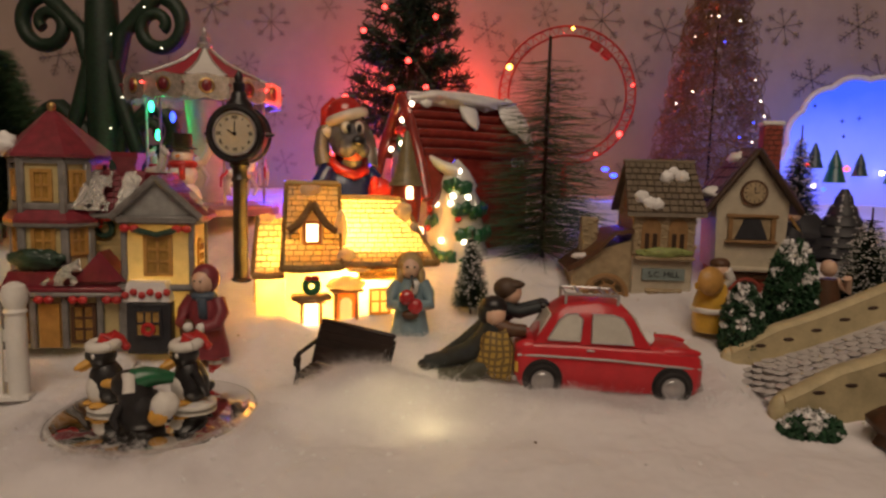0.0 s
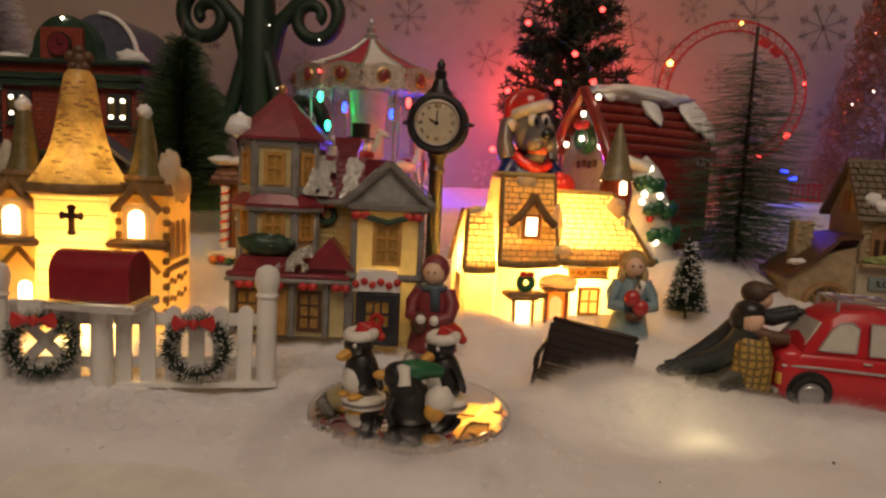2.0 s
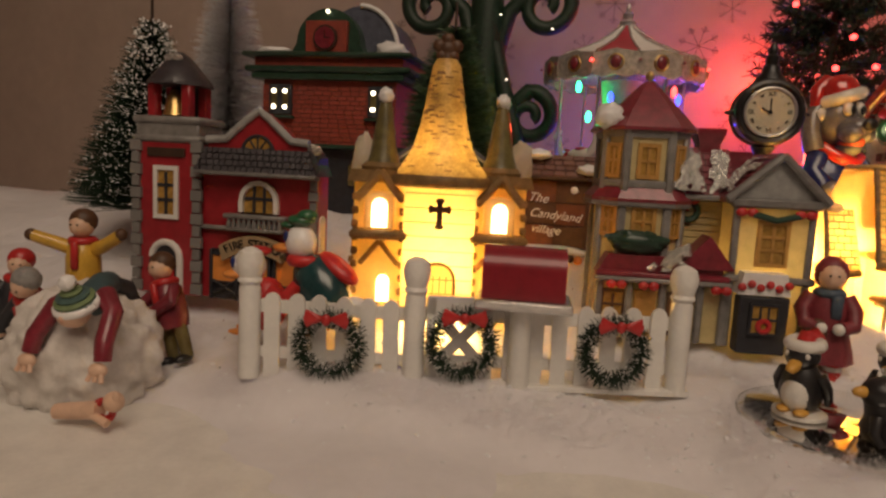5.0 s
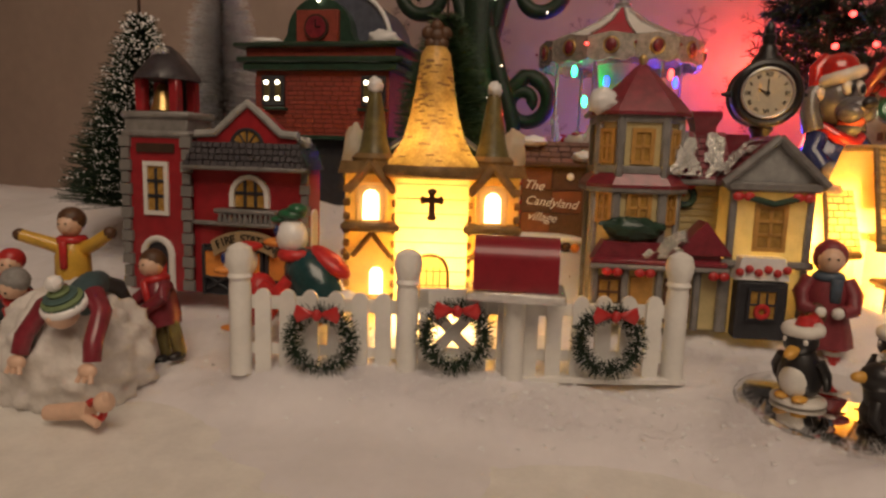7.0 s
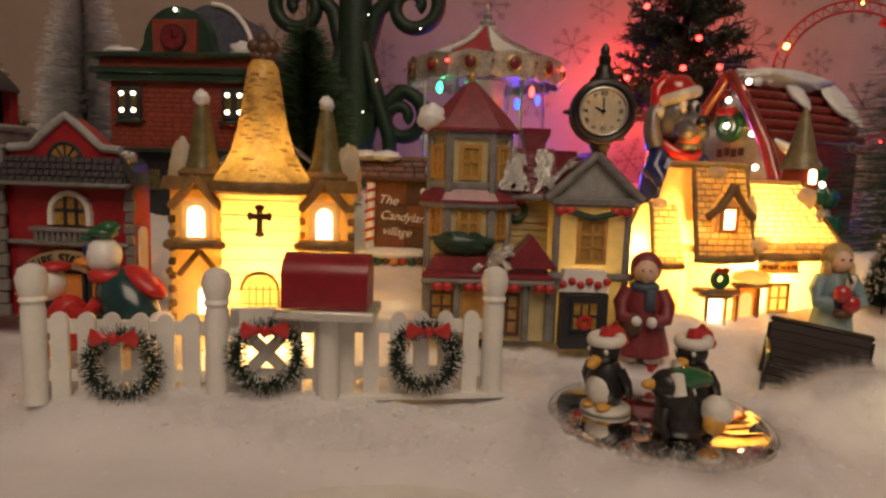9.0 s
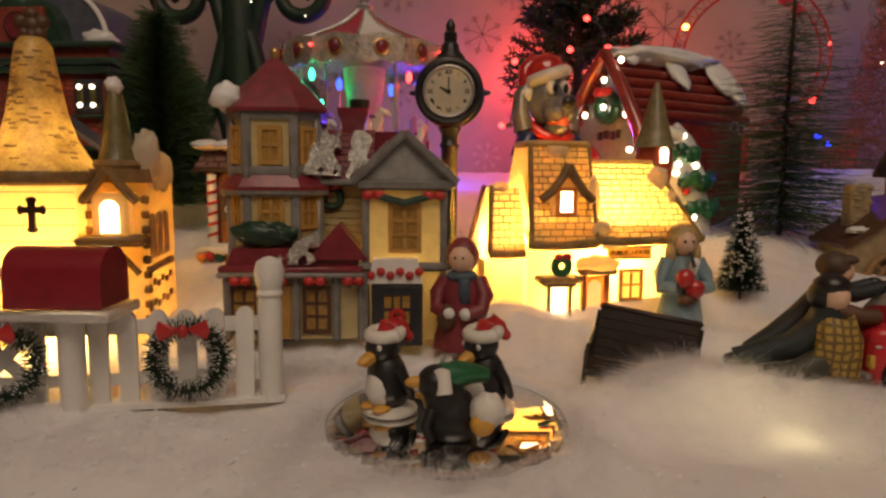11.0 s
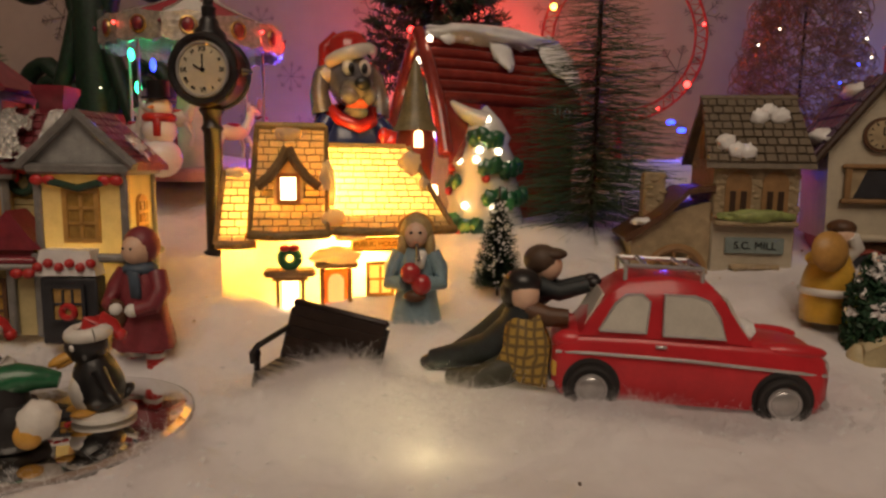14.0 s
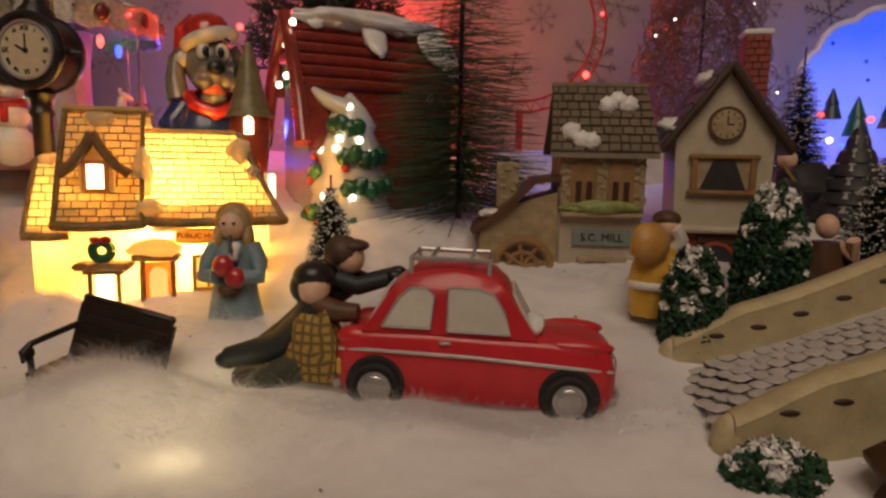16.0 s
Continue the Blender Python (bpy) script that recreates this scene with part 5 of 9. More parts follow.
# ---- pond with penguins ----
POND_X, POND_Y, POND_R, POND_L = -0.134, 0.345, 0.0535, 0.0590
pond = thing("mirror_pond", "round ice pond of reflecting glass set in cotton snow", "pond", pose(POND_X, POND_Y, 0.002, 0, 0, 0))
part("mirror", B().lathe([(1.0, 0), (1.0, 0.0018), (0.94, 0.003)], (0, 0, 0), 0, 72, POND_R, POND_L), MIRROR, pond, "round mirror with bevelled edge", 20)
part("rim", B().tube([((POND_R + 0.0003) * math.cos(2 * math.pi * i / 64), (POND_L + 0.0003) * math.sin(2 * math.pi * i / 64), 0.0010) for i in range(65)], 0.0009), GREY, pond, "dark glass edge")
PENGM = [mat("penguin_black", (0.014, 0.013, 0.014), 0.42, 0.4, 160, 0.15, coat=0.15), mat("penguin_white", (0.72, 0.69, 0.64), 0.45, 0.12, 150, 0.15), mat("penguin_beak", (0.62, 0.33, 0.06), 0.4, 0.2, 160, 0.1), REDCLOTH, GREEN_P]


def penguin(m, lean, hat_side):
    b = B()
    # thin snowy foot plate
    b.lathe([(0.0108, 0), (0.0126, 0.0012), (0.0124, 0.0028), (0.0085, 0.0042), (0.002, 0.0044)], (0, 0.001, 0), 1, 26)
    for s in (-1, 1):
        b.ell((s * 0.0040, -0.0075, 0.0048), (0.0034, 0.0052, 0.0016), 2, 12, 7)
    b.M = pose(0, 0, 0.004, lean, 0, 0)
    b.lathe([(0.0042, 0.0), (0.0082, 0.0022), (0.0100, 0.0070), (0.0098, 0.0125), (0.0082, 0.0185), (0.0062, 0.0225), (0.0050, 0.0240)], (0, 0.0008, 0), 0, 26)
    b.ell((0, -0.0042, 0.0092), (0.0072, 0.0064, 0.0092), 1, 20, 12)
    b.ell((0, 0.010, 0.004), (0.0042, 0.0046, 0.0022), 0, 12, 7, rx=30)
    b.ell((0, -0.0004, 0.0282), (0.0078, 0.0082, 0.0076), 0, 22, 14)
    b.ell((0, -0.0088, 0.0256), (0.0030, 0.0068, 0.0022), 2, 16, 9, rx=14)
    b.ell((0, -0.0080, 0.0238), (0.0024, 0.0050, 0.0014), 2, 14, 8, rx=20)
    for s in (-1, 1):
        b.tube([(s * 0.0082, 0.0005, 0.0190), (s * 0.0116, 0.0015, 0.0130), (s * 0.0118, 0.0035, 0.0070), (s * 0.0108, 0.0050, 0.0040)], 0.0030, 0, 10, 0.0014)
        b.ell((s * 0.0046, -0.0064, 0.0298), (0.0013, 0.0010, 0.0015), 1, 10, 7)
    # hat: rolled white brim and a soft cone that falls back
    b.ring((0, 0.0016, 0.0335), 0.0066, 0.0031, 1, 26, 10, plane="xy")
    b.tube([(0, 0.0024, 0.0330), (0, 0.0036, 0.0372), (hat_side * 0.0016, 0.0068, 0.0380), (hat_side * 0.0030, 0.0100, 0.0350), (hat_side * 0.0036, 0.0115, 0.0315)], 0.0046, 3, 14, 0.0020)
    b.ell((hat_side * 0.0037, 0.0120, 0.0300), 0.0026, 3, 10, 7)
    single("penguin_figurine", b, PENGM, "black and white painted penguin figurine with a red winter hat", "figurine", m, "penguins on the pond", angle=60)


penguin(pose(-0.1608, 0.3440, 0.0050, 0, 0, -38), 6, 1)
penguin(pose(-0.1160, 0.3520, 0.0050, 0, 0, -44), 8, 1)
# the one that tumbles: dark back, green stocking hat, pale bobble with orange foot below
b = B()
b.lathe([(0.0060, 0.0), (0.0110, 0.003), (0.0118, 0.008), (0.0100, 0.014), (0.0080, 0.019)], (0.0, 0.0, 0.0), 0, 26)
b.tube([(-0.001, 0, 0.012), (-0.003, -0.001, 0.019), (-0.0045, -0.001, 0.0235)], 0.0095, 0, 16, 0.0082)
b.ell((-0.006, -0.002, 0.0245), (0.0085, 0.0078, 0.0076), 0, 20, 12)
b.ell((-0.0145, -0.004, 0.0250), (0.0048, 0.0026, 0.0026), 2, 14, 8, rz=15)
b.M = pose(0, 0, 0, 0, 0, 8)
b.tube([(-0.0035, -0.0075, 0.0215), (-0.0045, -0.0050, 0.0300), (-0.0030, 0.0030, 0.0320), (-0.0010, 0.0080, 0.0250)], 0.0034, 1, 12)
b.tube([(-0.0030, 0.0, 0.0255), (0.0030, 0.001, 0.0275), (0.0090, 0.003, 0.0270), (0.0150, 0.005, 0.0255)], 0.0072, 4, 16, 0.0030)
b.M = Matrix()
b.ell((0.0150, -0.0060, 0.0150), (0.0072, 0.0066, 0.0074), 1, 20, 12, lump=0.18).ell((0.0130, -0.0092, 0.0100), (0.0052, 0.0040, 0.0048), 2, 14, 9)
b.tube([(0.004, 0.004, 0.012), (0.011, -0.001, 0.013), (0.015, -0.005, 0.014)], 0.0050, 0, 12, 0.0050)
b.tube([(-0.008, -0.006, 0.014), (-0.010, -0.010, 0.008), (-0.007, -0.012, 0.003)], 0.0030, 0, 10, 0.0016)
single("penguin_figurine", b, PENGM, "black and white penguin figurine in green hat tumbling on ice", "figurine", pose(-0.1300, 0.3210, 0.0040, 0, 0, 0), "penguins on the pond", angle=60)

# ---- standing figurines ----
FIGM = [REDCLOTH, SKIN, BLUECOAT, WHITE, BROWN, YELLOW, CHARCOAL, mat("dark_rose_coat", (0.22, 0.035, 0.045), 0.45, 0.3, 160, 0.2), mat("slate_scarf", (0.07, 0.10, 0.14), 0.5, 0.3, 200, 0.2), mat("blonde_paint", (0.42, 0.30, 0.13), 0.5, 0.3, 200, 0.3), OCHRE, DKGREEN, mat("red_mitten_gloss", (0.45, 0.03, 0.035), 0.2, 0.2, 100, 0.05, coat=0.6), BLACK]


def folds(prof, n=26, depth=0.06, c=(0, 0, 0), b=None, mi=0, sy=0.85):
    vs, fs = [], []
    for j, (r, z) in enumerate(prof):
        k = depth * (1 - j / (len(prof) - 1))
        for i in range(n):
            a = 2 * math.pi * i / n
            q = r * (1 + k * math.cos(a * 7 + j * 0.3))
            vs.append((c[0] + q * math.cos(a), c[1] + sy * q * math.sin(a), c[2] + z))
    for j in range(len(prof) - 1):
        for i in range(n):
            fs.append([j * n + i, j * n + (i + 1) % n, (j + 1) * n + (i + 1) % n, (j + 1) * n + i])
    fs += [list(range(n))[::-1], [(len(prof) - 1) * n + i for i in range(n)]]
    return b.add(vs, fs, mi)


b = B()
for s in (-1, 1):
    b.lathe([(0.0052, 0), (0.0055, 0.004), (0.0042, 0.010), (0.0045, 0.018)], (s * 0.0062, 0, 0), 0, 12)
    b.lathe([(0.0047, 0.0085), (0.0048, 0.011)], (s * 0.0062, 0, 0), 3, 12)
folds([(0.0158, 0.014), (0.0150, 0.020), (0.0125, 0.030), (0.0112, 0.040), (0.0105, 0.048), (0.0070, 0.056)], b=b, mi=7)
for s in (-1, 1):
    b.tube([(s * 0.0090, 0, 0.052), (s * 0.0135, -0.003, 0.044), (s * 0.0120, -0.009, 0.037), (s * 0.006, -0.0125, 0.036)], 0.0048, 7, 10, 0.004)
    b.ell((s * 0.0045, -0.0135, 0.0355), 0.0034, 3, 10, 7)
b.ell((0, -0.001, 0.054), (0.0088, 0.0080, 0.0042), 8).box((0.003, -0.009, 0.047), (0.006, 0.003, 0.014), 8, 0.3, 0, 8)
b.ell((-0.006, -0.012, 0.033), (0.0055, 0.004, 0.0075), 4)
b.ell((0, -0.002, 0.0640), (0.0074, 0.0074, 0.0082), 1)
b.ell((0, 0.0010, 0.0655), (0.0092, 0.0086, 0.0098), 7).ell((0, -0.0045, 0.0635), (0.0062, 0.0056, 0.0070), 1)
for s in (-1, 1):
    b.ell((s * 0.0022, -0.0098, 0.0650), 0.0007, 13, 6, 5)
single("girl_figurine", b, FIGM, "painted figurine in dark rose coat and hood beside the townhouse", "figurine", pose(-0.1315, 0.4110, 0.0045, 0, 0, -8))

b = B()
folds([(0.0162, 0.0), (0.0155, 0.006), (0.0120, 0.024), (0.0100, 0.036), (0.0102, 0.046), (0.0060, 0.055)], b=b, mi=2, depth=0.08)
for s in (-1, 1):
    b.tube([(s * 0.0085, 0, 0.052), (s * 0.0130, -0.002, 0.044), (s * 0.0135, -0.006, 0.037), (s * 0.006, -0.0110, 0.0375)], 0.0047, 2, 10, 0.0042)
b.ell((-0.0025, -0.0125, 0.0430), (0.0056, 0.0045, 0.0058), 12).ell((0.0035, -0.0125, 0.0370), (0.0056, 0.0045, 0.0056), 12)
b.ell((0.0, -0.011, 0.0305), (0.006, 0.004, 0.0034), 4).box((0.003, -0.0105, 0.050), (0.005, 0.004, 0.010), 3, 0.3, 0, 0, 14)
b.ell((0, 0.0008, 0.0635), (0.0092, 0.0086, 0.0098), 9).ell((0, -0.0030, 0.0625), (0.0066, 0.0068, 0.0076), 1)
for s in (-1, 1):
    b.ell((s * 0.0074, -0.001, 0.056), (0.0030, 0.0040, 0.0075), 9)
    b.ell((s * 0.0024, -0.0094, 0.0640), (0.0010, 0.0006, 0.0008), 13, 6, 5)
b.cyl((0.0005, -0.0098, 0.0580), (0.002, -0.014, 0.0500), 0.0010, mi=13, n=8)
b.ring((0, 0.001, 0.0640), 0.0092, 0.0010, 10, a0=0, a1=180)
single("girl_figurine", b, FIGM, "painted figurine in pale blue coat holding red mittens", "figurine", pose(0.0, 0.4650, 0.0085, 0, 0, 6) @ Matrix.Scale(1.04, 4))

# ---- bench ----
BENCHW = mat("dark_bench_wood", (0.022, 0.012, 0.009), 0.45, 0.35, 160, 0.25)


def bench():
    bn = thing("park_bench", "dark brown slatted bench with scrolled iron arms half in snow", "bench", pose(-0.0375, 0.404, -0.003, 0, 7, -16))
    W = 0.052
    for k in range(5):
        part("back_slat", B().box((0, 0.0035 + k * 0.0014, 0.0185 + k * 0.0051), (W, 0.0024, 0.0053), 0, 0.12, 0, -16), BENCHW, bn)
    part("top_rail", B().box((0, 0.0102, 0.0425), (W + 0.002, 0.0034, 0.0036), 0, 0.35), BENCHW, bn)
    for k in range(4):
        part("seat_slat", B().box((0, -0.0015 - k * 0.0052, 0.0150 - 0.0006 * k), (W, 0.0050, 0.0022), 0, 0.2), BENCHW, bn)
    for s in (-1, 1):
        a = B()
        x = s * (W / 2 + 0.0004)
        a.tube([(x, 0.010, 0.040), (x, 0.0035, 0.016), (x, 0.004, 0.004), (x, 0.006, 0.0)], 0.0014, 0, 8)
        a.tube([(x, 0.0065, 0.030), (x, 0.0, 0.0290), (x, -0.010, 0.0275), (x, -0.017, 0.0265), (x, -0.0215, 0.0235), (x, -0.0205, 0.0195), (x, -0.0170, 0.0205)], 0.0015, 0, 8)
        a.tube([(x, -0.0185, 0.0250), (x, -0.0165, 0.013), (x, -0.0185, 0.004), (x, -0.0215, 0.001), (x, -0.0195, -0.001)], 0.0015, 0, 8)
        a.ell((x, -0.0185, 0.0220), (0.0016, 0.0032, 0.0032)).ell((x, -0.0205, 0.0030), (0.0016, 0.003, 0.003))
        part("arm", a, BLACK, bn, "scrolled black iron arm")
    # black strip that stands in for the shade under the seat's front edge
    part("shadow_rail", B().box((0, -0.019, 0.0125), (W, 0.0022, 0.003)), BLACK, bn)


bench()

# ---- car and the two figurines that push it ----
def car():
    c = thing("red_car", "red painted toy sedan with silver roof rack and trim", "toy car", pose(0.1295, 0.4085, 0.0045, 0, 1.2, -1.5))
    L0, L1, W = -0.0565, 0.0585, 0.021
    # half-width by height, section by section along the car
    lower = [(L0, 0.010, 0.0285), (L0 + 0.004, 0.006, 0.0325), (-0.045, 0.005, 0.0345), (-0.02, 0.005, 0.0350), (0.012, 0.005, 0.0345), (0.030, 0.005, 0.0345), (0.045, 0.005, 0.0335), (L1 - 0.004, 0.006, 0.0315), (L1, 0.009, 0.0280)]
    b = B()
    vs, fs = [], []
    ring = 14
    for x, z0, z1 in lower:
        e = 1.0 if L0 + 0.002 < x < L1 - 0.002 else 0.88
        pr = [(-W * 0.93, z0), (-W, z0 + 0.004), (-W * 1.02, z0 + 0.012), (-W, z1 - 0.0035), (-W * 0.93, z1 - 0.0008), (-W * 0.5, z1 + 0.0008), (0, z1 + 0.0012)]
        pr = pr + [(-y, z) for y, z in pr[::-1]]
        vs += [(x, y * e, z) for y, z in pr]
    for j in range(len(lower) - 1):
        for i in range(ring):
            fs.append([j * ring + i, j * ring + (i + 1) % ring, (j + 1) * ring + (i + 1) % ring, (j + 1) * ring + i])
    fs += [list(range(ring))[::-1], [(len(lower) - 1) * ring + i for i in range(ring)]]
    b.add(vs, fs)
    body = part("body", b, CARRED, c, "red rounded body", 60)
    for s in (-1, 1):
        part("fender", B().ell((0.043, s * 0.0165, 0.0318), (0.0150, 0.0046, 0.0036), 0, 18, 10), CARRED, body)
        part("fender", B().ell((-0.049, s * 0.0165, 0.0300), (0.0085, 0.0046, 0.0050), 0, 18, 10), CARRED, body)
    # cabin
    cb = B()
    secs = [(-0.046, 0.0335, 0.0345, 0.92), (-0.034, 0.034, 0.0535, 0.84), (-0.026, 0.034, 0.0590, 0.78), (-0.008, 0.034, 0.0610, 0.77), (0.008, 0.034, 0.0590, 0.78), (0.014, 0.034, 0.0535, 0.84), (0.0265, 0.0335, 0.0345, 0.92)]
    vs, fs = [], []
    for x, z0, z1, e in secs:
        pr = [(-W * 0.96, z0), (-W * (0.96 + e) / 2, (z0 + z1) / 2), (-W * e, z1 - 0.0015), (-W * e * 0.8, z1), (0, z1 + 0.0008)]
        pr = pr + [(-y, z) for y, z in pr[::-1]][1:]
        vs += [(x, y, z) for y, z in pr]
    r9 = 9
    for j in range(len(secs) - 1):
        for i in range(r9 - 1):
            fs.append([j * r9 + i, j * r9 + i + 1, (j + 1) * r9 + i + 1, (j + 1) * r9 + i])
    cb.add(vs, fs)
    part("cabin", cb, CARRED, body, "", 60)
    for s in (-1, 1):
        def pane(nm, pts, m):
            q = B()
            vv = [(x, s * (W * (0.985 - 0.14 * (z - 0.034) / 0.022)), z) for x, z in pts]
            vv2 = [(x, s * (abs(y) + 0.0007), z) for x, y, z in vv]
            n = len(pts)
            q.add(vv + vv2, [list(range(n, 2 * n)), list(range(n))[::-1]] + [[i, (i + 1) % n, n + (i + 1) % n, n + i] for i in range(n)])
            w = part(nm, q, m, body, "frosted side window")
            part("window_trim", B().tube([(x, s * (abs(y) + 0.0006), z) for (x, y, z) in vv + vv[:1]], 0.0006, 0, 6), SILVER, w)
        pane("side_window", [(-0.0375, 0.0365), (-0.0175, 0.0365), (-0.0165, 0.0500), (-0.020, 0.0530), (-0.0265, 0.0525), (-0.031, 0.0485)], FROST)
        pane("side_window", [(-0.0105, 0.0360), (0.0155, 0.0360), (0.0125, 0.0450), (0.0080, 0.0515), (0.0020, 0.0535), (-0.0105, 0.0535)], FROST)
        part("side_trim", B().tube([(L0 + 0.001, s * 0.0200, 0.0255), (-0.04, s * 0.0217, 0.0262), (0.0, s * 0.0218, 0.0258), (0.04, s * 0.0217, 0.0240), (L1 - 0.001, s * 0.0200, 0.0230)], 0.0008, 0, 6), SILVER, body, "silver side trim")
        part("door_handle", B().box((-0.011, s * 0.0218, 0.0310), (0.005, 0.0014, 0.0014), 0, 0.3), SILVER, body)
        part("tail_light", B().box((L0 + 0.001, s * 0.0175, 0.0175), (0.003, 0.005, 0.0075), 0, 0.3), YELLOW, body, "yellow tail light")
        part("headlight", B().ell((L1 - 0.001, s * 0.0150, 0.0250), (0.002, 0.0042, 0.0042)), SILVER, body)
    rearw = B().add([(-0.0425, -0.017, 0.0370), (-0.0425, 0.017, 0.0370), (-0.0355, 0.0155, 0.0515), (-0.0355, -0.0155, 0.0515), (-0.0437, -0.017, 0.0376), (-0.0437, 0.017, 0.0376), (-0.0367, 0.0155, 0.0521), (-0.0367, -0.0155, 0.0521)], [[4, 5, 6, 7], [0, 1, 5, 4], [1, 2, 6, 5], [2, 3, 7, 6], [3, 0, 4, 7]])
    part("rear_window", rearw, FROST, body, "frosted rear window")
    frw = B().add([(0.0235, -0.017, 0.0370), (0.0235, 0.017, 0.0370), (0.0155, 0.0155, 0.0515), (0.0155, -0.0155, 0.0515), (0.0248, -0.017, 0.0376), (0.0248, 0.017, 0.0376), (0.0168, 0.0155, 0.0521), (0.0168, -0.0155, 0.0521)], [[4, 5, 6, 7], [0, 1, 5, 4], [1, 2, 6, 5], [2, 3, 7, 6], [3, 0, 4, 7]])
    part("windscreen", frw, FROST, body, "snowy windscreen")
    snow_lump(body, (0.0255, -0.008, 0.0385), (0.004, 0.010, 0.004), SNOW, seed=4)
    for s in (-1, 1):
        part("bumper", B().tube([(s * 0.0575 + 0.001, -0.019, 0.010), (s * 0.0600 + 0.001, -0.010, 0.010), (s * 0.0600 + 0.001, 0.010, 0.010), (s * 0.0575 + 0.001, 0.019, 0.010)], 0.0018), SILVER, body, "silver bumper")
    # wheels
    for x in (-0.0395, 0.0405):
        for s in (-1, 1):
            part("wheel_arch", B().cyl((x, s * 0.0195, 0.0115), (x, s * 0.0218, 0.0115), 0.0125, n=28), BLACK, body)
            ty = part("wheel", B().cyl((x, s * 0.0165, 0.0105), (x, s * 0.0232, 0.0105), 0.0108, n=30).ring((x, s * 0.0228, 0.0105), 0.0092, 0.0014, n=30), mat("tyre_rubber", (0.02, 0.018, 0.018), 0.7, 0.3, 150, 0.2) if "tyre_rubber" not in bpy.data.materials else bpy.data.materials["tyre_rubber"], c, "black tyre")
            part("hubcap", B().ell((x, s * 0.0230, 0.0105), (0.0062, 0.0022, 0.0062), 0, 20, 9).ring((x, s * 0.0238, 0.0105), 0.0062, 0.0008, n=24), SILVER, ty, "silver hubcap")
    # roof rack
    rk = B()
    R = [(-0.027, -0.0135), (0.0055, -0.0135), (0.0055, 0.0135), (-0.027, 0.0135)]
    rk.tube([(x, y, 0.0645) for x, y in R + R[:1]], 0.0011)
    for x in (-0.0185, -0.002):
        rk.tube([(x, -0.0135, 0.0650), (x, 0.0135, 0.0650)], 0.0010)
    for x, y in R:
        rk.cyl((x, y, 0.058), (x, y, 0.065), 0.0010, n=8)
    part("roof_rack", rk, SILVER, c, "silver roof rack")


car()

b = B()  # kneeling figure in a plaid scarf
PLAID = bpy.data.materials.new("yellow_plaid_paint")
PLAID.use_nodes = True
nt = PLAID.node_tree
tc, bs = nt.nodes.new("ShaderNodeTexCoord"), nt.nodes["Principled BSDF"]
w1, w2 = nt.nodes.new("ShaderNodeTexWave"), nt.nodes.new("ShaderNodeTexWave")
w1.bands_direction, w2.bands_direction = "X", "Z"
mx = nt.nodes.new("ShaderNodeMath"); mx.operation = "MAXIMUM"
rp = nt.nodes.new("ShaderNodeValToRGB")
for w in (w1, w2):
    w.inputs["Scale"].default_value, w.inputs["Distortion"].default_value = 75, 4.0
    nt.links.new(tc.outputs["Object"], w.inputs["Vector"])
nt.links.new(w1.outputs[1], mx.inputs[0]); nt.links.new(w2.outputs[1], mx.inputs[1])
nt.links.new(mx.outputs[0], rp.inputs[0]); nt.links.new(rp.outputs[0], bs.inputs["Base Color"])
rp.color_ramp.elements[0].color, rp.color_ramp.elements[1].color = (0.42, 0.27, 0.05, 1), (0.13, 0.085, 0.03, 1)
rp.color_ramp.elements[0].position, rp.color_ramp.elements[1].position = 0.45, 1.0
bs.inputs["Roughness"].default_value = 0.6
FIG2 = [mat("dark_teal_cloth", (0.018, 0.025, 0.028), 0.55, 0.35, 160, 0.25), SKIN, PLAID, mat("brown_cap", (0.075, 0.045, 0.028), 0.55, 0.3, 200, 0.25), BLACK, mat("olive_trouser", (0.055, 0.055, 0.035), 0.55, 0.3, 160, 0.2), BROWN]
b.tube([(-0.040, 0.004, 0.009), (-0.026, 0.002, 0.013), (-0.012, 0, 0.018), (0.000, 0, 0.028), (0.006, 0, 0.038)], 0.0050, 0, 12, 0.0098)
b.tube([(-0.030, -0.008, 0.004), (-0.014, -0.010, 0.006), (0.0, -0.006, 0.012)], 0.0045, 5, 12, 0.0075)
b.ell((-0.040, 0.003, 0.008), (0.006, 0.004, 0.004), 4)
b.add([(-0.007, -0.011, 0.016), (0.004, -0.0135, 0.006), (0.016, -0.0125, 0.004), (0.017, -0.011, 0.024), (0.012, -0.010, 0.038), (0.000, -0.0115, 0.030), (0.005, -0.0155, 0.020)], [[0, 1, 6], [1, 2, 6], [2, 3, 6], [3, 4, 6], [4, 5, 6], [5, 0, 6]], 2)
b.ell((0.006, -0.003, 0.022), (0.0115, 0.0110, 0.0165), 2, 16, 11, ry=-14)
b.tube([(0.006, -0.004, 0.038), (0.016, -0.006, 0.036), (0.025, -0.006, 0.036)], 0.0055, 6, 10, 0.004)
b.ell((0.0045, -0.004, 0.0455), (0.0072, 0.0072, 0.0078), 1).ell((0.0035, -0.002, 0.0505), (0.0090, 0.0086, 0.0068), 4).ell((0.0000, -0.001, 0.0455), (0.0072, 0.0078, 0.0078), 4)
single("boy_figurine", b, FIG2, "crouching figurine in dark coat and yellow plaid scarf pushing the car", "figurine", pose(0.0555, 0.408, 0.008, 0, 0, -4))
b = B()
b.tube([(-0.030, 0.0, 0.012), (-0.016, 0.0, 0.022), (-0.004, 0, 0.032), (0.006, 0, 0.042), (0.012, 0, 0.048)], 0.0050, 0, 12, 0.0088)
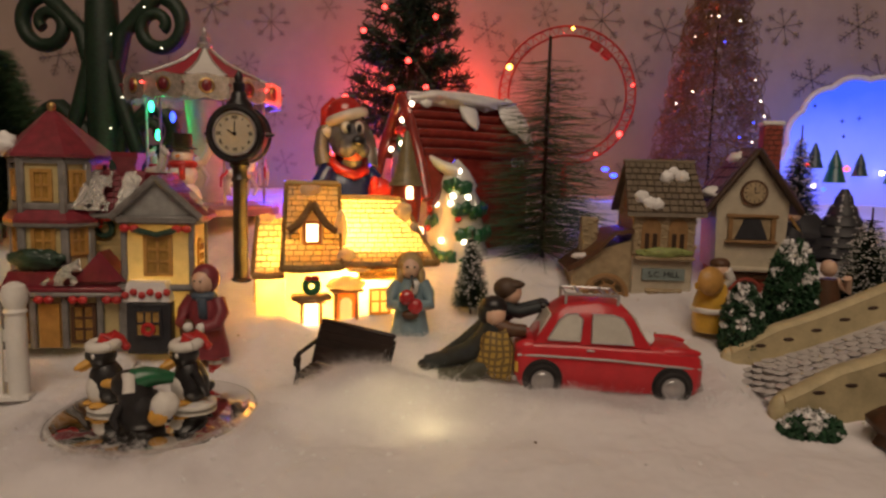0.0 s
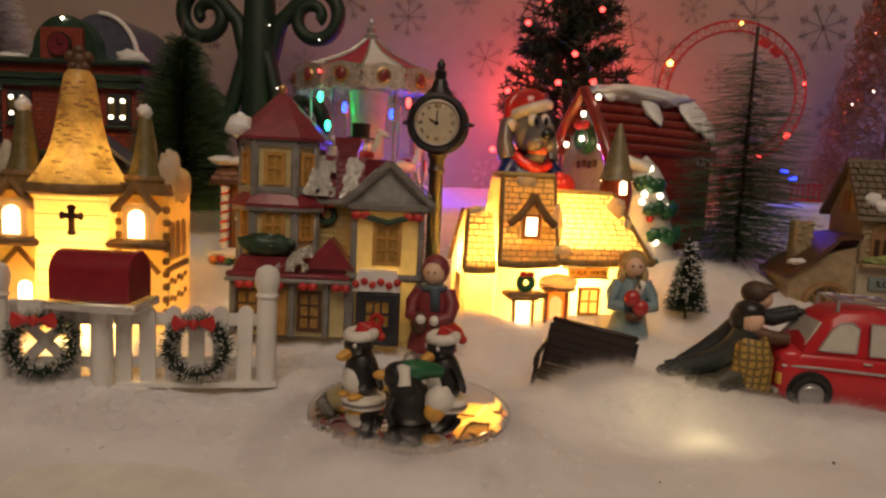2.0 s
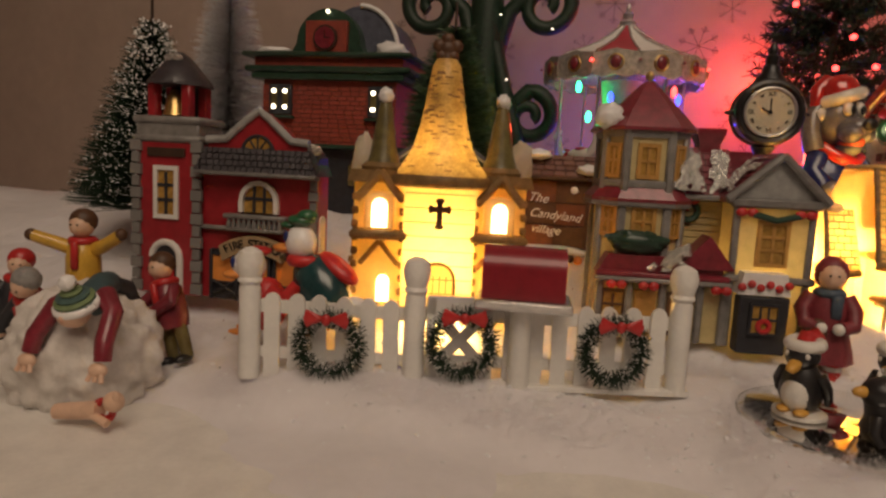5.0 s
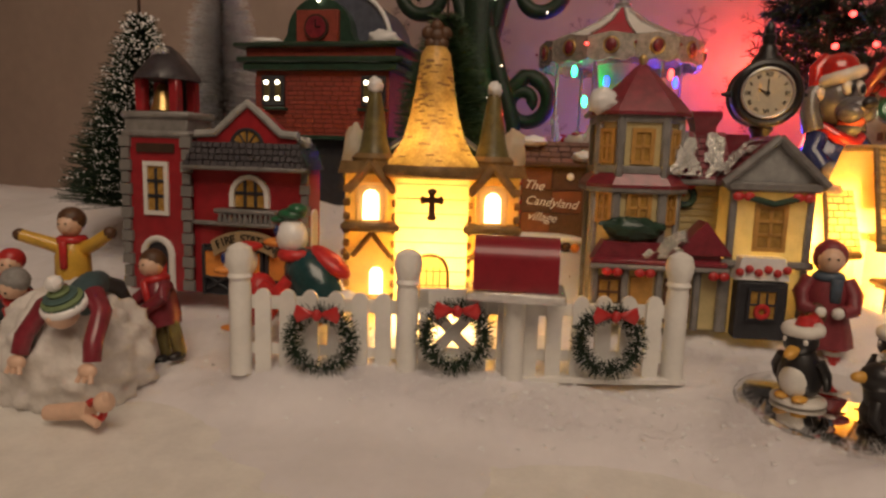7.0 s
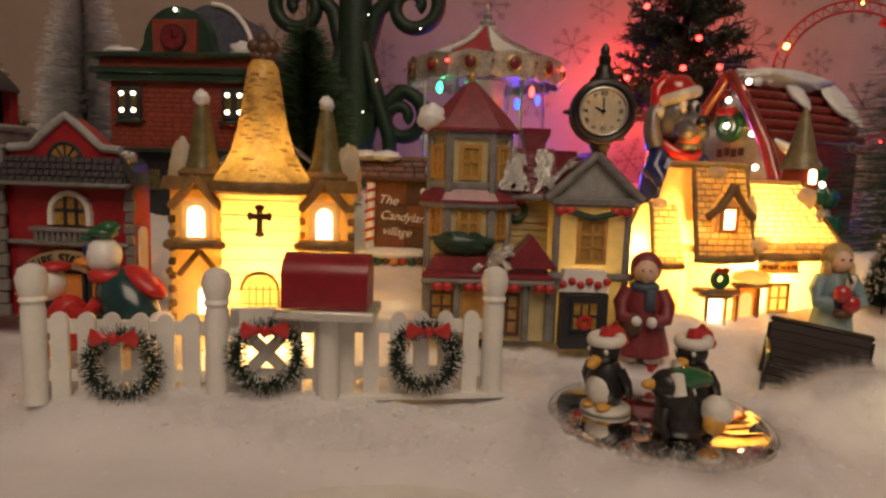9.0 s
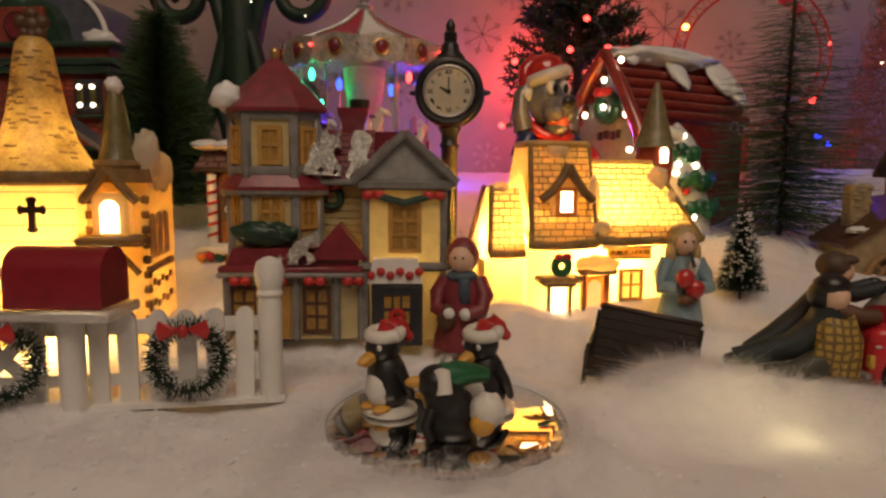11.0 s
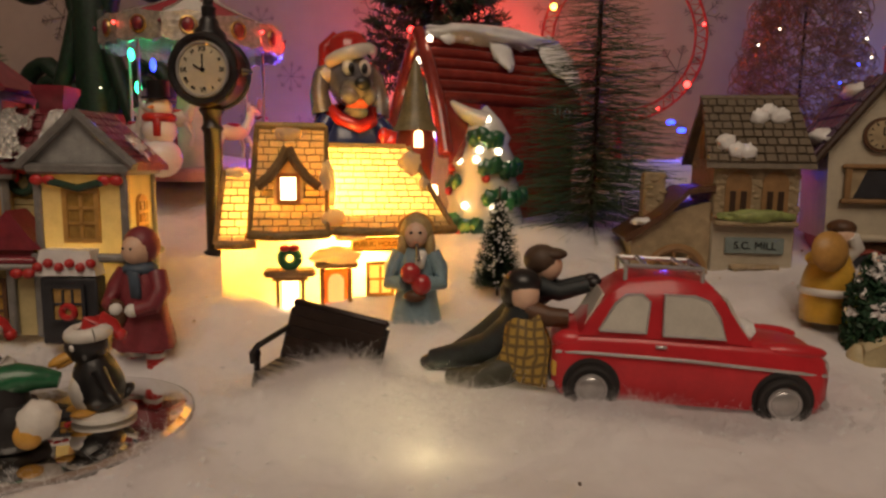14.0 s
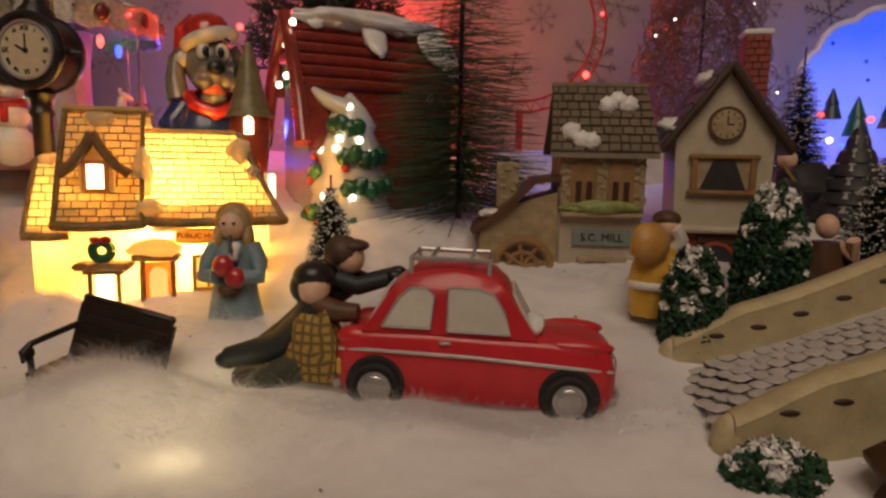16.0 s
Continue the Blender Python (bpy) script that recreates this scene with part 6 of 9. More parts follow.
b.tube([(0.010, -0.006, 0.049), (0.020, -0.006, 0.046), (0.034, -0.005, 0.050)], 0.0050, 0, 10, 0.0036)
b.tube([(0.010, 0.006, 0.049), (0.022, 0.006, 0.046), (0.034, 0.006, 0.050)], 0.0050, 0, 10, 0.0036)
b.ell((0.0365, -0.005, 0.0515), (0.0042, 0.0032, 0.0026), 4).ell((0.0365, 0.006, 0.0515), (0.0042, 0.0032, 0.0026), 4)
b.ell((0.0145, 0, 0.0580), (0.0074, 0.0070, 0.0078), 1).ell((0.0115, 0.000, 0.0610), (0.0088, 0.0084, 0.0076), 3).ell((0.0165, 0, 0.0640), (0.0075, 0.0070, 0.0030), 3)
single("boy_figurine", b, FIG2, "leaning figurine in dark jacket and brown cap pushing the car", "figurine", pose(0.0565, 0.424, 0.006, 0, 0, 0))

# ---- trees ----
def bristle(b, p, q, w, rnd, mi=0):
    d = (q - p)
    t = d.cross(Vector((rnd.random() - 0.5, rnd.random() - 0.5, rnd.random() - 0.5))).normalized() * w
    b.add([p - t, p + t, q + t * 0.5, q - t * 0.5], [[0, 1, 2, 3]], mi)


def brush_tree(name, label, m, height, radii, count, material, w=0.0003, snow=0, droop=-0.15, wire=0.0012, seed=1, stand=None, flat=0.0, snow_m=None):
    """A twisted wire with bristles all round; radii: spread at the foot, the middle and the top."""
    rnd = random.Random(seed)
    t = thing(name, label, "tree", m)
    part("stem", B().cyl((0, 0, -0.004), (0, 0, height), wire, wire * 0.6, n=8), DKBROWN, t, "twisted wire stem")
    b, s = B(), B()
    z0 = height * 0.06
    for i in range(count):
        f = (i + rnd.random()) / count
        f = 1 - math.sqrt(1 - f * 0.985)
        r = radii[0] + (radii[1] - radii[0]) * f * 2 if f < 0.5 else radii[1] + (radii[2] - radii[1]) * (f * 2 - 1)
        r *= rnd.uniform(0.62, 1.08)
        a = rnd.uniform(0, 2 * math.pi)
        z = z0 + (height - z0) * f
        if flat:
            z = z0 + (height - z0) * (round(f * flat) + 0.28 * rnd.gauss(0, 1)) / flat
        p = Vector((0, 0, z))
        q = Vector((r * math.cos(a), r * math.sin(a), z + r * (droop + rnd.uniform(-0.16, 0.16))))
        bristle(b, p, q, w, rnd)
        if snow and rnd.random() < snow * (0.45 + 1.0 * f):
            for k in range(2):
                c = p.lerp(q, rnd.uniform(0.6, 1.0))
                e = rnd.uniform(0.0005, 0.0010) * (1 + height * 0.7)
                s.add([c + Vector((0, 0, e)), c + Vector((e, 0, -e * .4)), c + Vector((-e * .6, e * .8, -e * .3)), c + Vector((-e * .6, -e * .8, -e * .3))], [[0, 1, 2], [0, 2, 3], [0, 3, 1], [1, 3, 2]])
    tagged(part("bristles", b, material, t), kind="stuff")
    if snow:
        tagged(part("snow", s, snow_m or SNOW, t, "white snow flecks"), kind="stuff")
    return t


brush_tree("brush_tree", "small dark bottle-brush tree dusted with white snow", pose(0.0455, 0.493, 0.036), 0.064, (0.0165, 0.0105, 0.002), 3200, PINE, 0.00024, 0.16, 0.1, 0.0009, 3)
brush_tree("brush_tree", "tall sparse green bottle-brush tree with bare dark wire", pose(0.113, 0.603, 0.062), 0.208, (0.068, 0.056, 0.020), 2500, PINE2, 0.00030, 0, -0.08, 0.0024, 5, flat=24)
brush_tree("brush_tree", "tall dark green tree with tiny clear lights", pose(-0.405, 0.602, 0.075), 0.195, (0.050, 0.042, 0.008), 15000, PINE2, 0.00042, 0, 0.05, 0.002, 6)
brush_tree("brush_tree", "dark green conical tree heavily flecked with white snow", pose(-0.630, 0.475, 0.060), 0.185, (0.064, 0.036, 0.004), 11000, PINE, 0.0004, 0.30, 0.12, 0.002, 7)
brush_tree("tinsel_tree", "silver tinsel tree with a glittering garland", pose(-0.735, 0.760, 0.082), 0.278, (0.062, 0.050, 0.020), 15000, TINSEL, 0.00045, 0, -0.05, 0.002, 8)
brush_tree("brush_tree", "small dark pine with snowy tips beside the blue panel", pose(0.375, 0.660, 0.085), 0.115, (0.026, 0.018, 0.002), 3000, PINE, 0.0003, 0.25, -0.1, 0.0012, 9)
brush_tree("brush_tree", "dark bottle-brush tree flecked with snow near the bridge", pose(0.352, 0.500, 0.040), 0.085, (0.028, 0.019, 0.002), 3000, PINE, 0.0003, 0.40, 0.05, 0.0012, 10)
brush_tree("brush_tree", "tiny snowy bottle-brush tree behind the fire station", pose(-0.690, 0.560, 0.115), 0.06, (0.022, 0.014, 0.002), 1800, PINE, 0.0003, 0.6, 0.05, 0.001, 11)


def wire_tree():
    rnd = random.Random(14)
    t = thing("gold_wire_tree", "conical tree of curled gold tinsel wire with glowing balls as glints", "tree", pose(0.355, 0.850, 0.10))
    part("core", B().lathe([(0.002, 0.0), (0.0014, 0.15), (0.0007, 0.32)], (0, 0, 0), 0, 10), DKBROWN, t, "brown core")
    b = B()
    for i in range(1900):
        f = rnd.random() ** 1.25
        R = 0.085 * (1 - f) + 0.012
        z = 0.01 + 0.33 * f
        a = rnd.uniform(0, 6.3)
        c = Vector((R * 0.75 * math.cos(a), R * 0.75 * math.sin(a), z))
        rr = rnd.uniform(0.008, 0.020)
        u = Vector((rnd.gauss(0, 1), rnd.gauss(0, 1), rnd.gauss(0, 1))).normalized()
        v = u.cross(Vector((rnd.gauss(0, 1), rnd.gauss(0, 1), rnd.gauss(0, 1)))).normalized()
        span = rnd.uniform(2.0, 5.0)
        b.tube([c + (u * math.cos(k * span / 9) + v * math.sin(k * span / 9)) * rr for k in range(10)], 0.00046, 0, 4)
    tagged(part("wire", b, COPPER, t), kind="stuff")
    # glints of the tinsel put in as tiny emissive balls
    for i in range(22):
        f = rnd.random()
        R, a = 0.085 * (1 - f) + 0.008, rnd.uniform(3.4, 6.0)
        part("light", B().ell((R * math.cos(a), R * math.sin(a), 0.02 + 0.3 * f), 0.0011, 0, 8, 6), SPOT_W if i % 5 else BULB_B, t)


wire_tree()


def scroll_tree():
    DG = mat("scroll_green_metal", (0.008, 0.028, 0.014), 0.5, 0.5, 260, 0.4)
    t = thing("scroll_tree", "dark green metal scroll tree with tiny clear lights", "tree", pose(-0.412, 0.800, 0.10))
    part("stem", B().lathe([(0.034, 0), (0.024, 0.02), (0.020, 0.06), (0.022, 0.16), (0.018, 0.26), (0.010, 0.40)], (0, 0, 0), 0, 14), DG, t, "tapered green stem")
    def curl(x0, z0, s, R, turns, drop):
        pts = []
        n = 34
        for i in range(n + 1):
            f = i / n
            a = math.pi / 2 - f * turns * 2 * math.pi
            r = R * (1 - 0.80 * f)
            pts.append((s * (x0 + R * 0.25 + r * math.cos(a)), 0, z0 + r * math.sin(a)))
        pts = [(s * 0.010, 0, z0 + drop), (s * (x0 * 0.45), 0, z0 + R * 0.55 + drop * 0.35)] + pts
        part("scroll", B().tube(pts, 0.0098, 0, 10, 0.0068), DG, t, "curled green scroll")
    for s in (-1, 1):
        curl(0.060, 0.215, s, 0.036, 1.35, -0.075)
        curl(0.050, 0.085, s, 0.032, 1.35, -0.055)
        part("leg", B().tube([(s * 0.012, -0.006, 0.170), (s * 0.026, -0.008, 0.120), (s * 0.046, -0.010, 0.060), (s * 0.052, -0.010, 0.0)], 0.0105, 0, 10, 0.0085), DG, t, "splayed green leg")
        curl(0.046, 0.310, s, 0.028, 1.30, -0.060)
    rnd = random.Random(2)
    for i in range(14):
        part("light", B().ell((rnd.uniform(-0.09, 0.09), -0.016, rnd.uniform(0.05, 0.30)), 0.0009, 0, 6, 5), SPOT_W, t)


scroll_tree()


def fir_tree():
    """The dark fir behind the cabin, with a string of red bulbs."""
    rnd = random.Random(21)
    t = thing("christmas_tree", "dark artificial fir with glowing red bulbs", "tree", pose(-0.030, 0.800, 0.10))
    part("trunk", B().cyl((0, 0, -0.01), (0, 0, 0.36), 0.006, 0.003, n=10), DKBROWN, t)
    b = B()
    for i in range(260):
        f = 0.22 + 0.78 * (i + rnd.random()) / 260
        L = 0.072 * (1.12 - f) + 0.022
        a = rnd.uniform(0, 6.3)
        p = Vector((0, 0, 0.36 * f))
        d = Vector((math.cos(a), math.sin(a), rnd.uniform(0.05, 0.5))).normalized()
        q = p + d * L
        b.tube([p, q], 0.0007, 0, 4)
        for k in range(75):
            c = p.lerp(q, 0.15 + 0.85 * rnd.random())
            e = (d * 0.6 + Vector((rnd.gauss(0, 1), rnd.gauss(0, 1), rnd.gauss(0, 1))).normalized()).normalized() * rnd.uniform(0.007, 0.013)
            bristle(b, c, c + e, 0.00085, rnd)
    tagged(part("needles", b, PINE, t, "dark green needles"), kind="stuff")
    spots = ((-0.016, -0.072, 0.137), (0.001, -0.058, 0.170), (0.022, -0.066, 0.140), (-0.052, -0.045, 0.205), (-0.070, -0.060, 0.128), (-0.082, -0.08, 0.062), (-0.030, -0.03, 0.235), (0.030, -0.03, 0.225))
    for x, y, z in spots:
        bl = part("bulb", B().ell((x, y, z), (0.0032, 0.0029, 0.0029), 0, 12, 8), BULB_R, t, "glowing red bulb")
        part("socket", B().cyl((x + 0.003, y + 0.002, z), (x + 0.010, y + 0.005, z + 0.001), 0.0022, n=8), DKGREEN, bl)
    part("wire", B().tube([(x + 0.008, y + 0.004, z) for x, y, z in sorted(spots, key=lambda q: q[2])], 0.0008, 0, 5), DKGREEN, t)


fir_tree()

# ---- log cabin with its fir and the dog ----
def cabin():
    cb = thing("log_cabin", "glossy red ceramic log cabin with dripping snow on the roof", "model cabin", pose(-0.018, 0.643, 0.066, 0, 0, -58))
    H, E, W, L = 0.148, 0.098, 0.040, 0.116
    part("gable", B().prism([(-W, 0), (W, 0), (W, E), (0, H - 0.004), (-W, E)], 0.0, L), mat("cabin_gable_glaze", (0.28, 0.26, 0.24), 0.2, 0.2, 140, 0.1, coat=0.6), cb, "grey glazed gable wall")
    for s in (-1, 1):
        for k in range(6):
            f0 = (k + 0.5) / 6
            x, z = s * W * 1.12 * f0, H - (H - E) * 1.12 * f0
            part("log", B().tube([(x, -0.007, z), (x, L * 0.3, z + 0.0005), (x, L * 0.7, z - 0.0004), (x, L + 0.004, z)], 0.0052, 0, 10), LOGRED, cb, "red roof log", 70)
        part("bargeboard", B().tube([(0, -0.009, H + 0.004), (s * W * 0.6, -0.010, H - 0.026), (s * W * 1.15, -0.011, E - 0.012), (s * W * 1.5, -0.012, E - 0.045)], 0.0052, 0, 10, 0.0062), LOGRED, cb, "red curved bargeboard")
    part("side_panel", B().add([(W * 1.05, -0.010, E + 0.004), (W * 1.65, -0.010, E - 0.05), (W * 1.05, 0.025, E - 0.05), (W * 1.05, 0.03, E - 0.002)], [[0, 1, 2], [0, 2, 3], [0, 3, 1], [1, 3, 2]]), LOGRED, cb)
    sn = part("snow_cap", B().ell((0, L * 0.48, H + 0.0035), (0.020, L * 0.56, 0.0085), 0, 26, 14, lump=0.35, seed=4), SNOW, cb, "glossy dripping snow cap", 80)
    for y, dx, ln, r in ((0.012, 0.010, 0.012, 0.006), (0.030, 0.012, 0.010, 0.006), (0.058, 0.018, 0.030, 0.0075), (0.080, 0.011, 0.012, 0.006), (0.110, 0.020, 0.034, 0.010), (0.118, 0.030, 0.045, 0.008)):
        part("drip", B().ell((ln * 0.42 + 0.004, y, H + 0.007 - ln * 0.50), (ln * 0.75, r * 1.25, 0.0042), 0, 16, 10, ry=50, lump=0.3, seed=y * 90), SNOW, sn, "", 80)
    wr = part("wreath", B().ring((0, -0.004, 0.106), 0.0105, 0.0048, n=22), GREEN_P, cb, "green glazed wreath")
    part("bow", B().ell((-0.005, -0.009, 0.119), (0.007, 0.003, 0.0042)).ell((0.005, -0.009, 0.119), (0.007, 0.003, 0.0042)), REDCLOTH, wr, "red bow")
    for x, z in ((0, 0.129), (0, 0.106), (-0.024, 0.101), (0.028, 0.098), (0.020, 0.143), (0.034, 0.069)):
        part("light", B().ell((x, -0.008, z), 0.0027, 0, 10, 7), SPOT_W, cb, "clear bulb in the wall")
    for k in range(4):
        part("letter_bar", B().box((-0.012 + k * 0.008, -0.001, 0.082 + 0.001 * (k % 2)), (0.0045, 0.002, 0.007), 0, 0.1), DKBROWN, cb)
    part("back_wall", B().box((W + 0.001, L * 0.5, 0.05), (0.004, L, 0.095)), LOGRED, cb, "dark red side wall")
    part("door_bow", B().ring((W + 0.014, L * 0.78, E - 0.008), 0.004, 0.0009, n=12).ring((W + 0.014, L * 0.86, E - 0.010), 0.004, 0.0009, n=12), SILVER, cb, "silver ribbon bow")


cabin()


def ceramic_fir():
    t = thing("ceramic_fir", "white glazed ceramic fir with green boughs and clear bulbs", "tree", pose(0.031, 0.612, 0.052))
    part("snow_body", B().lathe([(0.026, 0), (0.033, 0.012), (0.028, 0.030), (0.030, 0.036), (0.023, 0.055), (0.026, 0.060), (0.018, 0.076), (0.020, 0.081), (0.012, 0.094), (0.004, 0.102), (0.001, 0.105)], (0, 0, 0), 0, 24), mat("white_glaze", (0.72, 0.70, 0.66), 0.16, 0.08, 90, 0.25, coat=0.8), t, "white snowy body", 80)
    part("snow_drape", B().tube([(0.0, -0.008, 0.092), (-0.014, -0.010, 0.098), (-0.026, -0.006, 0.106)], 0.008, 0, 10, 0.003), bpy.data.materials["white_glaze"], t, "", 80)
    rnd = random.Random(4)
    for a0, z, r, n in ((250, 0.080, 0.021, 4), (275, 0.058, 0.027, 5), (205, 0.046, 0.027, 2), (280, 0.036, 0.031, 5), (215, 0.016, 0.033, 4), (270, 0.008, 0.031, 3)):
        for k in range(n):
            a = radians(a0 + k * 16)
            part("bough", B().ell((r * math.cos(a), r * math.sin(a), z + 0.002 * math.sin(k * 2)), (0.0058, 0.0042, 0.0062), 0, 12, 8, rz=math.degrees(a) + 90, lump=0.5, seed=k + z * 99), GREEN_P, t, "green glazed bough", 60)
    for a0, z, r in ((280, 0.094, 0.0125), (262, 0.071, 0.0215), (258, 0.064, 0.0245), (300, 0.070, 0.022), (245, 0.030, 0.0305), (285, 0.030, 0.0315), (315, 0.032, 0.030), (225, 0.062, 0.024), (320, 0.060, 0.026)):
        a = radians(a0)
        part("light", B().ell((r * math.cos(a), r * math.sin(a), z), 0.0026, 0, 10, 7), SPOT_W, t, "clear bulb")
    for a0, z, r in ((275, 0.050, 0.0275), (210, 0.040, 0.030), (200, 0.058, 0.026), (225, 0.020, 0.034), (240, 0.010, 0.0345)):
        a = radians(a0)
        part("ornament", B().ell((r * math.cos(a), r * math.sin(a), z), 0.0032, 0, 10, 7), REDCLOTH, t, "red glazed ornament")


ceramic_fir()

b = B()
b.lathe([(0.026, 0.0), (0.029, 0.010), (0.030, 0.026), (0.028, 0.044), (0.022, 0.058), (0.014, 0.067)], (0, 0.002, 0), 2, 28, 1.0, 0.8)
for s in (-1, 1):
    b.tube([(s * 0.020, -0.002, 0.058), (s * 0.030, -0.008, 0.044), (s * 0.026, -0.020, 0.034)], 0.0092, 2, 14, 0.0080)
b.ell((-0.024, -0.024, 0.032), (0.0085, 0.0075, 0.0075), 0, 16, 10)
b.ell((0.026, -0.020, 0.040), (0.0125, 0.0110, 0.0130), 1, 20, 12).ell((0.018, -0.025, 0.047), (0.0050, 0.0046, 0.0070), 1, 12, 8)
# scarf, jaw, muzzle, skull
b.tube([(-0.017, -0.004, 0.066), (-0.012, -0.014, 0.059), (0.0, -0.020, 0.054), (0.012, -0.014, 0.059), (0.017, -0.004, 0.066), (0.010, 0.010, 0.068), (-0.010, 0.010, 0.068), (-0.017, -0.004, 0.066)], 0.0052, 1, 12)
b.ell((0, -0.0120, 0.0650), (0.0098, 0.0120, 0.0072), 0, 20, 12, rx=-12)
b.ell((0, -0.0150, 0.0700), (0.0088, 0.0112, 0.0062), 5, 20, 12, rx=-12)
b.ell((0, 0.0, 0.0900), (0.0180, 0.0170, 0.0210), 0, 28, 18)
b.ell((0, -0.0140, 0.0815), (0.0128, 0.0165, 0.0105), 0, 26, 16, rx=-10)
for s in (-1, 1):
    b.ell((s * 0.0068, -0.0190, 0.0775), (0.0080, 0.0105, 0.0078), 0, 20, 12)
    b.tube([(s * 0.0150, 0.004, 0.1040), (s * 0.0225, 0.005, 0.0930), (s * 0.0245, 0.003, 0.0780), (s * 0.0225, -0.001, 0.0630)], 0.0052, 6, 14, 0.0086)
    b.ell((s * 0.0066, -0.0142, 0.0985), (0.0048, 0.0036, 0.0068), 4, 18, 12, rx=-14, ry=s * -8)
    b.ell((s * 0.0052, -0.0182, 0.0975), (0.0025, 0.0014, 0.0040), 3, 12, 9)
    b.tube([(s * 0.0020, -0.0150, 0.1070), (s * 0.0070, -0.0158, 0.1095), (s * 0.0120, -0.0130, 0.1065)], 0.0009, 3, 8)
    for k in range(3):
        b.ell((s * (0.0095 + 0.0022 * (k % 2)), -0.0270 + 0.0022 * k, 0.0775 - 0.0030 * (k % 2)), 0.0008, 3, 6, 5)
b.ell((0, -0.0302, 0.0850), (0.0068, 0.0046, 0.0054), 3, 20, 12)
# red hat pulled to one side
b.M = pose(0, 0.002, 0.1080, -8, -17, 0)
b.ring((0, 0, 0), 0.0165, 0.0054, 4, 36, 12, plane="xy")
b.lathe([(0.0168, 0.001), (0.0172, 0.006), (0.0150, 0.013), (0.0100, 0.0178), (0.0040, 0.0196), (0.0004, 0.020)], (0, 0, 0), 1, 26)
b.tube([(-0.004, 0.002, 0.016), (-0.016, 0.003, 0.011), (-0.0215, 0.003, -0.002)], 0.0070, 1, 14, 0.0050).ell((-0.0225, 0.002, -0.0080), 0.0064, 4, 18, 12, lump=0.2)
single("dog_figurine", b, [DOGGREY, mat("red_glaze", (0.50, 0.025, 0.020), 0.18, 0.2, 120, 0.1, coat=0.7), NAVY, BLACK, mat("cream_hat_glaze", (0.70, 0.64, 0.55), 0.25, 0.1, 120, 0.15, coat=0.6), mat("coral_mouth_glaze", (0.70, 0.13, 0.06), 0.2, 0.15, 120, 0.05, coat=0.6), mat("brown_grey_ear_glaze", (0.15, 0.125, 0.11), 0.25, 0.3, 140, 0.15, coat=0.5)], "glossy grey ceramic dog figurine in red hat and blue coat", "figurine", pose(-0.0745, 0.6130, 0.0855, 0, 0, 31), angle=70)
plinth = single("cookie_jar_base", B().lathe([(0.030, 0), (0.034, 0.006), (0.030, 0.032)], (0, 0, 0), 0, 24), LOGRED, "round red glazed base under the dog", "base", pose(-0.0735, 0.617, 0.056))

# ---- carousel ----
PEARL = mat("pearl_plastic", (0.58, 0.53, 0.47), 0.2, 0.45, 240, 0.7, metal=0.45, coat=0.5)


